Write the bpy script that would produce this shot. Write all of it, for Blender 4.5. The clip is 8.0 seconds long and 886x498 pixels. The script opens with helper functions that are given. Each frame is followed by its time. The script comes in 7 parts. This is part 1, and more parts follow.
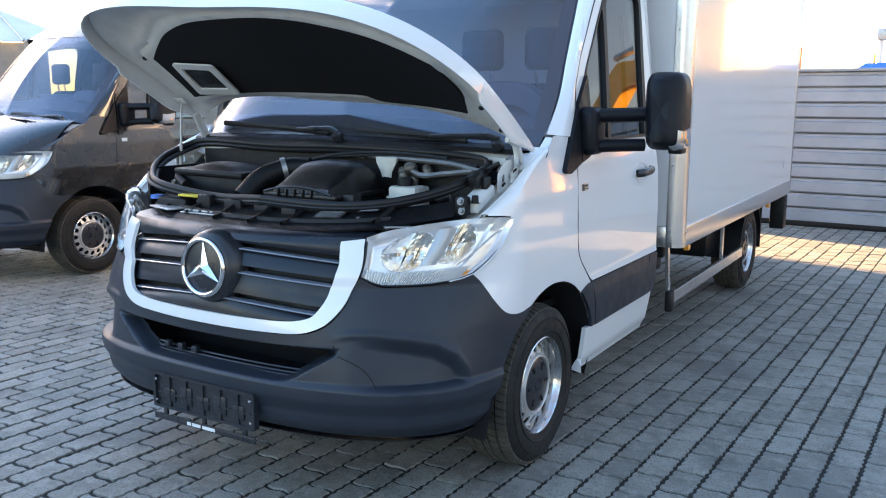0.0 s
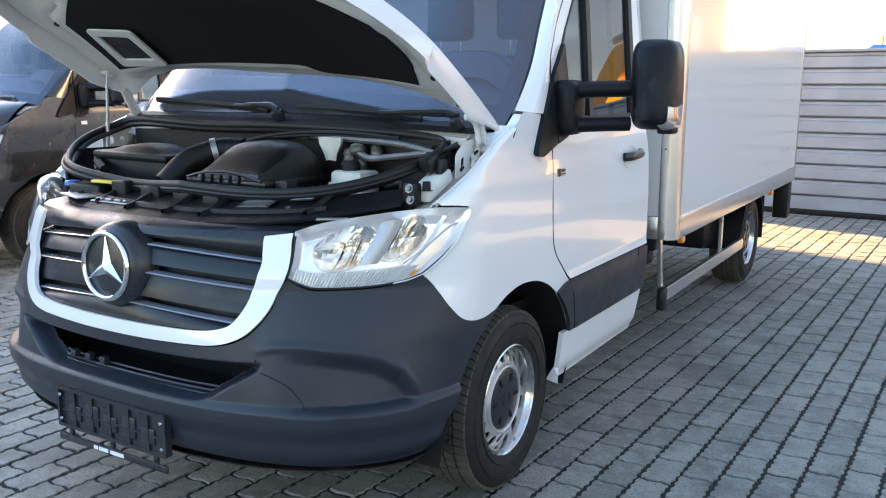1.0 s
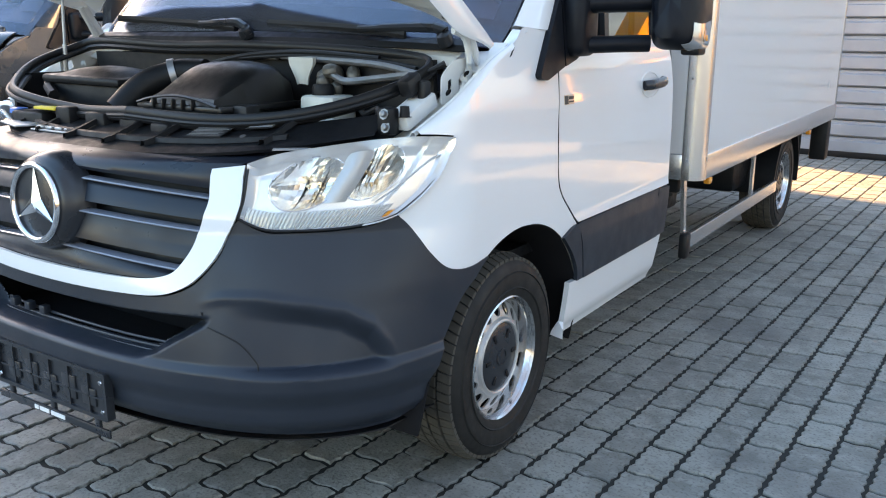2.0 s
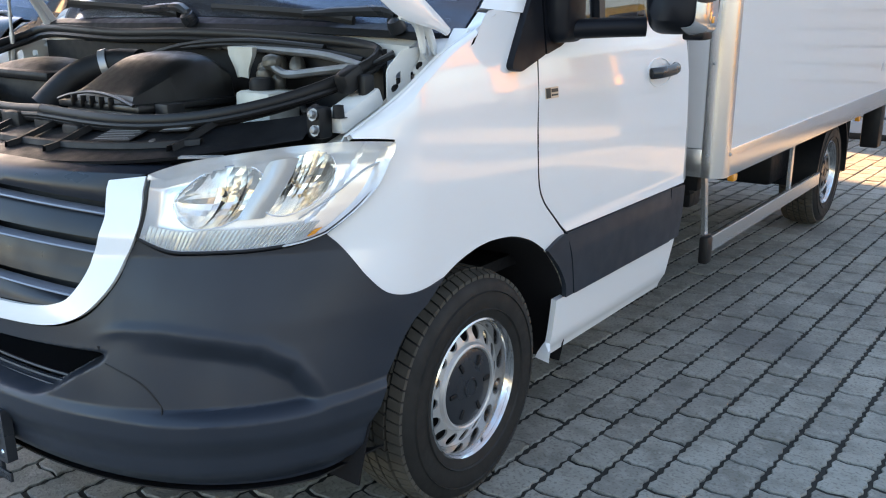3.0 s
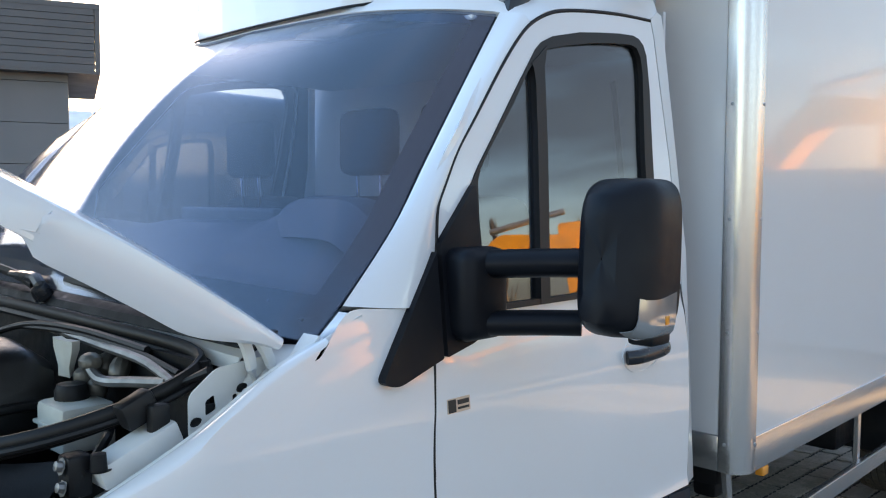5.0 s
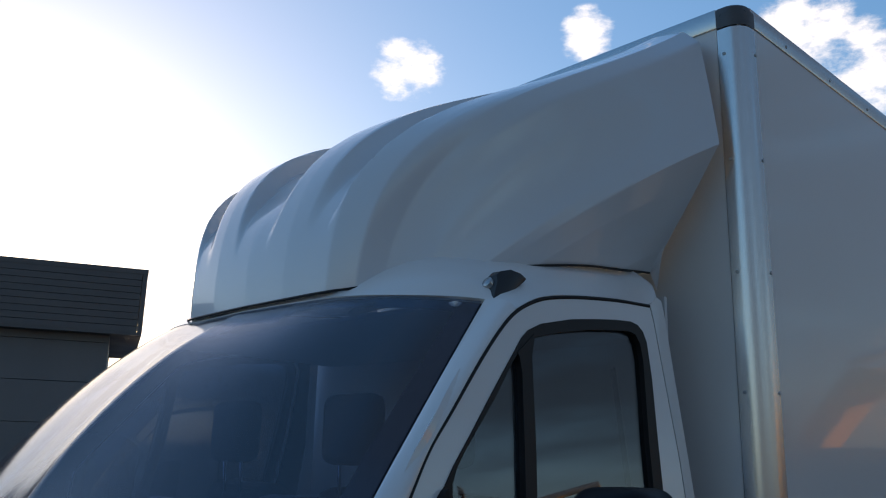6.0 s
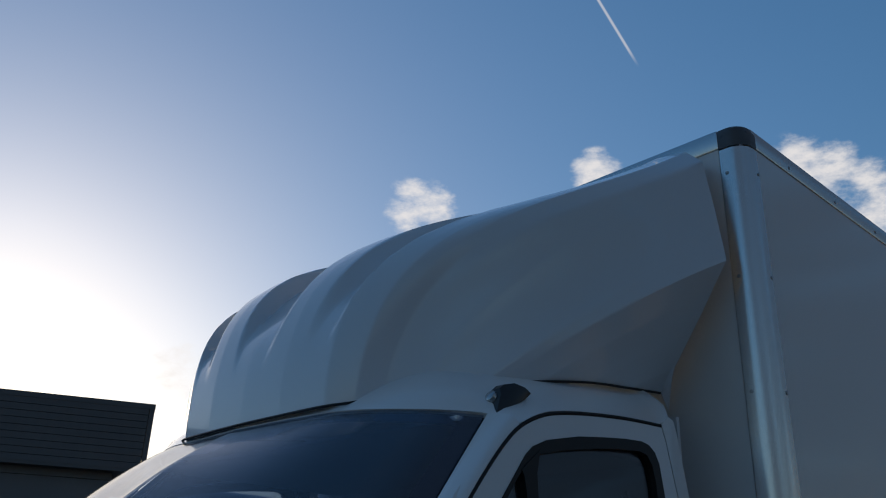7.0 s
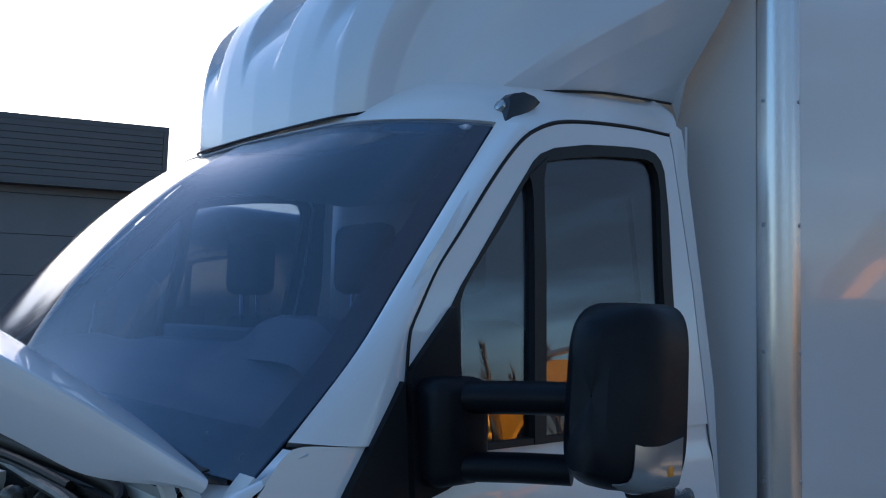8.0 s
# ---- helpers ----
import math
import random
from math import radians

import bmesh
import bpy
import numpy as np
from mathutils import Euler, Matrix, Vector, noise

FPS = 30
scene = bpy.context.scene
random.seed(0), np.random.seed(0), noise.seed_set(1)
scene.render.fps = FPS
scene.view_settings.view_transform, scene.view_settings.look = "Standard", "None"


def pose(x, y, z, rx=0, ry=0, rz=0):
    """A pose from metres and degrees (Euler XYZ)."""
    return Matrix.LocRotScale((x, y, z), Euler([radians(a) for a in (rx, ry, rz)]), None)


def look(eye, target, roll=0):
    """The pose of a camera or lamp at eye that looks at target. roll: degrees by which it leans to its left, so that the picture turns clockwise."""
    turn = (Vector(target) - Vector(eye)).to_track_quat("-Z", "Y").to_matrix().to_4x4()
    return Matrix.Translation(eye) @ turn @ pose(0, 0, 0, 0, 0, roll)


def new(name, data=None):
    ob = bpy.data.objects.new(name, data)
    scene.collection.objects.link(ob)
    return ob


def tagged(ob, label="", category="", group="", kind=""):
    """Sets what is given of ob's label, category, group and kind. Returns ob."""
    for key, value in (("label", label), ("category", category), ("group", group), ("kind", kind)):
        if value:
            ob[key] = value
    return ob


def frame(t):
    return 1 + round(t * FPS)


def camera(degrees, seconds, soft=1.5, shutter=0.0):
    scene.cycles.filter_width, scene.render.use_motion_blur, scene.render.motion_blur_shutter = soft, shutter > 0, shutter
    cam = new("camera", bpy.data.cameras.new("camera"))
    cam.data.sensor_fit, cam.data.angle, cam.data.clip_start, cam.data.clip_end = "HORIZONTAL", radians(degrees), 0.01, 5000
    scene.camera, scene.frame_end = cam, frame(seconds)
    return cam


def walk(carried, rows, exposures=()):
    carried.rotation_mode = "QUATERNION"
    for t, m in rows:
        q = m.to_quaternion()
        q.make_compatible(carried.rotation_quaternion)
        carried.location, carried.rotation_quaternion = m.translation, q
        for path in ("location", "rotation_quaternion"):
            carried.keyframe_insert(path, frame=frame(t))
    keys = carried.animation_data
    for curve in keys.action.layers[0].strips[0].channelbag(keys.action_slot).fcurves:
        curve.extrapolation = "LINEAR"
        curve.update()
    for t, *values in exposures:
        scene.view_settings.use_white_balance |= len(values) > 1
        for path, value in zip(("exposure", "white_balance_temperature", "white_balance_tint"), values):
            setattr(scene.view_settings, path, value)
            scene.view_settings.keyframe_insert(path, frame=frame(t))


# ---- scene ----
cam = camera(55.1, 8.0, 1.1)
PATH = [
    (0, (2.438, -2.246, 1.586), (1.418, -0.56, 1.243), 0.2),
    (0.5, (2.369, -1.991, 1.566), (1.354, -0.305, 1.211), 0.2),
    (1, (2.342, -1.729, 1.528), (1.321, -0.05, 1.156), 0.2),
    (1.5, (2.295, -1.541, 1.462), (1.262, 0.117, 1.036), 0.3),
    (1.7, (2.265, -1.456, 1.442), (1.224, 0.187, 0.976), 0.3),
    (2.8, (2.249, -0.968, 1.429), (1.114, 0.59, 0.896), -0.4),
    (3, (2.278, -0.864, 1.447), (1.122, 0.675, 0.902), -0.4),
    (3.5, (2.295, -0.685, 1.495), (1.107, 0.822, 0.933), -0.4),
    (4, (2.249, -0.447, 1.562), (1.003, 1.046, 1.093), -0.5),
    (4.2, (2.225, -0.35, 1.585), (0.943, 1.152, 1.268), -0.8),
    (5.3, (2.3, 0.081, 1.703), (0.898, 1.506, 1.667), 0.8),
    (5.5, (2.299, 0.13, 1.719), (0.886, 1.543, 1.807), 0.9),
    (6, (2.288, 0.188, 1.762), (0.887, 1.53, 2.248), 1.4),
    (6.5, (2.273, 0.225, 1.751), (0.919, 1.488, 2.506), 1.9),
    (7, (2.263, 0.252, 1.711), (0.911, 1.496, 2.5), 2.0),
    (7.5, (2.253, 0.268, 1.689), (0.835, 1.566, 2.237), 1.9),
    (8, (2.258, 0.264, 1.681), (0.788, 1.61, 1.843), 1.6),
]
EXPOSURES = [(0.0, 3.85, 8000, 25), (0.5, 4.05, 8400, 25), (1.0, 4.05, 8700, 26), (1.5, 4.1, 9000, 26), (3.0, 4.05, 9100, 27), (3.5, 3.97, 9100, 27), (4.0, 3.95, 9000, 27), (4.2, 3.85, 8900, 26), (5.5, 2.9, 7700, 22), (6.0, 1.4, 6800, 18), (6.5, 0.55, 6550, 15), (7.0, 0.56, 6200, 14), (7.5, 0.75, 6250, 15), (8.0, 2.1, 6200, 19)]
walk(cam, [(t, look(eye, target, roll)) for t, eye, target, roll in PATH], EXPOSURES)

# ---- light ----
SUN_YAW, SUN_ELEV = 76.0, 11.5          # degrees left of +y, degrees above the horizon
CLOUD_SHIFT = (0.0, 0.0, 0.0)
world = bpy.data.worlds.new("sky")
scene.world = world
world.use_nodes = True
wt = world.node_tree
sky = wt.nodes.new("ShaderNodeTexSky")
sky.sky_type = "NISHITA"
sky.sun_disc = False
sky.sun_elevation = radians(SUN_ELEV)
sky.sun_rotation = radians(-SUN_YAW)
sky.air_density, sky.dust_density, sky.ozone_density = 1.0, 0.75, 2.5
def sky_math(kind, a, b=0.0, c=None):
    n = wt.nodes.new("ShaderNodeMath")
    n.operation = kind
    for k, v in enumerate((a, b) if c is None else (a, b, c)):
        if isinstance(v, (int, float)):
            n.inputs[k].default_value = v
        else:
            wt.links.new(v, n.inputs[k])
    return n.outputs[0]


def sky_dot(way):
    n = wt.nodes.new("ShaderNodeVectorMath")
    n.operation = "DOT_PRODUCT"
    wt.links.new(cloud_tc.outputs["Generated"], n.inputs[0])
    n.inputs[1].default_value = Vector(way).normalized()
    return n.outputs["Value"]


def sky_step(v, low, high):
    n = wt.nodes.new("ShaderNodeMapRange")
    n.interpolation_type = "SMOOTHSTEP"
    n.inputs[1].default_value, n.inputs[2].default_value = low, high
    wt.links.new(v, n.inputs[0])
    return n.outputs[0]


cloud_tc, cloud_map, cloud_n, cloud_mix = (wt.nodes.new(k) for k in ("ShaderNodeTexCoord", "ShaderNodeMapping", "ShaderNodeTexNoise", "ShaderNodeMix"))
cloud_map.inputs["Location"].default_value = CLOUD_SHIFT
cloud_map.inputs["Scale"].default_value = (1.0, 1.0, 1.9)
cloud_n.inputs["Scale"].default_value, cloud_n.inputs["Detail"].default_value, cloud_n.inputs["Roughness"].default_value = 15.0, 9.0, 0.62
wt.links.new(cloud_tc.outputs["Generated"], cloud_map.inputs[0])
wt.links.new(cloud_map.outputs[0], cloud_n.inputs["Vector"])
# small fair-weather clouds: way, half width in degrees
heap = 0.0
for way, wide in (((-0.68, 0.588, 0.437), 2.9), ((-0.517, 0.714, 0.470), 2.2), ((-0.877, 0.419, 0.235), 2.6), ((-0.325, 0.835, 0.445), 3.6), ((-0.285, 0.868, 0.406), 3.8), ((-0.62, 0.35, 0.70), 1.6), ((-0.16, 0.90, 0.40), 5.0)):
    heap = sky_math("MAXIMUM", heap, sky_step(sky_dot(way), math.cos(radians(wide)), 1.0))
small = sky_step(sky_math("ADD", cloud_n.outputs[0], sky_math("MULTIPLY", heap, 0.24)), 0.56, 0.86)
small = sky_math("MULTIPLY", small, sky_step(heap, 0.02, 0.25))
# long grey cloud bands over the far side of the yard, darkened to dim the truck's right side
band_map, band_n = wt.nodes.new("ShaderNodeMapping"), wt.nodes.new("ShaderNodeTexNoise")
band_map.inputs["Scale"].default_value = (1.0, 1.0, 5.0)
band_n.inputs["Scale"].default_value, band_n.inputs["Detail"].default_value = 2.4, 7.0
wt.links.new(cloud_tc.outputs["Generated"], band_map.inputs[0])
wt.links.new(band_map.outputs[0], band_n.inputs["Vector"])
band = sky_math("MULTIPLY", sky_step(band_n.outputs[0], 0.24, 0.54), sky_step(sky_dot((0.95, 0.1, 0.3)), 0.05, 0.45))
# a thin vapour trail
trail_a, trail_b = Vector((-0.445, 0.648, 0.618)).normalized(), Vector((-0.439, 0.694, 0.570)).normalized()
off = sky_math("ABSOLUTE", sky_dot(trail_a.cross(trail_b)))
along = (trail_b - trail_a).normalized()
trail = sky_math("MULTIPLY", sky_math("SUBTRACT", 1.0, sky_step(off, 0.0004, 0.0022)), sky_math("SUBTRACT", 1.0, sky_step(sky_dot(along), along.dot(trail_b) - 0.03, along.dot(trail_b))))
trail = sky_math("MULTIPLY", sky_math("MULTIPLY", trail, sky_step(sky_dot(trail_a), 0.96, 0.99)), 0.45)
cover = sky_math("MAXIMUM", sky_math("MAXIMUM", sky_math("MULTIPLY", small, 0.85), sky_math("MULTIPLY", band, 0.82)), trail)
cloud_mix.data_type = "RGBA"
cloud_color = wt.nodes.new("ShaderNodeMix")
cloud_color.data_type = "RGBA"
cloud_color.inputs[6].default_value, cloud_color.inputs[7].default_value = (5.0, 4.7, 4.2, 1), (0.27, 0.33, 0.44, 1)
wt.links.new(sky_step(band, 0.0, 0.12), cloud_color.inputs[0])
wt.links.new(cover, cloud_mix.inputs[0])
sky_sat = wt.nodes.new("ShaderNodeHueSaturation")
sky_sat.inputs["Saturation"].default_value = 1.42
# thin haze evens the sky out between the sun and the zenith
sky_even = wt.nodes.new("ShaderNodeGamma")
sky_even.inputs["Gamma"].default_value = 0.72
wt.links.new(sky.outputs[0], sky_even.inputs["Color"])
wt.links.new(sky_even.outputs[0], sky_sat.inputs["Color"])
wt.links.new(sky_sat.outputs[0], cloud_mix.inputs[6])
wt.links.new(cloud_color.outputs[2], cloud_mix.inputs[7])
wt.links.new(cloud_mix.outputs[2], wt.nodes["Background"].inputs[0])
wt.nodes["Background"].inputs[1].default_value = 0.12
sun_data = bpy.data.lights.new("sun", "SUN")
sun_data.energy, sun_data.angle, sun_data.color = 5.0, radians(0.5), (1.0, 0.72, 0.40)
sun = new("sun", sun_data)
sun_way = Vector((-math.sin(radians(SUN_YAW)) * math.cos(radians(SUN_ELEV)), math.cos(radians(SUN_YAW)) * math.cos(radians(SUN_ELEV)), math.sin(radians(SUN_ELEV))))
sun.matrix_world = look(sun_way * 60, (0, 0, 0))


# ---- materials ----
def material(name, color, rough=0.5, metal=0.0, coat=0.0, grain=0.0, grain_size=60.0, stain=0.0, stain_size=3.0, bump=0.0, bump_size=200.0, spec=0.5, island=0.0, rand=0.0):
    m = bpy.data.materials.new(name)
    m.use_nodes = True
    nt = m.node_tree
    b = nt.nodes["Principled BSDF"]
    b.inputs["Base Color"].default_value = (*color, 1)
    b.inputs["Roughness"].default_value = rough
    b.inputs["Metallic"].default_value = metal
    b.inputs["Coat Weight"].default_value = coat
    b.inputs["Coat Roughness"].default_value = 0.04
    b.inputs["Specular IOR Level"].default_value = spec
    tc = nt.nodes.new("ShaderNodeTexCoord")
    last = None

    def mixin(fac_socket, amount, dark):
        nonlocal last
        mul = nt.nodes.new("ShaderNodeMath")
        mul.operation = "MULTIPLY"
        nt.links.new(fac_socket, mul.inputs[0])
        mul.inputs[1].default_value = amount
        mix = nt.nodes.new("ShaderNodeMix")
        mix.data_type = "RGBA"
        nt.links.new(mul.outputs[0], mix.inputs[0])
        if last is None:
            mix.inputs[6].default_value = (*color, 1)
        else:
            nt.links.new(last, mix.inputs[6])
        mix.inputs[7].default_value = (*dark, 1)
        last = mix.outputs[2]

    def noise_of(size, detail=4.0, low=0.4, high=0.65):
        n = nt.nodes.new("ShaderNodeTexNoise")
        n.inputs["Scale"].default_value = size
        n.inputs["Detail"].default_value = detail
        nt.links.new(tc.outputs["Object"], n.inputs["Vector"])
        r = nt.nodes.new("ShaderNodeMapRange")
        r.inputs[1].default_value, r.inputs[2].default_value = low, high
        nt.links.new(n.outputs[0], r.inputs[0])
        return r.outputs[0]

    if stain:
        mixin(noise_of(stain_size), stain, [c * 0.45 for c in color])
    if grain:
        mixin(noise_of(grain_size, 2.0, 0.35, 0.7), grain, [c * 0.6 for c in color])
    if island or rand:
        src = nt.nodes.new("ShaderNodeNewGeometry").outputs["Random Per Island"] if island else nt.nodes.new("ShaderNodeObjectInfo").outputs["Random"]
        mixin(src, island or rand, [c * 0.55 for c in color])
    if last is not None:
        nt.links.new(last, b.inputs["Base Color"])
    if stain:
        r = nt.nodes.new("ShaderNodeMapRange")
        r.inputs[3].default_value, r.inputs[4].default_value = max(rough - 0.08, 0.02), min(rough + 0.12, 1)
        nt.links.new(noise_of(stain_size * 2.3, 5.0, 0.3, 0.7), r.inputs[0])
        nt.links.new(r.outputs[0], b.inputs["Roughness"])
    if bump:
        n = nt.nodes.new("ShaderNodeTexNoise")
        n.inputs["Scale"].default_value = bump_size
        n.inputs["Detail"].default_value = 3.0
        nt.links.new(tc.outputs["Object"], n.inputs["Vector"])
        bp = nt.nodes.new("ShaderNodeBump")
        bp.inputs["Strength"].default_value = bump
        bp.inputs["Distance"].default_value = 0.002
        nt.links.new(n.outputs[0], bp.inputs["Height"])
        nt.links.new(bp.outputs[0], b.inputs["Normal"])
    return m


def gloss(nt, index):
    """How much a pane of this index mirrors, alike on both of its faces."""
    base = ((index - 1) / (index + 1)) ** 2
    lw, pw, ma = nt.nodes.new("ShaderNodeLayerWeight"), nt.nodes.new("ShaderNodeMath"), nt.nodes.new("ShaderNodeMath")
    lw.inputs["Blend"].default_value = 0.5
    pw.operation, ma.operation = "POWER", "MULTIPLY_ADD"
    pw.inputs[1].default_value = 5.0
    ma.inputs[1].default_value, ma.inputs[2].default_value = 1 - base, base
    nt.links.new(lw.outputs["Facing"], pw.inputs[0])
    nt.links.new(pw.outputs[0], ma.inputs[0])
    return ma.outputs[0]


def glass(name, tint, clear=0.8, rough=0.0, dust_veil=0.0):
    """A thin pane: see-through tint with a sharp reflection."""
    m = bpy.data.materials.new(name)
    m.use_nodes = True
    nt = m.node_tree
    nt.nodes.remove(nt.nodes["Principled BSDF"])
    tr, gl, mx = (nt.nodes.new(k) for k in ("ShaderNodeBsdfTransparent", "ShaderNodeBsdfGlossy", "ShaderNodeMixShader"))
    tr.inputs[0].default_value = (*tint, 1)
    gl.inputs["Roughness"].default_value = rough
    nt.links.new(gloss(nt, clear), mx.inputs[0])
    nt.links.new(tr.outputs[0], mx.inputs[1])
    nt.links.new(gl.outputs[0], mx.inputs[2])
    last = mx
    if dust_veil:
        df, dm, tc, nz, mr = (nt.nodes.new(k) for k in ("ShaderNodeBsdfDiffuse", "ShaderNodeMixShader", "ShaderNodeTexCoord", "ShaderNodeTexNoise", "ShaderNodeMapRange"))
        # dust film, its bluish colour also stands in for a veil of reflected sky
        df.inputs[0].default_value = (0.55, 0.60, 0.66, 1)
        nz.inputs["Scale"].default_value = 2.5
        nz.inputs["Detail"].default_value = 6.0
        nt.links.new(tc.outputs["Object"], nz.inputs["Vector"])
        mr.inputs[3].default_value, mr.inputs[4].default_value = dust_veil * 0.85, dust_veil * 1.15
        nt.links.new(nz.outputs[0], mr.inputs[0])
        nt.links.new(mr.outputs[0], dm.inputs[0])
        nt.links.new(mx.outputs[0], dm.inputs[1])
        nt.links.new(df.outputs[0], dm.inputs[2])
        last = dm
    nt.links.new(last.outputs[0], nt.nodes["Material Output"].inputs[0])
    return m


WHITE = material("white_paint", (0.78, 0.79, 0.80), 0.28, coat=1.0, grain=0.03, grain_size=3.0)
WHITE_IN = material("white_inner_paint", (0.70, 0.70, 0.68), 0.45, stain=0.25, stain_size=6.0)
DARK_PAINT = material("dark_brown_paint", (0.012, 0.011, 0.011), 0.22, coat=0.8, stain=0.1)
PLASTIC = material("grey_black_plastic", (0.019, 0.026, 0.037), 0.38, stain=0.22, stain_size=4.0, bump=0.10, bump_size=900, spec=0.38)
MIRROR_BLACK = material("grained_black_plastic", (0.005, 0.0065, 0.010), 0.42, stain=0.15, stain_size=6.0, bump=0.15, bump_size=700, spec=0.22)
GLOSS_BLACK = material("gloss_black_plastic", (0.020, 0.023, 0.028), 0.28, stain=0.1)
GRILLE_PLASTIC = material("navy_black_plastic", (0.010, 0.014, 0.022), 0.34, stain=0.12, stain_size=5.0, spec=0.4)
DARK = material("dark_plastic", (0.0065, 0.007, 0.0085), 0.50, spec=0.28, stain=0.3, stain_size=12, bump=0.15, bump_size=300)
FILTER_BLACK = material("satin_black_plastic", (0.010, 0.010, 0.0105), 0.36, stain=0.25, stain_size=18, bump=0.2, bump_size=240)
FELT = material("black_felt", (0.012, 0.012, 0.014), 0.95, bump=0.4, bump_size=500, spec=0.2)
RUBBER = material("tyre_rubber", (0.013, 0.0125, 0.012), 0.62, spec=0.35, stain=0.4, stain_size=9.0, bump=0.2, bump_size=160)
SEALING = material("rubber_seal", (0.009, 0.009, 0.010), 0.48, spec=0.35)
CHROME = material("chrome", (0.80, 0.81, 0.83), 0.08, metal=1.0)
STEEL = material("silver_steel_rim", (0.60, 0.60, 0.60), 0.13, metal=1.0, stain=0.2, stain_size=14)
ALU = material("brushed_aluminium", (0.70, 0.70, 0.70), 0.27, metal=0.9, grain=0.12, grain_size=90)
GALV = material("galvanised_steel", (0.46, 0.48, 0.50), 0.45, metal=0.8, stain=0.35, stain_size=8)
PIPE_GREY = material("dull_grey_metal", (0.24, 0.24, 0.24), 0.42, metal=0.7, stain=0.35, stain_size=20)
OLD_STEEL = material("dull_cast_metal", (0.20, 0.19, 0.17), 0.5, metal=0.7, stain=0.5, stain_size=30)
PANEL = material("white_box_panel", (0.74, 0.74, 0.74), 0.22, coat=0.6, grain=0.04, grain_size=1.5)
GRP = material("white_fibreglass", (0.68, 0.73, 0.79), 0.25, coat=0.7, grain=0.04, grain_size=2.0)
REFLECTOR = material("lamp_reflector", (0.92, 0.87, 0.80), 0.19, metal=1.0)
LAMP_INNER = material("lamp_silver_bezel", (0.82, 0.82, 0.83), 0.24, metal=0.55, coat=0.6)
DISC = material("silver_painted_steel", (0.50, 0.50, 0.50), 0.36, metal=0.5, stain=0.15, stain_size=9)
TREAD = material("dusty_tread_rubber", (0.062, 0.056, 0.046), 0.85, stain=0.5, stain_size=11.0, bump=0.3, bump_size=160)
BULB = material("amber_tinted_bulb", (0.78, 0.58, 0.36), 0.10, metal=0.8)
AMBER = material("amber_lens", (0.85, 0.30, 0.03), 0.2, coat=0.5)
LENS_WHITE = material("ribbed_clear_lens", (0.72, 0.73, 0.72), 0.12, metal=0.4, coat=0.6)
SMOKY_LENS = material("clear_indicator_lens", (0.42, 0.43, 0.44), 0.14, metal=0.6, coat=1.0)
TANK = material("milky_tank_plastic", (0.62, 0.63, 0.58), 0.4, stain=0.2, stain_size=15)
YELLOW = material("yellow_machine_paint", (0.72, 0.33, 0.02), 0.4, stain=0.3, stain_size=3)
ORANGE = material("orange_paint", (0.70, 0.16, 0.03), 0.45, stain=0.2)
BLUE = material("blue_vehicle_paint", (0.02, 0.19, 0.62), 0.35, stain=0.1)
RED = material("red_plastic", (0.55, 0.03, 0.02), 0.4)
CLOTH = material("dark_seat_cloth", (0.030, 0.033, 0.040), 0.9, bump=0.3, bump_size=700)
DASH = material("dashboard_plastic", (0.11, 0.115, 0.125), 0.55, bump=0.2, bump_size=600)
CABIN_GREY = material("cab_lining", (0.64, 0.65, 0.66), 0.85, stain=0.1)
LABEL_YELLOW = material("yellow_label", (0.75, 0.55, 0.05), 0.5)
LABEL_WHITE = material("white_label", (0.75, 0.75, 0.75), 0.5)
LABEL_GREY = material("pale_print", (0.27, 0.27, 0.27), 0.5)
LABEL_BEIGE = material("beige_label", (0.66, 0.50, 0.38), 0.5)
PRINT = material("black_print", (0.02, 0.02, 0.02), 0.5)
CAP_GREY = material("dark_cap_plastic", (0.09, 0.09, 0.095), 0.35, stain=0.3, stain_size=20)
LIP_HIGHLIGHT = material("polished_plastic_edge", (0.20, 0.22, 0.26), 0.25, coat=0.5)
TRIM_GREY = material("dark_cab_trim", (0.045, 0.048, 0.055), 0.7, bump=0.2, bump_size=500)
FRIT = material("black_glass_border", (0.008, 0.010, 0.016), 0.15, coat=0.5)
SCREEN_GLASS = glass("windscreen_glass", (0.64, 0.71, 0.82), 1.75, rough=0.10, dust_veil=0.035)
SIDE_GLASS = glass("side_window_glass", (0.50, 0.54, 0.57), 2.0, dust_veil=0.006)
LENS_GLASS = glass("headlight_lens", (0.99, 0.99, 0.99), 1.3)


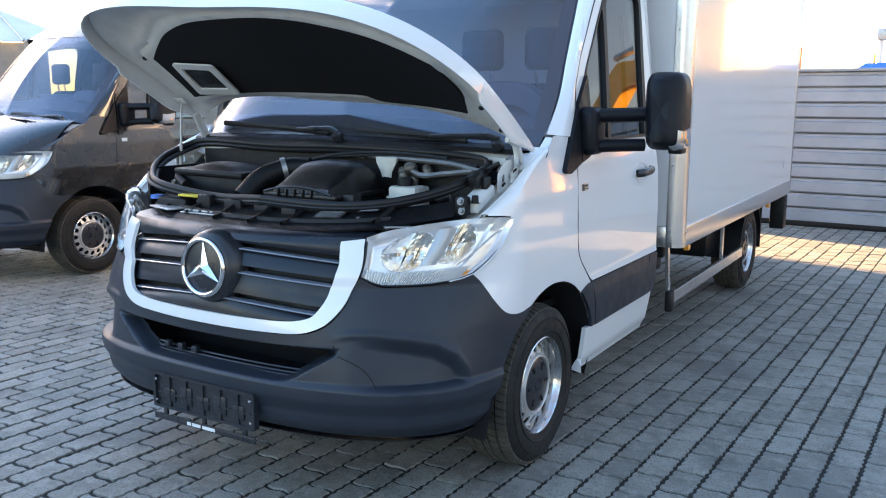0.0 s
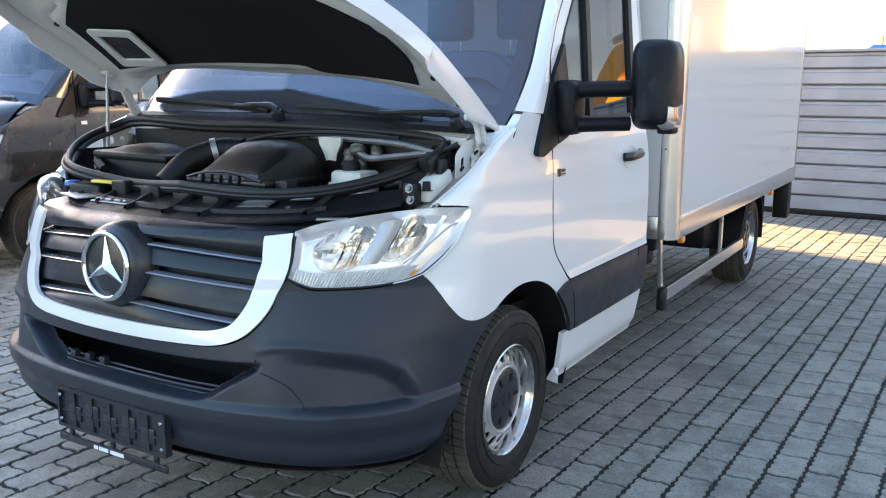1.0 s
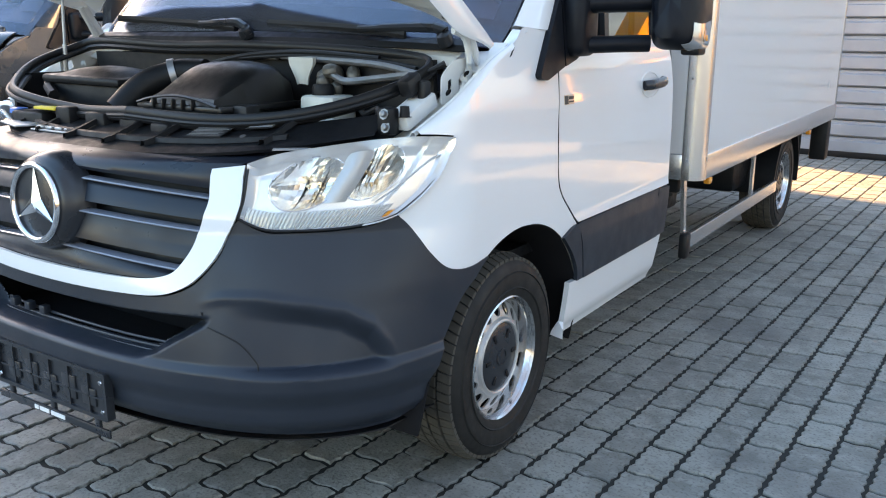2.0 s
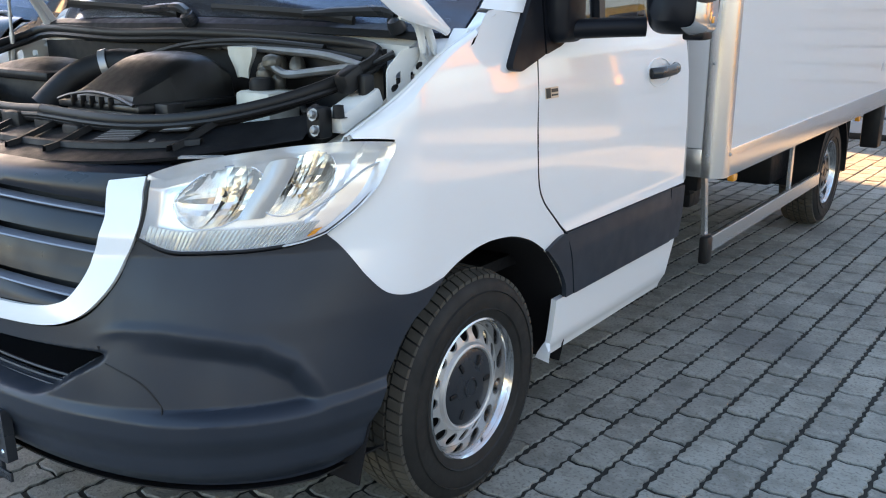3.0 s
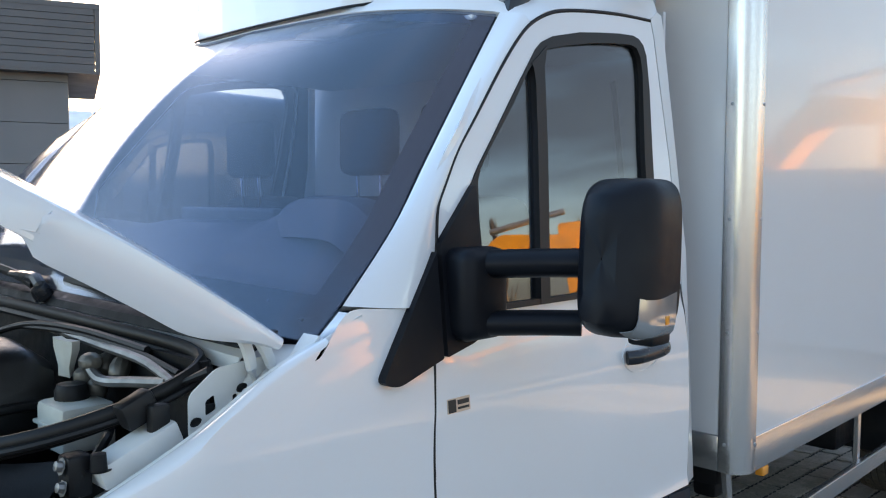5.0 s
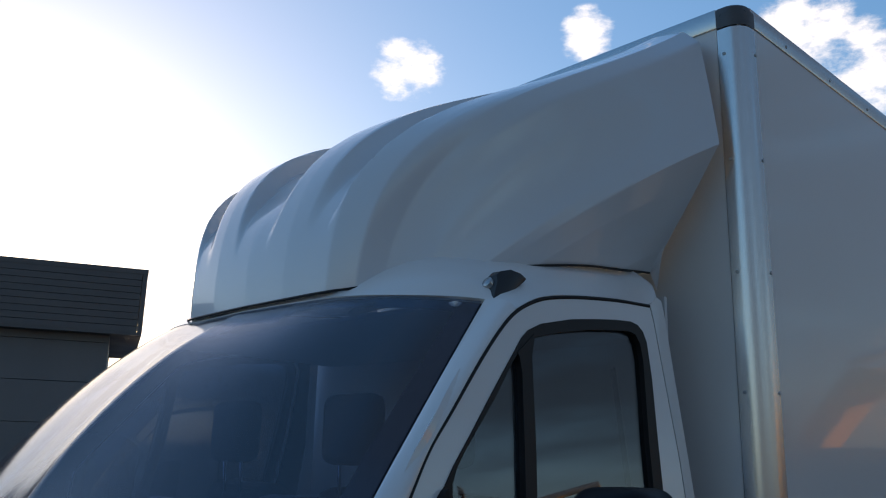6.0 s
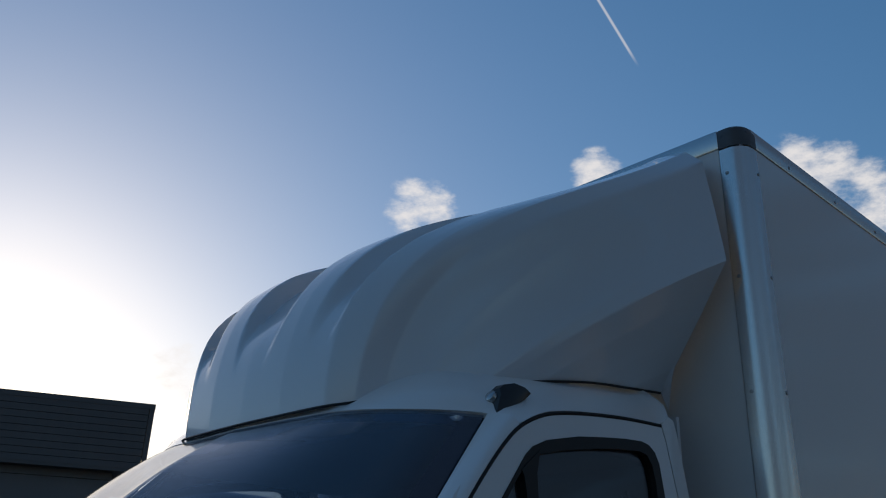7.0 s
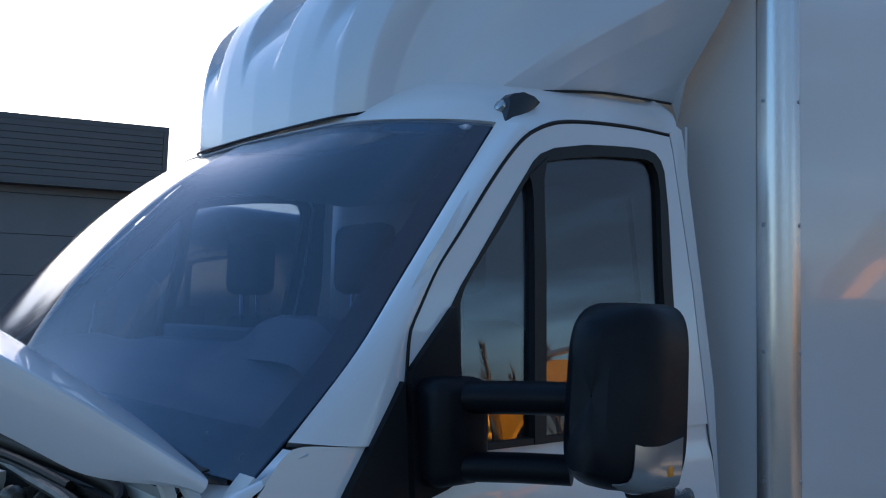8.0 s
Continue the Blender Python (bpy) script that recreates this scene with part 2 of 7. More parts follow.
def paver_material(name, per_object):
    """Weathered concrete: speckle, mottling and large stains by place in the yard, and each block its own tone."""
    m = bpy.data.materials.new(name)
    m.use_nodes = True
    nt = m.node_tree
    b = nt.nodes["Principled BSDF"]
    b.inputs["Roughness"].default_value = 0.72
    geo = nt.nodes.new("ShaderNodeNewGeometry")
    tone = nt.nodes.new("ShaderNodeObjectInfo").outputs["Random"] if per_object else geo.outputs["Random Per Island"]

    def noise(scale, detail, low, high):
        n, r = nt.nodes.new("ShaderNodeTexNoise"), nt.nodes.new("ShaderNodeMapRange")
        n.inputs["Scale"].default_value, n.inputs["Detail"].default_value = scale, detail
        r.inputs[1].default_value, r.inputs[2].default_value = low, high
        nt.links.new(geo.outputs["Position"], n.inputs["Vector"])
        nt.links.new(n.outputs[0], r.inputs[0])
        return r.outputs[0], n.outputs[0]

    def mix(fac, amount, a, c):
        mul, mx = nt.nodes.new("ShaderNodeMath"), nt.nodes.new("ShaderNodeMix")
        mul.operation = "MULTIPLY"
        mul.inputs[1].default_value = amount
        nt.links.new(fac, mul.inputs[0])
        mx.data_type = "RGBA"
        nt.links.new(mul.outputs[0], mx.inputs[0])
        if isinstance(a, tuple):
            mx.inputs[6].default_value = (*a, 1)
        else:
            nt.links.new(a, mx.inputs[6])
        mx.inputs[7].default_value = (*c, 1)
        return mx.outputs[2]

    col = mix(tone, 0.7, (0.275, 0.270, 0.242), (0.150, 0.147, 0.133))
    col = mix(noise(7.0, 8.0, 0.46, 0.66)[0], 0.6, col, (0.12, 0.115, 0.10))
    col = mix(noise(20.0, 7.0, 0.5, 0.68)[0], 0.55, col, (0.31, 0.305, 0.275))
    col = mix(noise(85.0, 5.0, 0.52, 0.66)[0], 0.6, col, (0.085, 0.08, 0.068))
    col = mix(noise(1.1, 8.0, 0.55, 0.66)[0], 0.6, col, (0.10, 0.095, 0.09))
    nt.links.new(col, b.inputs["Base Color"])
    bp = nt.nodes.new("ShaderNodeBump")
    bp.inputs["Strength"].default_value, bp.inputs["Distance"].default_value = 0.75, 0.004
    nt.links.new(noise(95.0, 5.0, 0, 1)[1], bp.inputs["Height"])
    nt.links.new(bp.outputs[0], b.inputs["Normal"])
    return m


PAVER = paver_material("concrete_paver", False)
PAVER_ONE = paver_material("concrete_paver_block", True)
JOINT = material("joint_soil", (0.020, 0.019, 0.016), 0.95, grain=0.4, grain_size=200, stain=0.4, stain_size=4)
SHEET = material("grey_sheet_metal", (0.30, 0.345, 0.40), 0.5, metal=0.25, stain=0.3, stain_size=2)
CLAD = material("grey_cladding", (0.12, 0.125, 0.135), 0.5, stain=0.15, stain_size=0.5)
PANEL_GREY = material("grey_wall_panel", (0.19, 0.20, 0.215), 0.6, stain=0.12, stain_size=0.4)
TENT_WALL = material("beige_ribbed_sheet", (0.40, 0.37, 0.32), 0.6, stain=0.2)
TENT = material("white_tent_roof", (0.75, 0.76, 0.78), 0.6, stain=0.15, stain_size=0.8)
BARK = material("bark", (0.07, 0.055, 0.045), 0.9)


# ---- building helpers ----
def part(name, bm, mat, parent=None, label="", smooth=35.0):
    me = bpy.data.meshes.new(name)
    bm.normal_update()
    bm.to_mesh(me)
    bm.free()
    if smooth:
        me.shade_smooth()
        me.set_sharp_from_angle(angle=radians(smooth))
    me.materials.append(mat)
    ob = new(name, me)
    ob.parent = parent
    return tagged(ob, label)


def thing(name, label, category, at=(0, 0, 0), turn=0.0, group="", kind=""):
    ob = new(name)
    ob.empty_display_size = 0.2
    ob.matrix_basis = pose(*at, 0, 0, turn)
    return tagged(ob, label, category, group, kind)


def lerp(a, b, t):
    return a + (b - a) * t


def table(rows, v):
    xs = [r[0] for r in rows]
    return float(np.interp(v, xs, [r[1] for r in rows]))


def smooth(a, b, v):
    t = min(max((v - a) / (b - a), 0.0), 1.0)
    return t * t * (3 - 2 * t)


def curve_at(pts, t):
    """A Catmull-Rom curve through pts, t from 0 to 1 by length of the chain."""
    p = [Vector(q) for q in pts]
    if len(p) == 2:
        return p[0].lerp(p[1], t)
    lens = [0.0]
    for a, b in zip(p, p[1:]):
        lens.append(lens[-1] + (b - a).length)
    d = t * lens[-1]
    i = max(k for k in range(len(p) - 1) if lens[k] <= d + 1e-9)
    u = (d - lens[i]) / max(lens[i + 1] - lens[i], 1e-9)
    a, b = p[max(i - 1, 0)], p[i]
    c, e = p[i + 1], p[min(i + 2, len(p) - 1)]
    return 0.5 * ((2 * b) + (c - a) * u + (2 * a - 5 * b + 4 * c - e) * u * u + (3 * b - a - 3 * c + e) * u ** 3)


def coons(low, high, left, right, nu, nv):
    """A grid of points between four curves: low and high run with u, left and right with v."""
    lo = [curve_at(low, i / nu) for i in range(nu + 1)]
    hi = [curve_at(high, i / nu) for i in range(nu + 1)]
    le = [curve_at(left, j / nv) for j in range(nv + 1)]
    ri = [curve_at(right, j / nv) for j in range(nv + 1)]
    rows = []
    for j in range(nv + 1):
        v = j / nv
        row = []
        for i in range(nu + 1):
            u = i / nu
            c = lo[0] * ((1 - u) * (1 - v)) + lo[-1] * (u * (1 - v)) + hi[0] * ((1 - u) * v) + hi[-1] * (u * v)
            row.append(lo[i] * (1 - v) + hi[i] * v + le[j] * (1 - u) + ri[j] * u - c)
        rows.append(row)
    return rows


def grid_normals(rows):
    nv, nu = len(rows), len(rows[0])
    out = []
    for j in range(nv):
        line = []
        for i in range(nu):
            a = rows[j][min(i + 1, nu - 1)] - rows[j][max(i - 1, 0)]
            b = rows[min(j + 1, nv - 1)][i] - rows[max(j - 1, 0)][i]
            n = a.cross(b)
            line.append(n.normalized() if n.length > 1e-12 else Vector((0, 0, 1)))
        out.append(line)
    return out


def add_grid(bm, rows, thick=0.0, mirror=False, flip=False):
    """Adds a sheet through a grid of points, with thickness behind its face; mirror adds its twin at -x."""
    rows = [[Vector(p) for p in r] for r in rows]
    normals = grid_normals(rows)
    for side in ((1, -1) if mirror else (1,)):
        turn = (side < 0) != flip
        front = [[bm.verts.new((p.x * side, p.y, p.z)) for p in r] for r in rows]
    
        def face(*vs):
            vs = list(vs)
            if turn:
                vs.reverse()
            try:
                bm.faces.new(vs)
            except ValueError:
                pass

        nv, nu = len(rows), len(rows[0])
        for j in range(nv - 1):
            for i in range(nu - 1):
                face(front[j][i], front[j][i + 1], front[j + 1][i + 1], front[j + 1][i])
        if thick:
            sgn = -1 if not flip else 1
            back = []
            for j in range(nv):
                line = []
                for i in range(nu):
                    q = rows[j][i] + normals[j][i] * (thick * sgn)
                    line.append(bm.verts.new((q.x * side, q.y, q.z)))
                back.append(line)
            for j in range(nv - 1):
                for i in range(nu - 1):
                    face(back[j][i], back[j + 1][i], back[j + 1][i + 1], back[j][i + 1])
            for i in range(nu - 1):
                face(front[0][i], back[0][i], back[0][i + 1], front[0][i + 1])
                face(front[-1][i], front[-1][i + 1], back[-1][i + 1], back[-1][i])
            for j in range(nv - 1):
                face(front[j][0], front[j + 1][0], back[j + 1][0], back[j][0])
                face(front[j][-1], back[j][-1], back[j + 1][-1], front[j + 1][-1])
    return bm


def add_box(bm, lo, hi, bevel=0.0, m=None, seg=2):
    c = [(a + b) / 2 for a, b in zip(lo, hi)]
    s = [abs(b - a) for a, b in zip(lo, hi)]
    mat = Matrix.Translation(c) @ Matrix.Diagonal((*s, 1))
    r = bmesh.ops.create_cube(bm, size=1, matrix=mat)
    vs = r["verts"]
    if bevel:
        es = list({e for v in vs for e in v.link_edges})
        out = bmesh.ops.bevel(bm, geom=es, offset=bevel, segments=seg, profile=0.5, affect="EDGES", clamp_overlap=True)
        vs = list({v for f in out["faces"] for v in f.verts} | {v for v in vs if v.is_valid})
    if m is not None:
        bmesh.ops.transform(bm, matrix=m, verts=vs)
    return vs


def add_tube(bm, pts, r, n=10, cap=True, smooth_path=0, flat=1.0):
    """A tube along pts; r is a number or one for each point."""
    p = [Vector(q) for q in pts]
    if smooth_path:
        p = [curve_at(pts, k / smooth_path) for k in range(smooth_path + 1)]
    rings = []
    up = Vector((0, 0, 1))
    for k, q in enumerate(p):
        d = (p[min(k + 1, len(p) - 1)] - p[max(k - 1, 0)]).normalized()
        side = d.cross(up)
        if side.length < 1e-3:
            side = d.cross(Vector((0, 1, 0)))
        side.normalize()
        top = side.cross(d).normalized()
        rad = r if isinstance(r, (int, float)) else r[min(int(k * len(r) / len(p)), len(r) - 1)]
        rings.append([bm.verts.new(q + side * (rad * math.cos(2 * math.pi * a / n)) + top * (rad * flat * math.sin(2 * math.pi * a / n))) for a in range(n)])
    for a, b in zip(rings, rings[1:]):
        for k in range(n):
            bm.faces.new((a[k], a[(k + 1) % n], b[(k + 1) % n], b[k]))
    if cap:
        bm.faces.new(list(reversed(rings[0])))
        bm.faces.new(rings[-1])
    return bm


def add_spin(bm, profile, m, n=48, start=0.0, end=2 * math.pi):
    """A turned body: profile rows of (radius, height along local z), set by the matrix m."""
    whole = abs(end - start - 2 * math.pi) < 1e-6
    steps = n if whole else n + 1
    rings = []
    for k in range(steps):
        a = start + (end - start) * k / n
        rings.append([bm.verts.new(m @ Vector((r * math.cos(a), r * math.sin(a), h))) for r, h in profile])
    for k in range(n):
        a, b = rings[k], rings[(k + 1) % steps]
        for i in range(len(profile) - 1):
            quad = [a[i], b[i], b[i + 1], a[i + 1]]
            if (quad[0].co - quad[1].co).length < 1e-7:
                quad.pop(1)
            elif (quad[2].co - quad[3].co).length < 1e-7:
                quad.pop(2)
            try:
                bm.faces.new(quad)
            except ValueError:
                pass
    return bm


def add_plate(bm, outer, holes, place, thick):
    """A plate from 2D outlines, laid by place(a, b, depth) into space, with holes through it."""
    tmp = bmesh.new()
    loops = [outer, *holes]
    edges, counts = [], []
    for lp in loops:
        vs = [tmp.verts.new((a, b, 0)) for a, b in lp]
        counts.append(len(vs))
        edges += [tmp.edges.new((vs[k], vs[(k + 1) % len(vs)])) for k in range(len(vs))]
    bmesh.ops.triangle_fill(tmp, use_beauty=True, use_dissolve=False, edges=edges)
    tmp.verts.index_update()
    coords = [(v.co.x, v.co.y) for v in tmp.verts]
    faces = [[v.index for v in f.verts] for f in tmp.faces]
    tmp.free()
    top = [bm.verts.new(place(a, b, 0.0)) for a, b in coords]
    low = [bm.verts.new(place(a, b, thick)) for a, b in coords]
    made = []
    for f in faces:
        made.append(bm.faces.new([top[k] for k in f]))
        made.append(bm.faces.new([low[k] for k in reversed(f)]))
    base = 0
    for c in counts:
        for k in range(c):
            i, j = base + k, base + (k + 1) % c
            made.append(bm.faces.new((top[i], low[i], low[j], top[j])))
        base += c
    bmesh.ops.recalc_face_normals(bm, faces=made)
    return bm


def rounded(pts, r, n=4):
    """A polygon with rounded corners; r is one radius, or one for each corner."""
    out = []
    for k, p in enumerate(pts):
        p = Vector(p)
        a, b = Vector(pts[k - 1]), Vector(pts[(k + 1) % len(pts)])
        rad = r if isinstance(r, (int, float)) else r[k]
        rad = min(rad, (a - p).length * 0.45, (b - p).length * 0.45)
        if rad <= 0:
            out.append(tuple(p))
            continue
        q0, q1 = p + (a - p).normalized() * rad, p + (b - p).normalized() * rad
        for i in range(n + 1):
            t = i / n
            out.append(tuple(q0 * (1 - t) ** 2 + p * (2 * t * (1 - t)) + q1 * t * t))
    return out


def pair(name, rows, thick, mat, parent=None, label="", smooth=35.0):
    """A sheet and its twin on the other side, as two parts."""
    first = part(name, add_grid(bmesh.new(), rows, thick), mat, parent, label, smooth)
    twin = [[Vector((-p.x, p.y, p.z)) for p in r] for r in rows]
    return first, part(name, add_grid(bmesh.new(), twin, thick, False, True), mat, parent, label, smooth)


def whole(rows):
    """A half grid that starts at the middle line, completed to both sides."""
    return [[Vector((-p.x, p.y, p.z)) for p in reversed(r[1:])] + [Vector(p) for p in r] for r in rows]


# ---- the van cab: its skin ----
XC = -0.02                                   # the truck's middle line
W_ROWS = [(0.25, 0.965), (0.35, 0.985), (0.5, 1.0), (0.75, 1.012), (1.0, 1.012), (1.2, 1.005), (1.35, 0.985), (1.5, 0.967)]
Y0_ROWS = [(0.25, 0.11), (0.33, 0.06), (0.42, 0.042), (0.52, 0.036), (0.6, 0.036), (0.75, 0.036), (0.95, 0.05), (1.05, 0.09), (1.15, 0.17), (1.25, 0.28), (1.4, 0.5)]
N_ROWS = [(0.3, 2.7), (0.55, 2.7), (0.7, 2.3), (0.9, 1.85), (1.3, 1.8)]
YC = 0.78
ARCH_Y, ARCH_Z, ARCH_R = 1.075, 0.287, 0.526


def skin(s, z):
    """The outer skin below the windows: s runs from the middle of the nose (0) round the corner (1), then in metres along the side."""
    w, y0, n = table(W_ROWS, z), table(Y0_ROWS, z), table(N_ROWS, z)
    if s >= 1:
        return Vector((w, YC + (s - 1), z))
    a = max(s, 0.0) * math.pi / 2
    return Vector((w * math.sin(a) ** (2 / n), y0 + (YC - y0) * (1 - max(math.cos(a), 0) ** (2 / n)), z))


def to_skin(p):
    """The (s, z) of the skin's point nearest in angle to a point."""
    x, y, z = p
    w, y0, n = table(W_ROWS, z), table(Y0_ROWS, z), table(N_ROWS, z)
    if y >= YC:
        return Vector((1 + y - YC, z, 0))
    a = math.atan2(max(x / w, 0) ** (n / 2), max((YC - y) / (YC - y0), 0) ** (n / 2))
    return Vector((a * 2 / math.pi, z, 0))


def nose_s(x, z):
    """The skin's s at a distance x from the middle line."""
    return math.asin(min(max(x / table(W_ROWS, z), 0), 1) ** (table(N_ROWS, z) / 2)) * 2 / math.pi


def skin_patch(low, high, left, right, nu, nv, lift=None):
    """A grid on the skin between four curves given by points in space. lift(point) moves it out along the normal."""
    rows = coons(*[[to_skin(p) for p in c] for c in (low, high, left, right)], nu, nv)
    out = [[skin(q.x, q.y) for q in r] for r in rows]
    if lift:
        nor = grid_normals(out)
        out = [[p + n * lift(p) for p, n in zip(r, ns)] for r, ns in zip(out, nor)]
    return out


def arch(a):
    """A point of the front wheel arch's edge at an angle in degrees (0 to the rear, 90 up)."""
    z = ARCH_Z + ARCH_R * math.sin(radians(a))
    return (table(W_ROWS, z), ARCH_Y + ARCH_R * math.cos(radians(a)), z)


def side(y, z, depth=0.0):
    """The cab's upper side, which leans inwards."""
    x = table(W_ROWS, z) if z < 1.35 else 0.985 - 0.12 * (z - 1.35)
    return Vector((x - depth, y, z))


def bumper_lift(p):
    x, z = abs(p.x), p.z
    out = 0.003 + 0.016 * smooth(0.562, 0.535, z) * smooth(1.0, 0.6, p.y) - 0.020 * smooth(0.50, 0.43, z) * smooth(0.9, 0.6, p.y) - 0.03 * smooth(0.40, 0.33, z)
    # side pocket under an arched crease that runs down to the ledge
    roofline = table([(0.50, 0.70), (0.60, 0.724), (0.69, 0.726), (0.80, 0.709), (0.87, 0.688), (0.92, 0.645), (0.948, 0.585), (0.962, 0.54)], x)
    pocket = smooth(0.60, 0.80, x) * smooth(roofline + 0.006, roofline - 0.044, z) * smooth(0.530, 0.560, z) * smooth(0.968, 0.93, x)
    out -= 0.036 * pocket
    out += 0.006 * smooth(0.52, 0.62, x) * math.exp(-((z - roofline - 0.014) / 0.014) ** 2) * smooth(0.97, 0.93, x)
    # air intake in the middle
    edge = table([(0.545, 0.33), (0.575, 0.40), (0.62, 0.47), (0.66, 0.535), (0.69, 0.56)], z)
    gap = smooth(edge + 0.035, edge - 0.02, x) * smooth(0.548, 0.566, z) * smooth(0.688, 0.668, z)
    out -= 0.07 * gap
    return out


def add_skirting(cab, paint):
    low = [(0, 0.03, 0.345), (0.45, 0.06, 0.345), (0.8, 0.25, 0.335), (0.945, 0.475, 0.33), (0.975, 0.555, 0.36)]
    high = [(0, 0.03, 0.726), (0.288, 0.047, 0.726), (0.419, 0.075, 0.729), (0.493, 0.103, 0.747), (0.542, 0.134, 0.782), (0.581, 0.18, 0.851), (0.606, 0.222, 0.938), (0.640, 0.237, 0.921),
            (0.675, 0.262, 0.906), (0.725, 0.296, 0.905), (0.819, 0.381, 0.908), (0.886, 0.459, 0.920), (0.922, 0.51, 0.938), (0.955, 0.556, 0.879), (0.979, 0.588, 0.826), (1.0, 0.645, 0.773), (1.011, 0.742, 0.753), (1.012, 0.853, 0.764)]
    left = [(0, 0.03, 0.345), (0, 0.03, 0.726)]
    right = [arch(172), arch(160), arch(148), arch(132), arch(115)]
    bm = add_grid(bmesh.new(), whole(skin_patch(low, high, left, right, 170, 120, bumper_lift)), 0.004)
    hole = [f for f in bm.faces for c in (f.calc_center_median(),) if 0.568 < c.z < 0.664 and c.y < 0.3 and abs(c.x) < table([(0.545, 0.33), (0.575, 0.40), (0.62, 0.47), (0.66, 0.535), (0.69, 0.56)], c.z) - 0.02]
    bmesh.ops.delete(bm, geom=hole, context="FACES")
    part("bumper", bm, PLASTIC, cab, "dark grey plastic front bumper")
    # dark duct behind the opening, with a ribbed tray along its foot
    bm = bmesh.new()
    add_box(bm, (-0.56, 0.34, 0.50), (0.56, 0.36, 0.70))
    add_box(bm, (-0.56, 0.12, 0.50), (0.56, 0.34, 0.52))
    add_box(bm, (-0.56, 0.12, 0.69), (0.56, 0.34, 0.70))
    for x in (-0.56, 0.55):
        add_box(bm, (x, 0.16, 0.50), (x + 0.01, 0.36, 0.70))
    duct = part("intake_duct", bm, FELT, cab)
    for k, z in enumerate((0.556, 0.566, 0.577)):
        pts = [skin(to_skin((x, 0.05, z)).x, z) + Vector((0, 0.05 + 0.012 * k, 0)) for x in np.linspace(0, 0.40, 12)]
        pts = [Vector((-p.x, p.y, p.z)) for p in reversed(pts)] + pts[1:]
        part("tray_rib", add_tube(bmesh.new(), pts, 0.0045, 6), PLASTIC, duct)
    for x in (-0.30, -0.22, -0.14):
        bm = bmesh.new()
        add_box(bm, (x - 0.014, 0.085, 0.572), (x + 0.014, 0.11, 0.60), 0.004)
        part("tab", bm, PLASTIC, duct)
    # curved joint between the corner and the middle of the bumper
    line = [(0.577, 0.121, 0.661), (0.615, 0.134, 0.646), (0.647, 0.150, 0.628), (0.668, 0.162, 0.608), (0.685, 0.171, 0.584), (0.697, 0.177, 0.563), (0.708, 0.168, 0.548)]
    part("bumper_joint", add_tube(bmesh.new(), line, 0.0022, 6, True, 24), SEALING, cab)
    # underside lip
    rows = [[skin(to_skin(p).x, 0.33) + Vector((0, 0.03 + 0.25 * k, -0.02 * k)) for p in [curve_at(low, 0.86 * i / 24) for i in range(25)]] for k in (0, 1)]
    part("underlip", add_grid(bmesh.new(), whole(rows), 0.004), DARK, cab)


FENDER_TOP = [(0.918, 0.60, 1.155), (0.95, 0.76, 1.24), (0.962, 0.92, 1.335), (0.962, 1.05, 1.385), (0.965, 1.13, 1.40)]


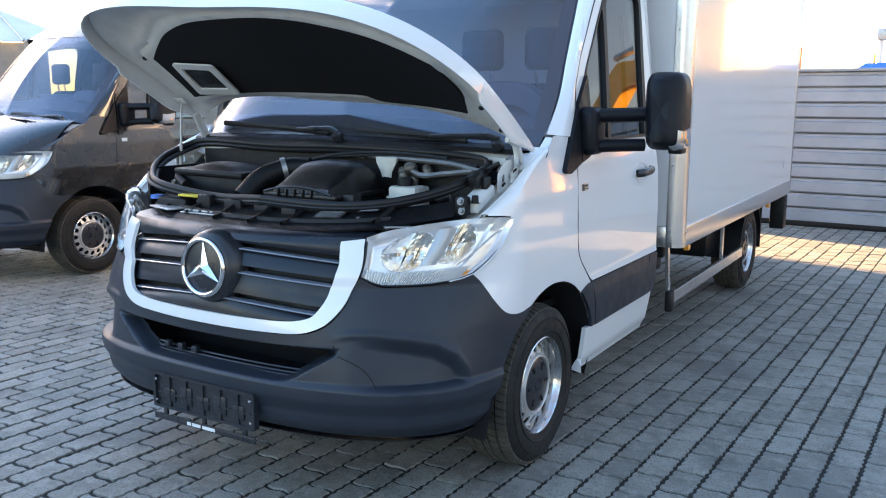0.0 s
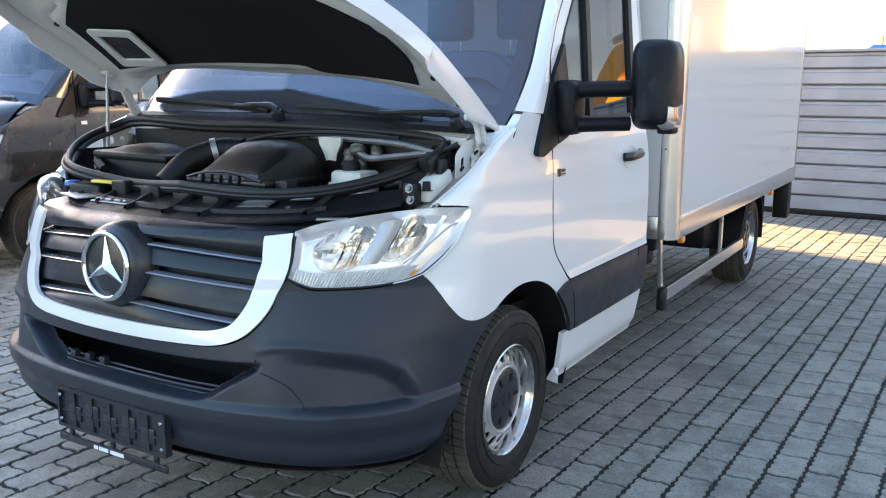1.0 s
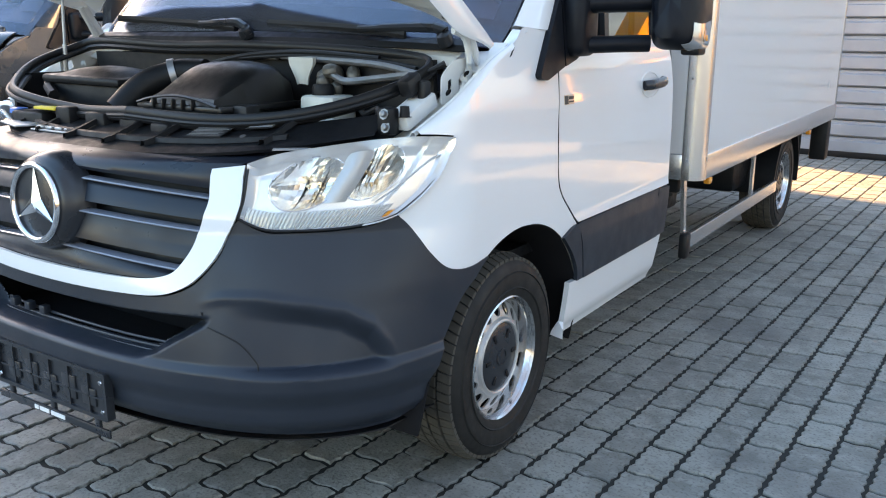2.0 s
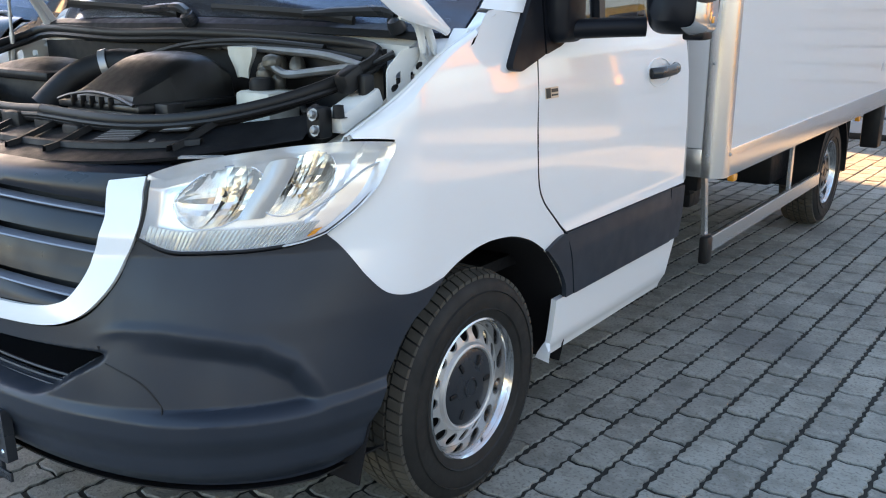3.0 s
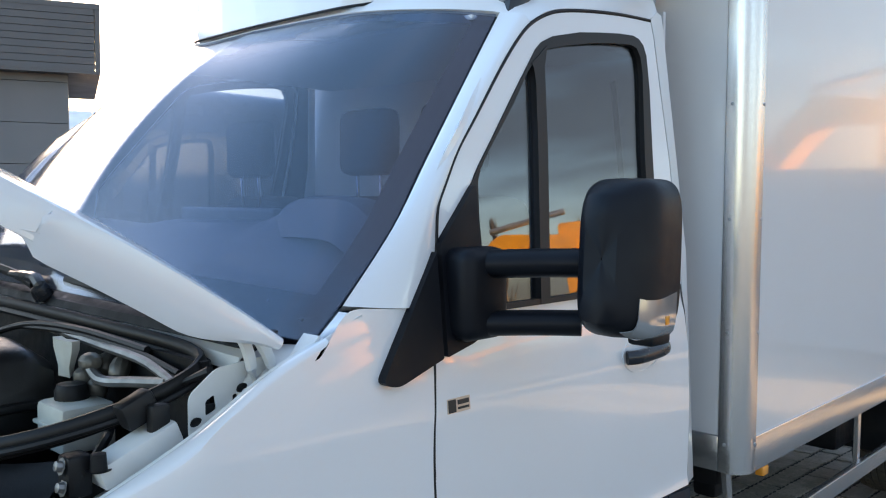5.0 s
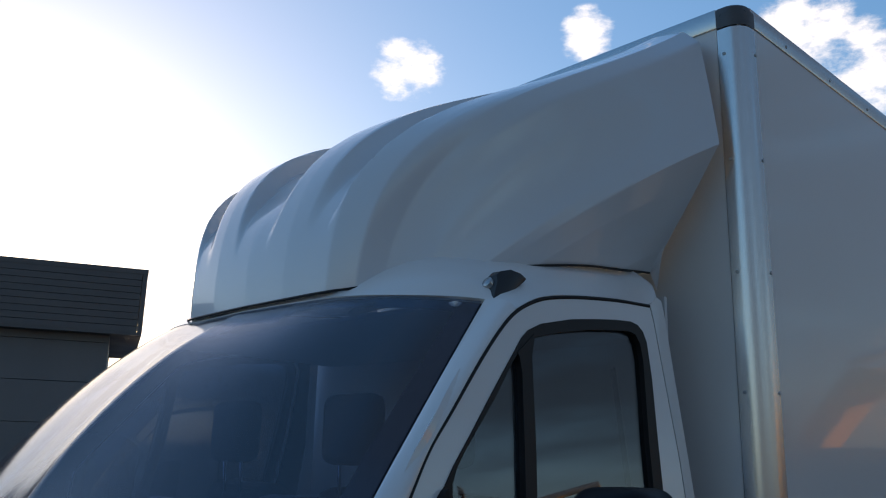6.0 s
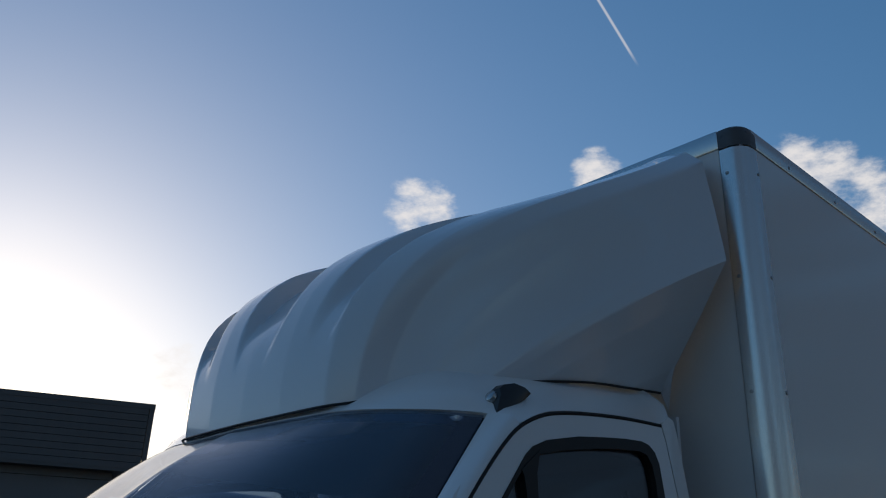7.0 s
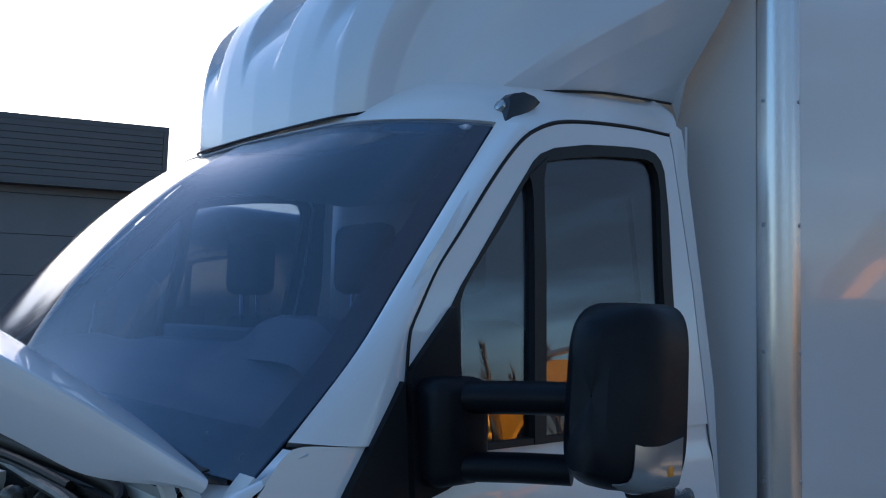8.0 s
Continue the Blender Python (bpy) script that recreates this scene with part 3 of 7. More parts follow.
def add_fenders(cab, paint):
    # from bumper and headlight back to the door
    top = FENDER_TOP
    front = [arch(115), (1.011, 0.742, 0.749), (1.0, 0.648, 0.769), (0.981, 0.592, 0.822), (0.957, 0.56, 0.875), (0.926, 0.512, 0.940)]
    tip, knee = (0.988, 0.690, 1.146), (0.985, 0.9, 1.16)
    ridge = [arch(90), (1.01, 1.0, 0.95), knee]
    cut = [arch(104), (1.0, 0.83, 0.95), tip]
    a1 = skin_patch([arch(115), arch(109), arch(104)], [(0.926, 0.512, 0.940), (0.941, 0.545, 0.963), (0.966, 0.598, 1.004), (0.982, 0.64, 1.05), (0.99, 0.678, 1.12), tip], front, cut, 22, 28)
    a2 = skin_patch([arch(104), arch(97), arch(90)], [tip, knee], cut, ridge, 14, 28)
    b = skin_patch([tip, knee], top[:4], [tip, (0.955, 0.645, 1.152), top[0]], [knee, (0.98, 0.95, 1.27), top[3]], 14, 14)
    door_line = [(1.0, 1.508, 0.742), (1.0, 1.475, 0.77), (1.0, 1.436, 0.806), (1.0, 1.364, 0.874), (1.0, 1.333, 0.945), (1.0, 1.327, 1.1), (1.0, 1.342, 1.28), (0.985, 1.352, 1.40)]
    back = [knee, (0.98, 1.1, 1.3), (0.985, 1.349, 1.40)]
    c = skin_patch([arch(90), arch(78), arch(66), arch(55), arch(53), (1.0, 1.45, 0.735), (1.0, 1.505, 0.742)], back, ridge, [(q[0], q[1] - 0.003, q[2]) for q in door_line], 26, 28)
    d = skin_patch(back, [top[3], (0.960, 1.09, 1.428), (0.962, 1.13, 1.443), (0.968, 1.24, 1.434), (0.97, 1.349, 1.431)],
                   [knee, (0.98, 0.95, 1.27), top[3]], [(0.985, 1.349, 1.40), (0.985, 1.349, 1.432)], 26, 14)
    for sg in (1, -1):
        bm = bmesh.new()
        for g in (a1, a2, b, c, d):
            add_grid(bm, [[Vector((p.x * sg, p.y, p.z)) for p in r] for r in g], 0.0, False, sg < 0)
        edge = [to_skin(p) for p in top[:4]]
        over = []
        for k in range(15):
            q = curve_at(edge, k / 14)
            e, f = skin(q.x, q.y), curve_at(top[:4], k / 14)
            over.append([Vector((p.x * sg, p.y, p.z)) for p in (e, e.lerp(f, 0.3) + Vector((0, 0, 0.006)), e.lerp(f, 0.65) + Vector((0, 0, 0.008)), f + Vector((0, 0, 0.004)), f + Vector((-0.010, 0, -0.002)), f + Vector((-0.014, 0, -0.02)))])
        add_grid(bm, over, 0.0, False, sg > 0)
        bmesh.ops.remove_doubles(bm, verts=bm.verts, dist=0.0025)
        part("fender", bm, paint, cab, smooth=60)
    # arch lip and liner
    for sd in (1, -1):
        bm = bmesh.new()
        inner = [[Vector(((arch(a)[0] - d) * sd, arch(a)[1], arch(a)[2])) for a in np.linspace(-4, 182, 40)] for d in (0.008, 0.36)]
        add_grid(bm, inner, 0.004, False, sd > 0)
        add_box(bm, (sd * 0.60 - 0.01, 0.6, 0.3), (sd * 0.60 + 0.01, 1.5, 1.0))
        part("arch_liner", bm, FELT, cab)
    # sill, white, and the dark rubbing strip over it
    s_low = [(0.98, 1.470, 0.302), (0.98, 1.54, 0.302), (0.98, 2.43, 0.302)]
    s_high = [(1.0, 1.487, 0.514), (1.0, 2.49, 0.514)]
    g = skin_patch(s_low, s_high, [(0.98, 1.470, 0.302), (1, 1.484, 0.40), (1.0, 1.487, 0.514)], [(0.98, 2.43, 0.302), (1.0, 2.465, 0.42), (1.0, 2.49, 0.514)], 20, 10, lambda p: -0.012 * smooth(0.36, 0.32, p.z))
    pair("sill", g, 0.02, paint, cab)
    g = skin_patch([(1.0, 1.53, 0.516), (1.0, 1.58, 0.516)], [arch(54), (1.0, 1.46, 0.738), (1.0, 1.508, 0.742)], [(1.0, 1.53, 0.516), arch(32), arch(42), arch(54)], [(1.0, 1.58, 0.516), (1.0, 1.55, 0.64), (1.0, 1.508, 0.742)], 10, 10,
                   lambda p: 0.012)
    pair("rubbing_strip", g, 0.016, PLASTIC, cab)
    g = skin_patch([(1.0, 1.584, 0.516), (1.0, 2.40, 0.516)], [(1.0, 1.512, 0.744), (1.0, 2.36, 0.744)], [(1.0, 1.584, 0.516), (1.0, 1.554, 0.64), (1.0, 1.512, 0.744)], [(1.0, 2.40, 0.516), (1.0, 2.37, 0.744)], 20, 8,
                   lambda p: 0.014 - 0.006 * smooth(0.68, 0.72, p.z))
    pair("rubbing_strip", g, 0.018, PLASTIC, cab)
    g = skin_patch([(1.0, 2.404, 0.516), (1.0, 2.505, 0.516)], [(1.0, 2.374, 0.744), (1.0, 2.515, 0.735)], [(1.0, 2.404, 0.516), (1.0, 2.374, 0.744)], [(1.0, 2.505, 0.516), (1.0, 2.52, 0.63), (1.0, 2.515, 0.735)], 6, 8, lambda p: 0.01)
    pair("rubbing_strip", g, 0.016, PLASTIC, cab)


DOOR_SEAM = [(1.352, 1.40), (1.378, 1.545), (1.387, 1.605), (1.398, 1.655), (1.427, 1.704), (1.483, 1.790), (1.557, 1.875), (1.668, 2.004), (1.748, 2.088), (1.812, 2.140), (1.89, 2.178), (1.97, 2.200), (2.11, 2.221), (2.285, 2.238), (2.452, 2.246)]
DOOR_UP = DOOR_SEAM + [(2.462, 2.20), (2.478, 2.0), (2.495, 1.80), (2.503, 1.40)]
WIN = [(1.49, 1.40), (1.495, 1.68), (1.547, 1.752), (1.609, 1.824), (1.702, 1.935), (1.791, 2.038), (1.82, 2.072), (1.85, 2.096), (1.906, 2.120), (2.036, 2.149), (2.146, 2.164), (2.25, 2.176), (2.33, 2.181), (2.365, 2.175), (2.389, 2.157), (2.402, 2.126), (2.403, 2.02), (2.388, 1.83), (2.36, 1.40)]


def add_door(cab, paint, mirrored):
    """One door; the twin stands at -x."""
    sg = -1 if mirrored else 1

    def put(v):
        return Vector((v.x * sg, v.y, v.z))

    door = part("door", bmesh.new(), paint, cab)
    # lower panel with a belt crease
    low = [(1.0, 1.512, 0.748), (1.0, 2.51, 0.746)]
    high = [(0.985, 1.355, 1.405), (0.985, 2.503, 1.405)]
    lft = [(1.0, 1.512, 0.748), (1.0, 1.478, 0.775), (1.0, 1.439, 0.809), (1.0, 1.368, 0.876), (1.0, 1.337, 0.947), (1.0, 1.331, 1.1), (1.0, 1.346, 1.28), (0.985, 1.355, 1.405)]
    g = skin_patch(low, high, lft, [(1.0, 2.51, 0.746), (1.0, 2.512, 1.1), (0.985, 2.503, 1.405)], 40, 30, lambda p: -0.006 * smooth(1.30, 1.36, p.z) + 0.006 * smooth(0.78, 0.74, p.z))
    bm = bmesh.new()
    add_grid(bm, [[put(p) for p in r] for r in g], 0.02, False, mirrored)
    add_plate(bm, DOOR_UP, [WIN], lambda a, b, d: put(side(a, b, d)), 0.03)
    bm.to_mesh(door.data)
    bm.free()
    door.data.shade_smooth()
    door.data.set_sharp_from_angle(angle=radians(35))
    # grey lining inside the upper frame
    hole = [(lerp(1.95, a, 1.02), lerp(1.78, b, 1.02)) for a, b in WIN]
    bm = add_plate(bmesh.new(), DOOR_UP, [hole], lambda a, b, d: put(side(a, b, d + 0.034)), 0.004)
    part("door_lining", bm, TRIM_GREY, door)
    # black window surround, divider and panes
    inner = [(1.525, 1.415), (1.530, 1.55), (1.540, 1.715), (1.556, 1.748), (1.585, 1.785), (1.70, 1.912), (1.777, 2.008), (1.82, 2.052), (1.866, 2.078), (1.978, 2.105), (2.113, 2.129), (2.22, 2.142), (2.310, 2.150), (2.345, 2.144), (2.364, 2.117), (2.368, 2.066), (2.340, 1.824), (2.312, 1.415)]
    bm = add_plate(bmesh.new(), WIN, [inner], lambda a, b, d: put(side(a, b, d - 0.004)), 0.03)
    add_plate(bm, [(1.748, 1.40), (1.788, 1.40), (1.834, 1.806), (1.851, 2.03), (1.872, 2.09), (1.795, 2.032), (1.802, 2.02), (1.806, 1.98), (1.791, 1.804)], [], lambda a, b, d: put(side(a, b, d - 0.006)), 0.03)
    part("window_seal", bm, SEALING, door)
    bm = add_plate(bmesh.new(), inner, [], lambda a, b, d: put(side(a, b, d + 0.012)), 0.004)
    pane = part("window_pane", bm, SIDE_GLASS, door, "tinted side window glass")
    pane.visible_shadow = False
    seam = [put(side(a, b, 0.002)) for a, b in DOOR_SEAM]
    part("door_gap", add_tube(bmesh.new(), seam, 0.0058, 6, True, 60), SEALING, door)
    rear = [put(side(a, b, 0.003)) for a, b in DOOR_UP[len(DOOR_SEAM) - 1:]] + [put(skin(to_skin((1.0, 2.512, z)).x, z) + Vector((-0.003, 0, 0))) for z in (1.3, 1.1, 0.9, 0.75)]
    part("door_gap", add_tube(bmesh.new(), rear, 0.0026, 6, True, 40), CAP_GREY, door)
    seam = [put(skin(to_skin(p).x, p[2]) + Vector((-0.002, -0.002, 0))) for p in lft]
    part("door_gap", add_tube(bmesh.new(), seam, 0.0035, 6, True, 40), SEALING, door)
    # recess and handle
    bm = bmesh.new()
    rim = [(2.222 + 0.108 * math.cos(a), 1.212 + 0.055 * math.sin(a)) for a in np.linspace(0, 2 * math.pi, 25)[:-1]]
    rim2 = [(2.222 + 0.103 * math.cos(a), 1.212 + 0.050 * math.sin(a)) for a in np.linspace(0, 2 * math.pi, 25)[:-1]]
    add_plate(bm, rim, [rim2], lambda a, b, d: put(side(a, b, d - 0.003)), 0.004)
    part("handle_recess", bm, paint, door)
    bm = bmesh.new()
    pts = [put(side(y, z, -o)) for y, z, o in ((2.125, 1.213, 0.010), (2.155, 1.215, 0.03), (2.22, 1.218, 0.036), (2.30, 1.222, 0.034), (2.335, 1.224, 0.016))]
    add_tube(bm, pts, 0.017, 10, smooth_path=14, flat=1.25)
    part("handle", bm, GLOSS_BLACK, door, "black door handle")
    # small sticker
    bm = add_plate(bmesh.new(), [(1.372, 1.184), (1.448, 1.184), (1.448, 1.217), (1.372, 1.217)], [], lambda a, b, d: put(side(a, b, d - 0.0025)), 0.002)
    if not mirrored and paint is WHITE:
        st = part("sticker", bm, LABEL_BEIGE, door, "small black and white sticker")
        bm = add_plate(bmesh.new(), [(1.374, 1.186), (1.398, 1.186), (1.398, 1.215), (1.374, 1.215)], [], lambda a, b, d: put(side(a, b, d - 0.0045)), 0.002)
        add_plate(bm, [(1.405, 1.202), (1.442, 1.202), (1.442, 1.212), (1.405, 1.212)], [], lambda a, b, d: put(side(a, b, d - 0.0045)), 0.002)
        add_plate(bm, [(1.405, 1.191), (1.442, 1.191), (1.442, 1.196), (1.405, 1.196)], [], lambda a, b, d: put(side(a, b, d - 0.0045)), 0.002)
        part("print", bm, PRINT, st)
    else:
        bm.free()
    return door


WS_LOW = [(0, 0.885, 1.432), (0.5, 0.915, 1.42), (0.78, 0.985, 1.397), (0.918, 1.055, 1.378)]
WS_TOP = [(0, 1.540, 2.196), (0.42, 1.570, 2.194), (0.66, 1.672, 2.186), (0.80, 1.775, 2.172)]
WS_SIDE = [(0.918, 1.055, 1.378), (0.930, 1.118, 1.450), (0.912, 1.28, 1.604), (0.878, 1.422, 1.767), (0.838, 1.608, 1.982), (0.80, 1.775, 2.172)]
WS_MID = [(0, 0.885, 1.432), (0, 0.995, 1.62), (0, 1.14, 1.82), (0, 1.325, 2.02), (0, 1.540, 2.196)]


def add_cab_top(cab, paint, roof=True):
    # windscreen
    rows = coons(WS_LOW, WS_TOP, WS_MID, WS_SIDE, 36, 36)
    full = [[Vector((-p.x, p.y, p.z)) for p in reversed(r[1:])] + r for r in rows]
    ws = part("windscreen", add_grid(bmesh.new(), full, 0.005), SCREEN_GLASS, cab, "curved windscreen with a black border")
    ws.visible_shadow = False
    # black border just behind the glass
    bm = bmesh.new()
    nor = grid_normals(rows)
    back = [[p - n * 0.008 for p, n in zip(r, ns)] for r, ns in zip(rows, nor)]
    full = [[Vector((-p.x, p.y, p.z)) for p in reversed(r[1:])] + r for r in back]
    add_grid(bm, full[:5], 0.001)
    add_grid(bm, [full[-2], full[-1]], 0.001)
    add_grid(bm, [r[-4:] for r in full[4:-1]], 0.001)
    add_grid(bm, [r[:4] for r in full[4:-1]], 0.001)
    part("glass_border", bm, FRIT, ws)
    # deep printed band along the top with the sensor patch in its middle
    bm = bmesh.new()
    cols = len(full[0])
    for i in range(cols - 1):
        x = (full[-1][i].x + full[-1][i + 1].x) / 2
        deep = 2 + round(2.2 * smooth(0.36, 0.22, abs(x)) + 1.8 * smooth(0.13, 0.09, abs(x + 0.03)))
        add_grid(bm, [[full[j][i], full[j][i + 1]] for j in range(len(full) - 1 - deep, len(full) - 1)], 0.001)
    bmesh.ops.remove_doubles(bm, verts=bm.verts, dist=0.0004)
    part("sensor_patch", bm, FRIT, ws)
    # pillars
    b_line = [side(1.352, 1.432)] + [side(a - 0.003, b + 0.003) for a, b in DOOR_SEAM[1:10]]
    a_line = [(0.938, 1.122, 1.448), (0.923, 1.28, 1.608), (0.890, 1.422, 1.770), (0.850, 1.608, 1.986), (0.812, 1.777, 2.176)]
    g = coons([a_line[0], (0.968, 1.24, 1.436), b_line[0]], [a_line[-1], (0.86, 1.80, 2.168), b_line[-1]], a_line, b_line, 8, 26)
    for r in g:
        for k, p in enumerate(r):
            p.x += 0.012 * math.sin(math.pi * k / 8)
    pillar = pair("windscreen_pillar", g, 0.03, paint, cab)
    for ob in pillar:
        sd = 1 if sum(v.co.x for v in ob.data.vertices) > 0 else -1
        trim = [[Vector((sd * (p.x - 0.036), p.y + 0.006, p.z - 0.006)) for p in r] for r in g]
        part("pillar_trim", add_grid(bmesh.new(), trim, 0.004, False, sd < 0), TRIM_GREY, ob)
    # cowl corner between bonnet and pillar
    g = coons([(0.924, 1.045, 1.366), (0.968, 1.04, 1.388)], [(0.938, 1.112, 1.437), (0.978, 1.14, 1.432)], [(0.924, 1.045, 1.366), (0.930, 1.08, 1.402), (0.938, 1.112, 1.437)], [(0.968, 1.04, 1.388), (0.974, 1.09, 1.412), (0.978, 1.14, 1.432)], 6, 8)
    pair("cowl_corner", g, 0.012, paint, cab)
    g = coons([(0.80, 0.93, 1.30), (0.945, 0.95, 1.315)], [(0.80, 1.02, 1.365), (0.935, 1.06, 1.372)], [(0.80, 0.93, 1.30), (0.80, 1.02, 1.365)], [(0.945, 0.95, 1.315), (0.935, 1.06, 1.372)], 8, 6)
    pair("cowl_side", g, 0.008, WHITE_IN, cab)
    # rear pillar strip
    edge = [(2.515, 0.746), (2.517, 1.1), (2.508, 1.40), (2.500, 1.80), (2.483, 2.0), (2.467, 2.20), (2.457, 2.251), (2.50, 2.282), (2.528, 2.275), (2.540, 2.24), (2.552, 2.05), (2.572, 1.80), (2.592, 1.5), (2.592, 0.746)]
    for sg in (1, -1):
        bm = add_plate(bmesh.new(), edge, [], lambda a, b, d: Vector(((side(a, b, d).x - 0.30 * max(a - 2.525, 0)) * sg, a, b)), 0.03)
        part("rear_pillar", bm, paint, cab)
    if roof:
        mid = [(0, 1.543, 2.200), (0, 1.8, 2.31), (0, 2.2, 2.39), (0, 2.6, 2.43)]
        edge = [side(a - 0.003, b + 0.006) for a, b in DOOR_SEAM[9:]] + [side(2.50, 2.284)]
        front = [(0, 1.543, 2.200), (0.42, 1.573, 2.198), (0.66, 1.675, 2.190), (0.805, 1.778, 2.178), edge[0]]
        rear = [(0, 2.6, 2.43), (0.5, 2.6, 2.415), (0.72, 2.585, 2.385), (0.82, 2.55, 2.345), edge[-1]]
        g = coons(front, rear, mid, edge, 26, 22)
        for r in g[1:-1]:
            for k, p in enumerate(r):
                u = k / 26
                p.z += 0.075 * math.sin(math.pi * u) ** 1.5 * (1 if u > 0.5 else lerp(0.4, 1, smooth(0.2, 0.5, u))) * smooth(0.0, 0.25, (p.y - 1.54) / 1.06)
        part("roof", add_grid(bmesh.new(), whole(g), 0.02), paint, cab)
        bm = bmesh.new()
        add_box(bm, (-0.99, 2.585, 0.75), (0.85, 2.60, 2.30))
        part("rear_wall", bm, CABIN_GREY, cab)


def add_grille(cab, paint, emblem=True):
    # painted frame round the grille
    outer = [(0, 0.03, 0.731), (0.288, 0.047, 0.731), (0.419, 0.075, 0.734), (0.490, 0.103, 0.752), (0.538, 0.134, 0.787), (0.577, 0.18, 0.855), (0.601, 0.222, 0.945), (0.607, 0.245, 1.01), (0.600, 0.27, 1.077)]
    inner = [(0, 0.03, 0.776), (0.20, 0.035, 0.775), (0.369, 0.06, 0.775), (0.448, 0.09, 0.786), (0.483, 0.12, 0.812), (0.514, 0.16, 0.884), (0.533, 0.19, 0.975), (0.536, 0.199, 1.02), (0.527, 0.22, 1.066)]
    g = skin_patch(outer, inner, [outer[0], inner[0]], [outer[-1], inner[-1]], 60, 6, lambda p: 0.012)
    part("grille_frame", add_grid(bmesh.new(), whole(g), 0.014), paint, cab)
    grille = part("grille", bmesh.new(), DARK, cab, "dark louvred radiator grille")
    bm = bmesh.new()
    g = [[skin(nose_s(x, z), z) + Vector((0, 0.07, 0)) for x in np.linspace(0, 0.58, 10)] for z in np.linspace(0.73, 1.06, 6)]
    add_grid(bm, g, 0.004, True)
    bm.to_mesh(grille.data)
    bm.free()

    def half(z):
        return table([(0.78, 0.43), (0.80, 0.475), (0.884, 0.514), (0.975, 0.533), (1.066, 0.53)], z) + 0.008

    def droop(u):
        return 0.040 * u ** 1.6

    # broad convex slats over dark slots, each lip's edge highlight put into its pale colour
    for z0, z1 in ((0.775, 0.838), (0.866, 0.944), (0.972, 1.030)):
        rows = []
        for t in np.linspace(0, 1, 12):
            z = lerp(z0, z1, t)
            o = -0.006 + 0.012 * t - 0.004 * math.sin(math.pi * t) - 0.012 * smooth(0.93, 1.0, t)
            rows.append([skin(nose_s(u * half(z), z), z) + Vector((0, o + 0.012, -droop(u) * smooth(0.775, 0.84, z))) for u in np.linspace(0, 1, 24)])
        part("slat", add_grid(bmesh.new(), whole(rows), 0.004), GRILLE_PLASTIC, grille)
        rows = []
        for o, z in ((0.030, z1 - 0.003), (-0.004, z1 - 0.002), (-0.007, z1 + 0.001), (-0.004, z1 + 0.004), (0.030, z1 + 0.005)):
            rows.append([skin(nose_s(u * (half(z1) - 0.01), z1), z1) + Vector((0, o + 0.004, z - z1 - droop(u))) for u in np.linspace(0, 1, 24)])
        part("slat_lip", add_grid(bmesh.new(), whole(rows), 0.001), LIP_HIGHLIGHT, grille)
    # smooth panel above the slats, folding back over the lock carrier
    rows = []
    for z, back in ((1.052, 0.030), (1.054, 0.004), (1.062, 0.0), (1.074, 0.004), (1.086, 0.02), (1.094, 0.05), (1.099, 0.10), (1.102, 0.15)):
        hw = 0.540 + 0.075 * smooth(1.07, 1.095, z)
        rows.append([skin(nose_s(u * hw, 1.05), 1.05) + Vector((0, back, z - 1.05 - droop(u) * smooth(1.09, 1.05, z))) for u in np.linspace(0, 1, 24)])
    part("grille_top", add_grid(bmesh.new(), whole(rows), 0.004), GRILLE_PLASTIC, cab)
    # round badge on a boss
    badge = part("badge", bmesh.new(), GLOSS_BLACK, grille, "round black badge with a chrome ring and three spokes")
    m = Matrix.Translation((0.010, 0.034, 0.953)) @ Matrix.Rotation(radians(90 - 4), 4, "X") @ Matrix.Scale(1.09, 4)
    bm = add_spin(bmesh.new(), [(0.0, 0.012), (0.095, 0.012), (0.118, 0.004), (0.132, -0.03), (0.136, -0.07)], m, 48)
    bm.to_mesh(badge.data)
    bm.free()
    badge.data.shade_smooth()
    ring = [(0.098 + 0.0085 * math.cos(a), 0.016 + 0.0085 * math.sin(a)) for a in np.linspace(0, 2 * math.pi, 13)]
    part("ring", add_spin(bmesh.new(), ring, m, 56), CHROME, badge, "chrome ring")
    bm = bmesh.new()
    for k in range(3):
        a = radians(90 + 120 * k)
        r = m @ Matrix.Rotation(a, 4, "Z")
        tip = bm.verts.new(r @ Vector((0.094, 0, 0.016)))
        c = bm.verts.new(r @ Vector((0, 0, 0.026)))
        l = bm.verts.new(r @ Vector((0.012, 0.021, 0.013)))
        q = bm.verts.new(r @ Vector((0.012, -0.021, 0.013)))
        for f in ((tip, l, c), (tip, c, q), (c, l, q)):
            try:
                bm.faces.new(f)
            except ValueError:
                pass
    bmesh.ops.recalc_face_normals(bm, faces=bm.faces)
    part("spoke", bm, CHROME, badge, smooth=0)


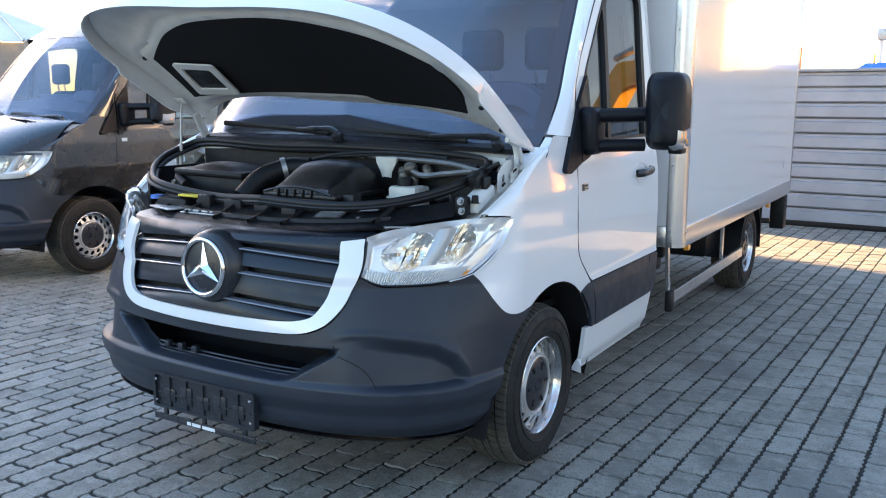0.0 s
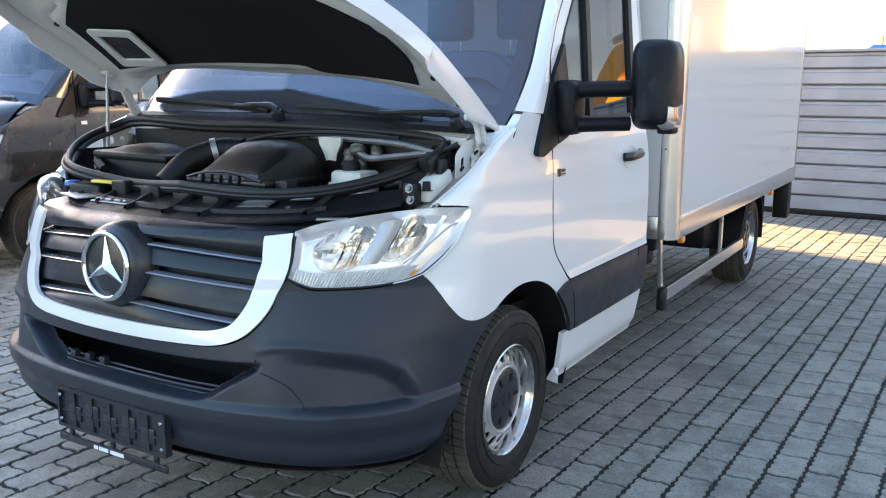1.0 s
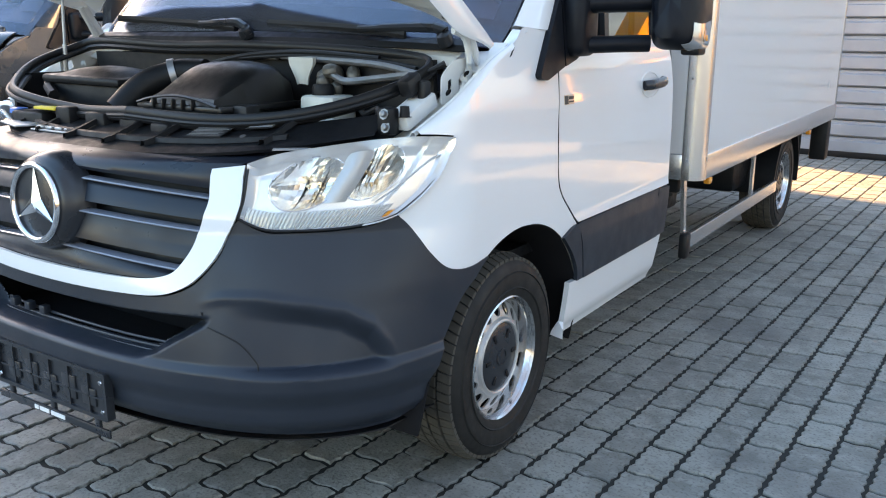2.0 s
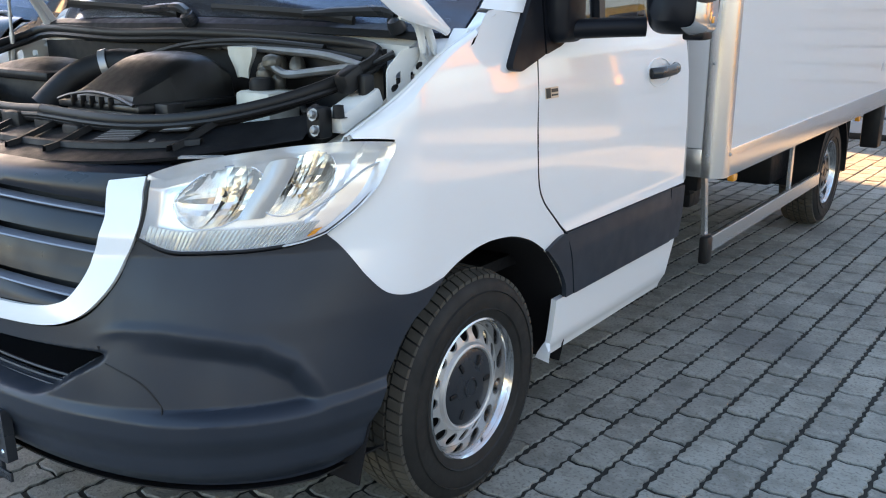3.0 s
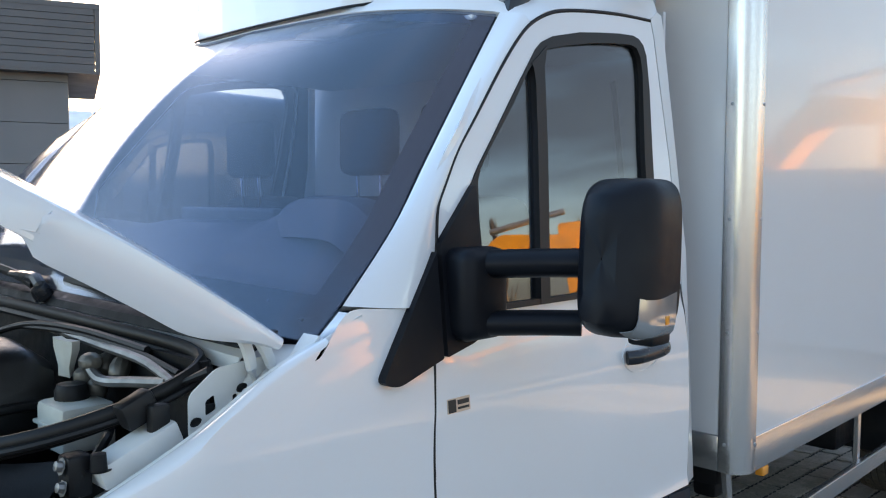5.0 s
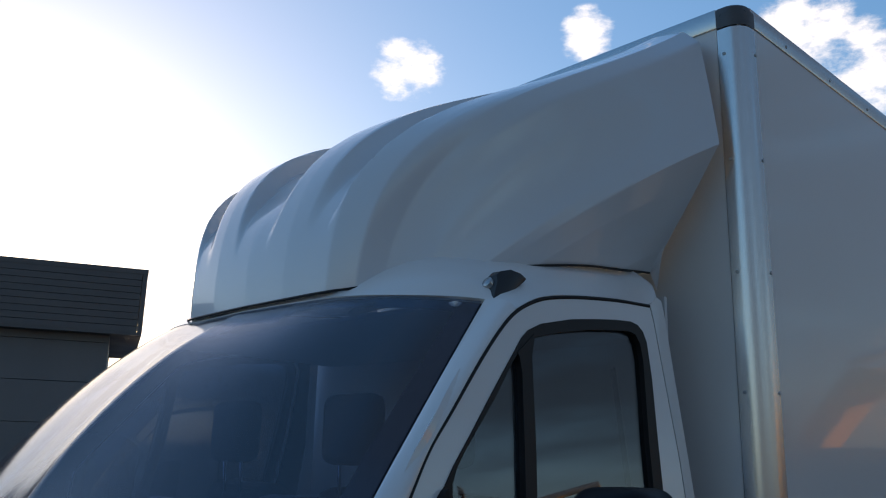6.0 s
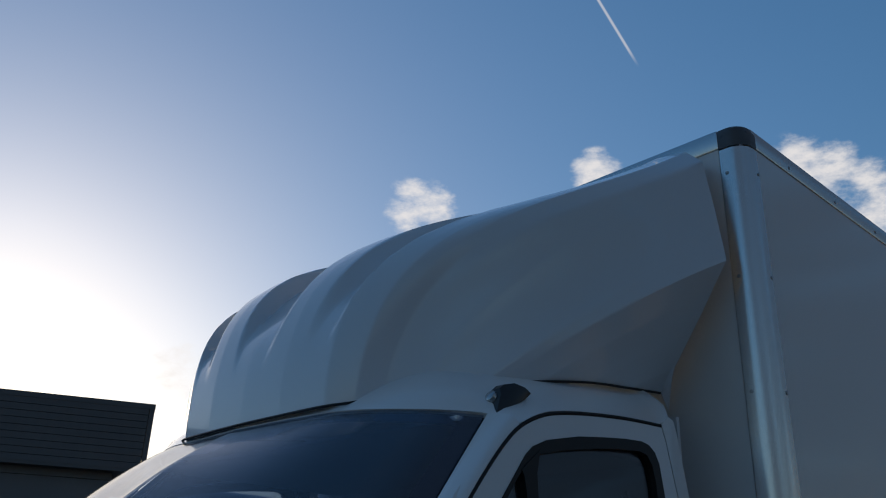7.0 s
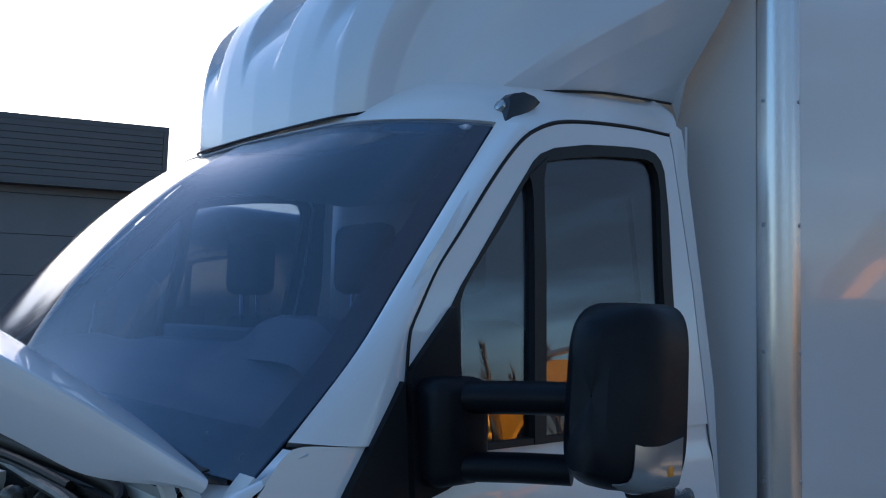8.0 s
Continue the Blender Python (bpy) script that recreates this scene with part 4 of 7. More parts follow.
def add_headlight(cab, mirrored):
    sg = -1 if mirrored else 1
    low = [(0.610, 0.222, 0.945), (0.640, 0.237, 0.928), (0.675, 0.262, 0.914), (0.725, 0.296, 0.912), (0.819, 0.381, 0.915), (0.886, 0.459, 0.927), (0.920, 0.51, 0.945)]
    high = [(0.606, 0.272, 1.080), (0.67, 0.326, 1.106), (0.765, 0.40, 1.126), (0.855, 0.487, 1.142), (0.926, 0.572, 1.149), (0.96, 0.625, 1.147), (0.985, 0.676, 1.143)]
    lft = [low[0], (0.615, 0.239, 0.991), (0.613, 0.257, 1.047), high[0]]
    rgt = [low[-1], (0.938, 0.54, 0.966), (0.963, 0.594, 1.008), (0.978, 0.635, 1.052), (0.986, 0.668, 1.11), high[-1]]
    g = skin_patch(low, high, lft, rgt, 34, 18, lambda p: 0.006)

    def put(p):
        return Vector((p.x * sg, p.y, p.z))

    lamp = part("headlight", add_grid(bmesh.new(), [[put(p) for p in r] for r in g], 0.003, False, mirrored), LENS_GLASS, cab, "clear headlight with chrome reflectors")
    lamp.visible_shadow = False
    nor = grid_normals(g)

    def inside(u, v, depth):
        """A point behind the lens, u along and v up."""
        a, b = u * 34, v * 18
        i, j = min(int(a), 33), min(int(b), 17)
        fu, fv = a - i, b - j
        p = (g[j][i] * (1 - fu) + g[j][i + 1] * fu) * (1 - fv) + (g[j + 1][i] * (1 - fu) + g[j + 1][i + 1] * fu) * fv
        return p - nor[j][i] * depth

    # housing shell behind the lens, open where the bowls sit
    bowls = ((0.285, 0.590, 0.178, 0.325), (0.612, 0.645, 0.147, 0.295))

    def depth_at(u, v):
        edge = min(u / 0.05, (1 - u) / 0.05, v / 0.08, (1 - v) / 0.10, 1)
        step = 0.016 * smooth(0.80, 0.815, u + 0.12 * (0.6 - v))
        return 0.004 + 0.034 * edge - step - 0.012 * smooth(0.80, 0.92, v)
    us, vs = np.linspace(0, 1, 90), np.linspace(0, 1, 50)
    shell = bmesh.new()
    pts = [[shell.verts.new(put(inside(u, v, depth_at(u, v)))) for u in us] for v in vs]
    for j in range(49):
        for i in range(89):
            cu, cv = (us[i] + us[i + 1]) / 2, (vs[j] + vs[j + 1]) / 2
            if any(((cu - a) / ru) ** 2 + ((cv - b) / rv) ** 2 < 0.97 for a, b, ru, rv in bowls):
                continue
            q = [pts[j][i], pts[j][i + 1], pts[j + 1][i + 1], pts[j + 1][i]]
            shell.faces.new(q[::-1] if mirrored else q)
    part("bezel", shell, LAMP_INNER, lamp, "silver lamp bezel")
    rnd = random.Random(3)
    for which, (a, b, ru, rv) in enumerate(bowls):
        # a cup of upright chrome strips, each turned a little of its own
        bm = bmesh.new()
        cols, steps = 13, 9
        for c in range(cols):
            x0, x1 = -1.03 + 2.06 * c / cols, -1.03 + 2.06 * (c + 1) / cols
            skew = rnd.uniform(-0.006, 0.006) * (0.25 if which == 0 and c < 6 else 1.0)
            grid = []
            for x, k in ((x0, -1), (x1, 1)):
                reach = math.sqrt(max(1.06 - x * x, 0.0))
                line = []
                for r in range(steps + 1):
                    y = reach * (2 * r / steps - 1)
                    q = min(x * x + y * y, 1.0)
                    ledge = 0.004 * (r % 2) if which == 1 and y < 0.1 else 0.0
                    deep = 0.034 + 0.066 * (1 - q) + (skew * k + ledge) * (1 - q)
                    line.append(put(inside(a + ru * x, min(max(b + rv * y, 0.02), 0.97), deep)))
                grid.append(line)
            add_grid(bm, grid, 0.0, False, mirrored)
        rim = [put(inside(a + ru * 1.02 * math.cos(w), min(b + rv * 1.02 * math.sin(w), 0.97), 0.030)) for w in np.linspace(0, 2 * math.pi, 41)]
        part("bowl_rim", add_tube(bmesh.new(), rim, 0.0013, 6, False), CHROME, lamp)
        bowl = part("reflector", bm, REFLECTOR, lamp, "faceted chrome reflector", smooth=0)
        c, d = inside(a, b, 0.107), inside(a, b, 0.080)
        part("bulb", add_tube(bmesh.new(), [put(c), put(c.lerp(d, 0.4)), put(c.lerp(d, 0.8)), put(d)], [0.008, 0.006, 0.006, 0.003], 12), BULB, bowl, "small amber-tinted bulb")
    rows = [[put(inside(u, v, 0.032 - 0.020 * math.sin(math.pi * k / 6) * (0.4 + 0.6 * q))) for k, u in enumerate(np.linspace(0.41 + 0.02 * q, 0.53 + 0.03 * q, 7))] for q, v in zip(np.linspace(0, 1, 5), np.linspace(0.34, 0.90, 5))]
    part("bulb_shield", add_grid(bmesh.new(), rows, 0.002, False, mirrored), DISC, lamp, "satin silver shield between the reflectors")
    # ribbed strip along the bottom
    bm = bmesh.new()
    for k in range(38):
        u0, u1 = 0.04 + 0.80 * k / 38, 0.04 + 0.80 * (k + 0.9) / 38
        rows = [[put(inside(u, v, 0.008 - 0.006 * math.sin(math.pi * t))) for t, u in ((0, u0), (0.5, (u0 + u1) / 2), (1, u1))] for v in (0.03, 0.10, 0.105, 0.17, 0.175, 0.25)]
        add_grid(bm, rows, 0.003, False, mirrored)
    part("indicator_strip", bm, LENS_WHITE, lamp, "ribbed clear indicator strip")
    bm = bmesh.new()
    rows = [[put(inside(u, v, 0.012)) for u in np.linspace(0.86, 0.90, 4)] for v in np.linspace(0.05, 0.14, 4)]
    add_grid(bm, rows, 0.003, False, mirrored)
    part("side_marker", bm, AMBER, lamp)
    # moulded line across the outer part of the bezel
    line = [put(inside(u, v, 0.016)) for u, v in ((0.70, 0.30), (0.76, 0.44), (0.83, 0.60), (0.90, 0.74), (0.97, 0.80))]
    part("bezel_line", add_tube(bmesh.new(), line, 0.0022, 6, True, 20), GALV, lamp)
    # dark tube round the lamp, coloured as the shade in its gap
    loop = [g[j][0] for j in range(18, 0, -1)] + [g[0][i] for i in range(35)] + [g[j][-1] for j in range(1, 19)]
    bm = add_tube(bmesh.new(), [put(p) for p in loop], 0.004, 6)
    part("gasket", bm, SEALING, lamp)


def add_wheel(name, truck, at, outward, front=True):
    """A steel wheel, standing upright. outward: +1 or -1 along x."""
    x, y, z = at
    wheel = new(name)
    wheel.parent = truck
    wheel.matrix_basis = pose(x, y, z, 0, 90 * outward, 0)
    tagged(wheel, "steel wheel with a black hub cover")
    eye = Matrix.Identity(4)
    half = 0.115
    prof = [(0.205, -half + 0.01), (0.235, -half - 0.004), (0.29, -half - 0.010), (0.325, -half), (0.343, -half + 0.018), (0.349, -0.07)]
    prof += [(0.352, 0.0)] + [(r, -h) for r, h in reversed(prof)]
    tyre = part("tyre", add_spin(bmesh.new(), prof, eye, 72), RUBBER, wheel, "black road tyre")
    # tread blocks
    bm = bmesh.new()
    for lane, (h0, h1) in enumerate(((-0.104, -0.066), (-0.058, -0.022), (-0.014, 0.014), (0.022, 0.058), (0.066, 0.104))):
        n = 68 if lane in (0, 4) else 60
        for k in range(n):
            a0, a1 = 2 * math.pi * (k + 0.12 + 0.5 * (lane % 2)) / n, 2 * math.pi * (k + 0.94 + 0.5 * (lane % 2)) / n
            vs = []
            for rr in (0.343, 0.360 if lane in (1, 2, 3) else 0.357):
                for a, h in ((a0, h0), (a1, h0), (a1 + 0.03, h1), (a0 + 0.03, h1)):
                    edge = 0.010 if (lane == 0 and h == h0) or (lane == 4 and h == h1) else 0
                    vs.append(bm.verts.new(((rr - edge) * math.cos(a), (rr - edge) * math.sin(a), h)))
            for f in ((4, 5, 6, 7), (0, 1, 5, 4), (1, 2, 6, 5), (2, 3, 7, 6), (3, 0, 4, 7)):
                bm.faces.new([vs[i] for i in f])
    bmesh.ops.recalc_face_normals(bm, faces=bm.faces)
    part("tread", bm, TREAD, tyre, "dusty tread blocks", smooth=0)
    # sidewall rings
    bm = bmesh.new()
    for r in (0.245, 0.30):
        add_spin(bm, [(r - 0.004, half + 0.004), (r, half + 0.0125 - abs(r - 0.29) * 0.05), (r + 0.004, half + 0.004)], eye, 60)
    part("sidewall_ring", bm, RUBBER, tyre)
    # rim with round holes
    o = 0.105
    prof = [(0.206, -half + 0.01), (0.200, -0.02), (0.205, o - 0.02), (0.214, o - 0.004), (0.217, o + 0.006), (0.212, o + 0.009), (0.204, o - 0.002), (0.198, o - 0.018), (0.194, o - 0.042), (0.191, o - 0.050)]
    rim = part("rim", add_spin(bmesh.new(), prof, eye, 72), STEEL, wheel, "silver steel rim with round holes")
    bm = bmesh.new()
    n_holes, ring_r, hr = 16, 0.165, 0.0212

    def disc(r):
        return o - 0.046 + 0.022 * smooth(0.192, 0.138, r)

    for k in range(n_holes):
        a = 2 * math.pi * k / n_holes
        da = math.pi / n_holes
        hole = [(ring_r + hr * math.cos(t), hr * 0.95 * math.sin(t) / ring_r) for t in np.linspace(0, 2 * math.pi, 17)[:-1]]
        sq = []
        for t in np.linspace(0, 2 * math.pi, 17)[:-1]:
            c, s = math.cos(t), math.sin(t)
            q = max(abs(c), abs(s))
            sq.append((0.165 + 0.027 * c / q, da * s / q))
        vo = [bm.verts.new((r * math.cos(a + b), r * math.sin(a + b), disc(r))) for r, b in sq]
        vi = [bm.verts.new((r * math.cos(a + b), r * math.sin(a + b), disc(r))) for r, b in hole]
        vb = [bm.verts.new((r * math.cos(a + b), r * math.sin(a + b), disc(r) - 0.007)) for r, b in hole]
        for i in range(16):
            j = (i + 1) % 16
            bm.faces.new((vo[i], vo[j], vi[j], vi[i]))
            bm.faces.new((vi[i], vi[j], vb[j], vb[i]))
    bmesh.ops.remove_doubles(bm, verts=bm.verts, dist=0.0006)
    bmesh.ops.recalc_face_normals(bm, faces=bm.faces)
    add_spin(bm, [(0.138, disc(0.138)), (0.132, o - 0.014), (0.126, o - 0.011), (0.121, o - 0.014), (0.118, o - 0.024), (0.10, o - 0.026)], eye, 60)
    part("wheel_disc", bm, DISC, rim, smooth=25)
    # black disc behind the holes, painted as the shade inside the wheel
    add = bmesh.new()
    add_spin(add, [(0.190, o - 0.085), (0.0, o - 0.085)], eye, 32)
    part("brake_backing", add, FELT, rim)
    cap = [(0.119, o - 0.026), (0.117, o - 0.019), (0.108, o - 0.015), (0.07, o - 0.012), (0.045, o - 0.010), (0.0, o - 0.009)]
    hub = part("hub_cover", add_spin(bmesh.new(), cap, eye, 40), GLOSS_BLACK, wheel, "black plastic hub cover")
    for k in range(6):
        slot = Matrix.Rotation(2 * math.pi * (k + 0.5) / 6, 4, "Z") @ Matrix.Translation((0.085, 0, o - 0.0125))
        bm = bmesh.new()
        add_box(bm, (-0.016, -0.007, -0.002), (0.016, 0.007, 0.0045), 0.003, slot)
        part("bolt_cover", bm, DARK, hub)
    part("centre_ring", add_spin(bmesh.new(), [(0.025, 0.0), (0.026, 0.004), (0.031, 0.004), (0.032, 0.0)], Matrix.Translation((0, 0, o - 0.0095)), 28), GLOSS_BLACK, hub)
    return wheel


# ---- the bonnet and what lies under it ----
def bonnet_len(x):
    return 0.43 + (0.05 * min(-x / 0.955, 1) ** 2 if x < 0 else 0.0) + 0.58 * max(1 - (abs(x) / 0.955) ** 4, 0) ** (1 / 2.2)


def bonnet_rear(x):
    return 0.17 * max(1 - (abs(x) / 0.93) ** 4, 0)


def add_open_bonnet(cab, paint, tilt=35.0):
    c, s = math.cos(radians(tilt)), math.sin(radians(tilt))

    def at(x, l, lift=0.0):
        """A point of the raised bonnet: l metres up from its hinge line, lift metres off its skin."""
        h = 0.072 * (1 - min(abs(x) / 0.955, 1) ** 3.6) - 0.12 * l * l + lift
        return Vector((x, 0.955 - l * c + h * s, 1.435 - (0.042 if x > 0 else 0.066) * x + l * s + h * c))

    half = [(0.953 * math.sin(a), 0.0) for a in np.linspace(0, math.pi / 2, 24)] + [(0.956, -0.02), (0.957, -0.045), (0.955, -0.07), (0.950, -0.085)]
    across = [(-x, d) for x, d in reversed(half[1:])] + half
    rows = []
    for t in np.linspace(0, 1, 24):
        row = []
        for x, d in across:
            a = max(min(x, 0.953), -0.953)
            round_off = lerp(0.12, 1, smooth(-0.06, 0.42, t)) * (1 - 0.35 * smooth(0.9, 1.0, t)) if d else 1
            row.append(at(x, lerp(bonnet_rear(a), bonnet_len(a), t), d * round_off))
        rows.append(row)
    for drop, grow in ((-0.006, 0.004), (-0.022, 0.008), (-0.045, 0.007), (-0.062, 0.002)):
        rows.append([at(x, bonnet_len(max(min(x, 0.953), -0.953)) + grow, min(d * 0.65, drop)) for x, d in across])
    bonnet = part("bonnet", add_grid(bmesh.new(), rows, 0.006), paint, cab, "raised white engine bonnet")

    def inner_at(x, t, lift):
        return at(x * 0.985, lerp(bonnet_rear(x) + 0.012, bonnet_len(x) - 0.015, t), lift)
    felt_low = [(-0.79, 0.229), (-0.62, 0.242), (-0.452, 0.259), (-0.24, 0.285), (-0.03, 0.305), (0.16, 0.31), (0.284, 0.306), (0.35, 0.268), (0.56, 0.262), (0.77, 0.262)]
    felt_high = [(-0.735, 0.565), (-0.60, 0.67), (-0.455, 0.765), (-0.27, 0.845), (-0.091, 0.885), (0.10, 0.905), (0.265, 0.90), (0.43, 0.862), (0.636, 0.775), (0.80, 0.63)]

    def felt_gap(x, l):
        """How far a point lies outside the felt."""
        low, high = table(felt_low, x), table(felt_high, x)
        dx = max(-0.76 - x, x - 0.79, 0)
        return math.hypot(dx, max(low - l, l - high, 0) * 0.85)

    def press(x, t):
        l = lerp(bonnet_rear(x) + 0.012, bonnet_len(x) - 0.015, t)
        d = felt_gap(x, l)
        rim = smooth(0.0, 0.10, t) * smooth(1.0, 0.90, t) * smooth(0.953, 0.90, abs(x))
        return -0.012 - rim * (0.034 * smooth(0.15, 0.03, d) - 0.016 * math.exp(-((d - 0.055) / 0.014) ** 2))
    xin = np.sin(np.linspace(-math.pi / 2, math.pi / 2, 75)) * 0.94
    bm = add_grid(bmesh.new(), [[inner_at(x, t, press(x, t)) for x in xin] for t in np.linspace(0, 1, 44)], 0.003)
    inner = part("inner_panel", bm, WHITE_IN, bonnet, "white painted inner panel of the bonnet")
    felt = part("felt", bmesh.new(), FELT, bonnet, "black insulating felt")
    bm = bmesh.new()
    rows = coons([(*p, 0) for p in felt_low], [(*p, 0) for p in felt_high], [(*felt_low[0], 0), (*felt_high[0], 0)], [(*felt_low[-1], 0), (0.825, 0.44, 0), (*felt_high[-1], 0)], 48, 16)
    add_grid(bm, [[at(q.x, q.y, -0.050) for q in r] for r in rows], 0.010)
    bm.to_mesh(felt.data)
    bm.free()
    duct = [(-0.635, 0.545), (-0.40, 0.53), (-0.445, 0.278), (-0.705, 0.278)]
    # duct frame on the felt
    ins = [(-0.615, 0.500), (-0.452, 0.488), (-0.480, 0.322), (-0.655, 0.324)]
    bm = add_plate(bmesh.new(), rounded(duct, 0.02), [rounded(ins, 0.012)], lambda a, b, d: at(a, b, -0.064 - d * 0.3), 0.03)
    duct_ob = part("air_duct", bm, WHITE_IN, bonnet, "white framed air duct opening")
    bm = add_plate(bmesh.new(), rounded(ins, 0.012), [], lambda a, b, d: at(a, b, -0.0625 - d), 0.001)
    part("duct_grid", bm, DARK, duct_ob)
    # rubber buffers
    for x, l in ((-0.80, 0.56), (0.86, 0.32), (0.88, 0.16)):
        bm = add_spin(bmesh.new(), [(0.0, 0.006), (0.010, 0.006), (0.012, 0.0)], Matrix.Translation(at(x, l, -0.036)) @ Vector((0, -s, -c)).to_track_quat("Z", "Y").to_matrix().to_4x4(), 10)
        part("buffer", bm, DARK, inner)
    # hinges and gas strut
    for sg in (1, -1):
        bm = bmesh.new()
        for dy in (0.0, 0.05):
            add_tube(bm, [(sg * 0.885, 0.90 + dy, 1.25), (sg * 0.89, 0.93 + dy, 1.32), (sg * 0.895, 0.90 + dy * 0.6, 1.41), (sg * 0.89, 0.84 + dy * 0.4, 1.475 - 0.04 * sg)], 0.009, 8, smooth_path=10, flat=1.6)
        add_spin(bm, [(0.0, 0.014), (0.013, 0.012), (0.013, -0.012), (0, -0.014)], pose(sg * 0.888, 0.915, 1.29, 0, 90, 0), 12)
        part("hinge", bm, WHITE_IN, bonnet, "white steel bonnet hinge")
    bm = add_tube(bmesh.new(), [(-0.93, 0.77, 1.20), at(-0.92, 0.19, -0.03)], 0.006, 10)
    add_tube(bm, [(-0.93, 0.77, 1.20), Vector((-0.93, 0.77, 1.20)).lerp(at(-0.92, 0.19, -0.03), 0.45)], 0.009, 10)
    part("gas_strut", bm, GALV, bonnet)
    bm = bmesh.new()
    add_box(bm, (-0.03, -0.02, -0.006), (0.03, 0.02, 0.006), 0.004, Matrix.Translation(at(-0.92, 0.19, -0.03)) @ Matrix.Rotation(radians(-tilt), 4, "X"))
    part("strut_bracket", bm, WHITE_IN, bonnet)


def add_closed_bonnet(cab, paint):
    xs = np.sin(np.linspace(-math.pi / 2, math.pi / 2, 41)) * 0.955
    rows = []
    for t in np.linspace(0, 1, 18):
        row = []
        for x in xs:
            yf = skin(to_skin((abs(x), 0.05 + 0.6 * (abs(x) / 0.955) ** 3, 1.10)).x, 1.10).y
            yb = 0.955 - 0.06 * (1 - (x / 0.955) ** 2)
            y = lerp(yb, max(yf, 0.1) + 0.0, t)
            zb = 1.395 + 0.045 * (1 - (x / 0.955) ** 2)
            row.append(Vector((x, y, lerp(zb, 1.115, t ** 1.5))))
        rows.append(row)
    bonnet = part("bonnet", add_grid(bmesh.new(), rows, 0.01, False, False), paint, cab, "closed dark bonnet")
    bm = bmesh.new()
    for sg in (1, -1):
        for k in range(5):
            y = 0.66 + 0.035 * k
            add_box(bm, (sg * 0.40 - 0.16, y, 1.345 + 0.030 * k), (sg * 0.40 + 0.16, y + 0.02, 1.352 + 0.030 * k), 0.003)
    part("bonnet_vent", bm, DARK, bonnet)


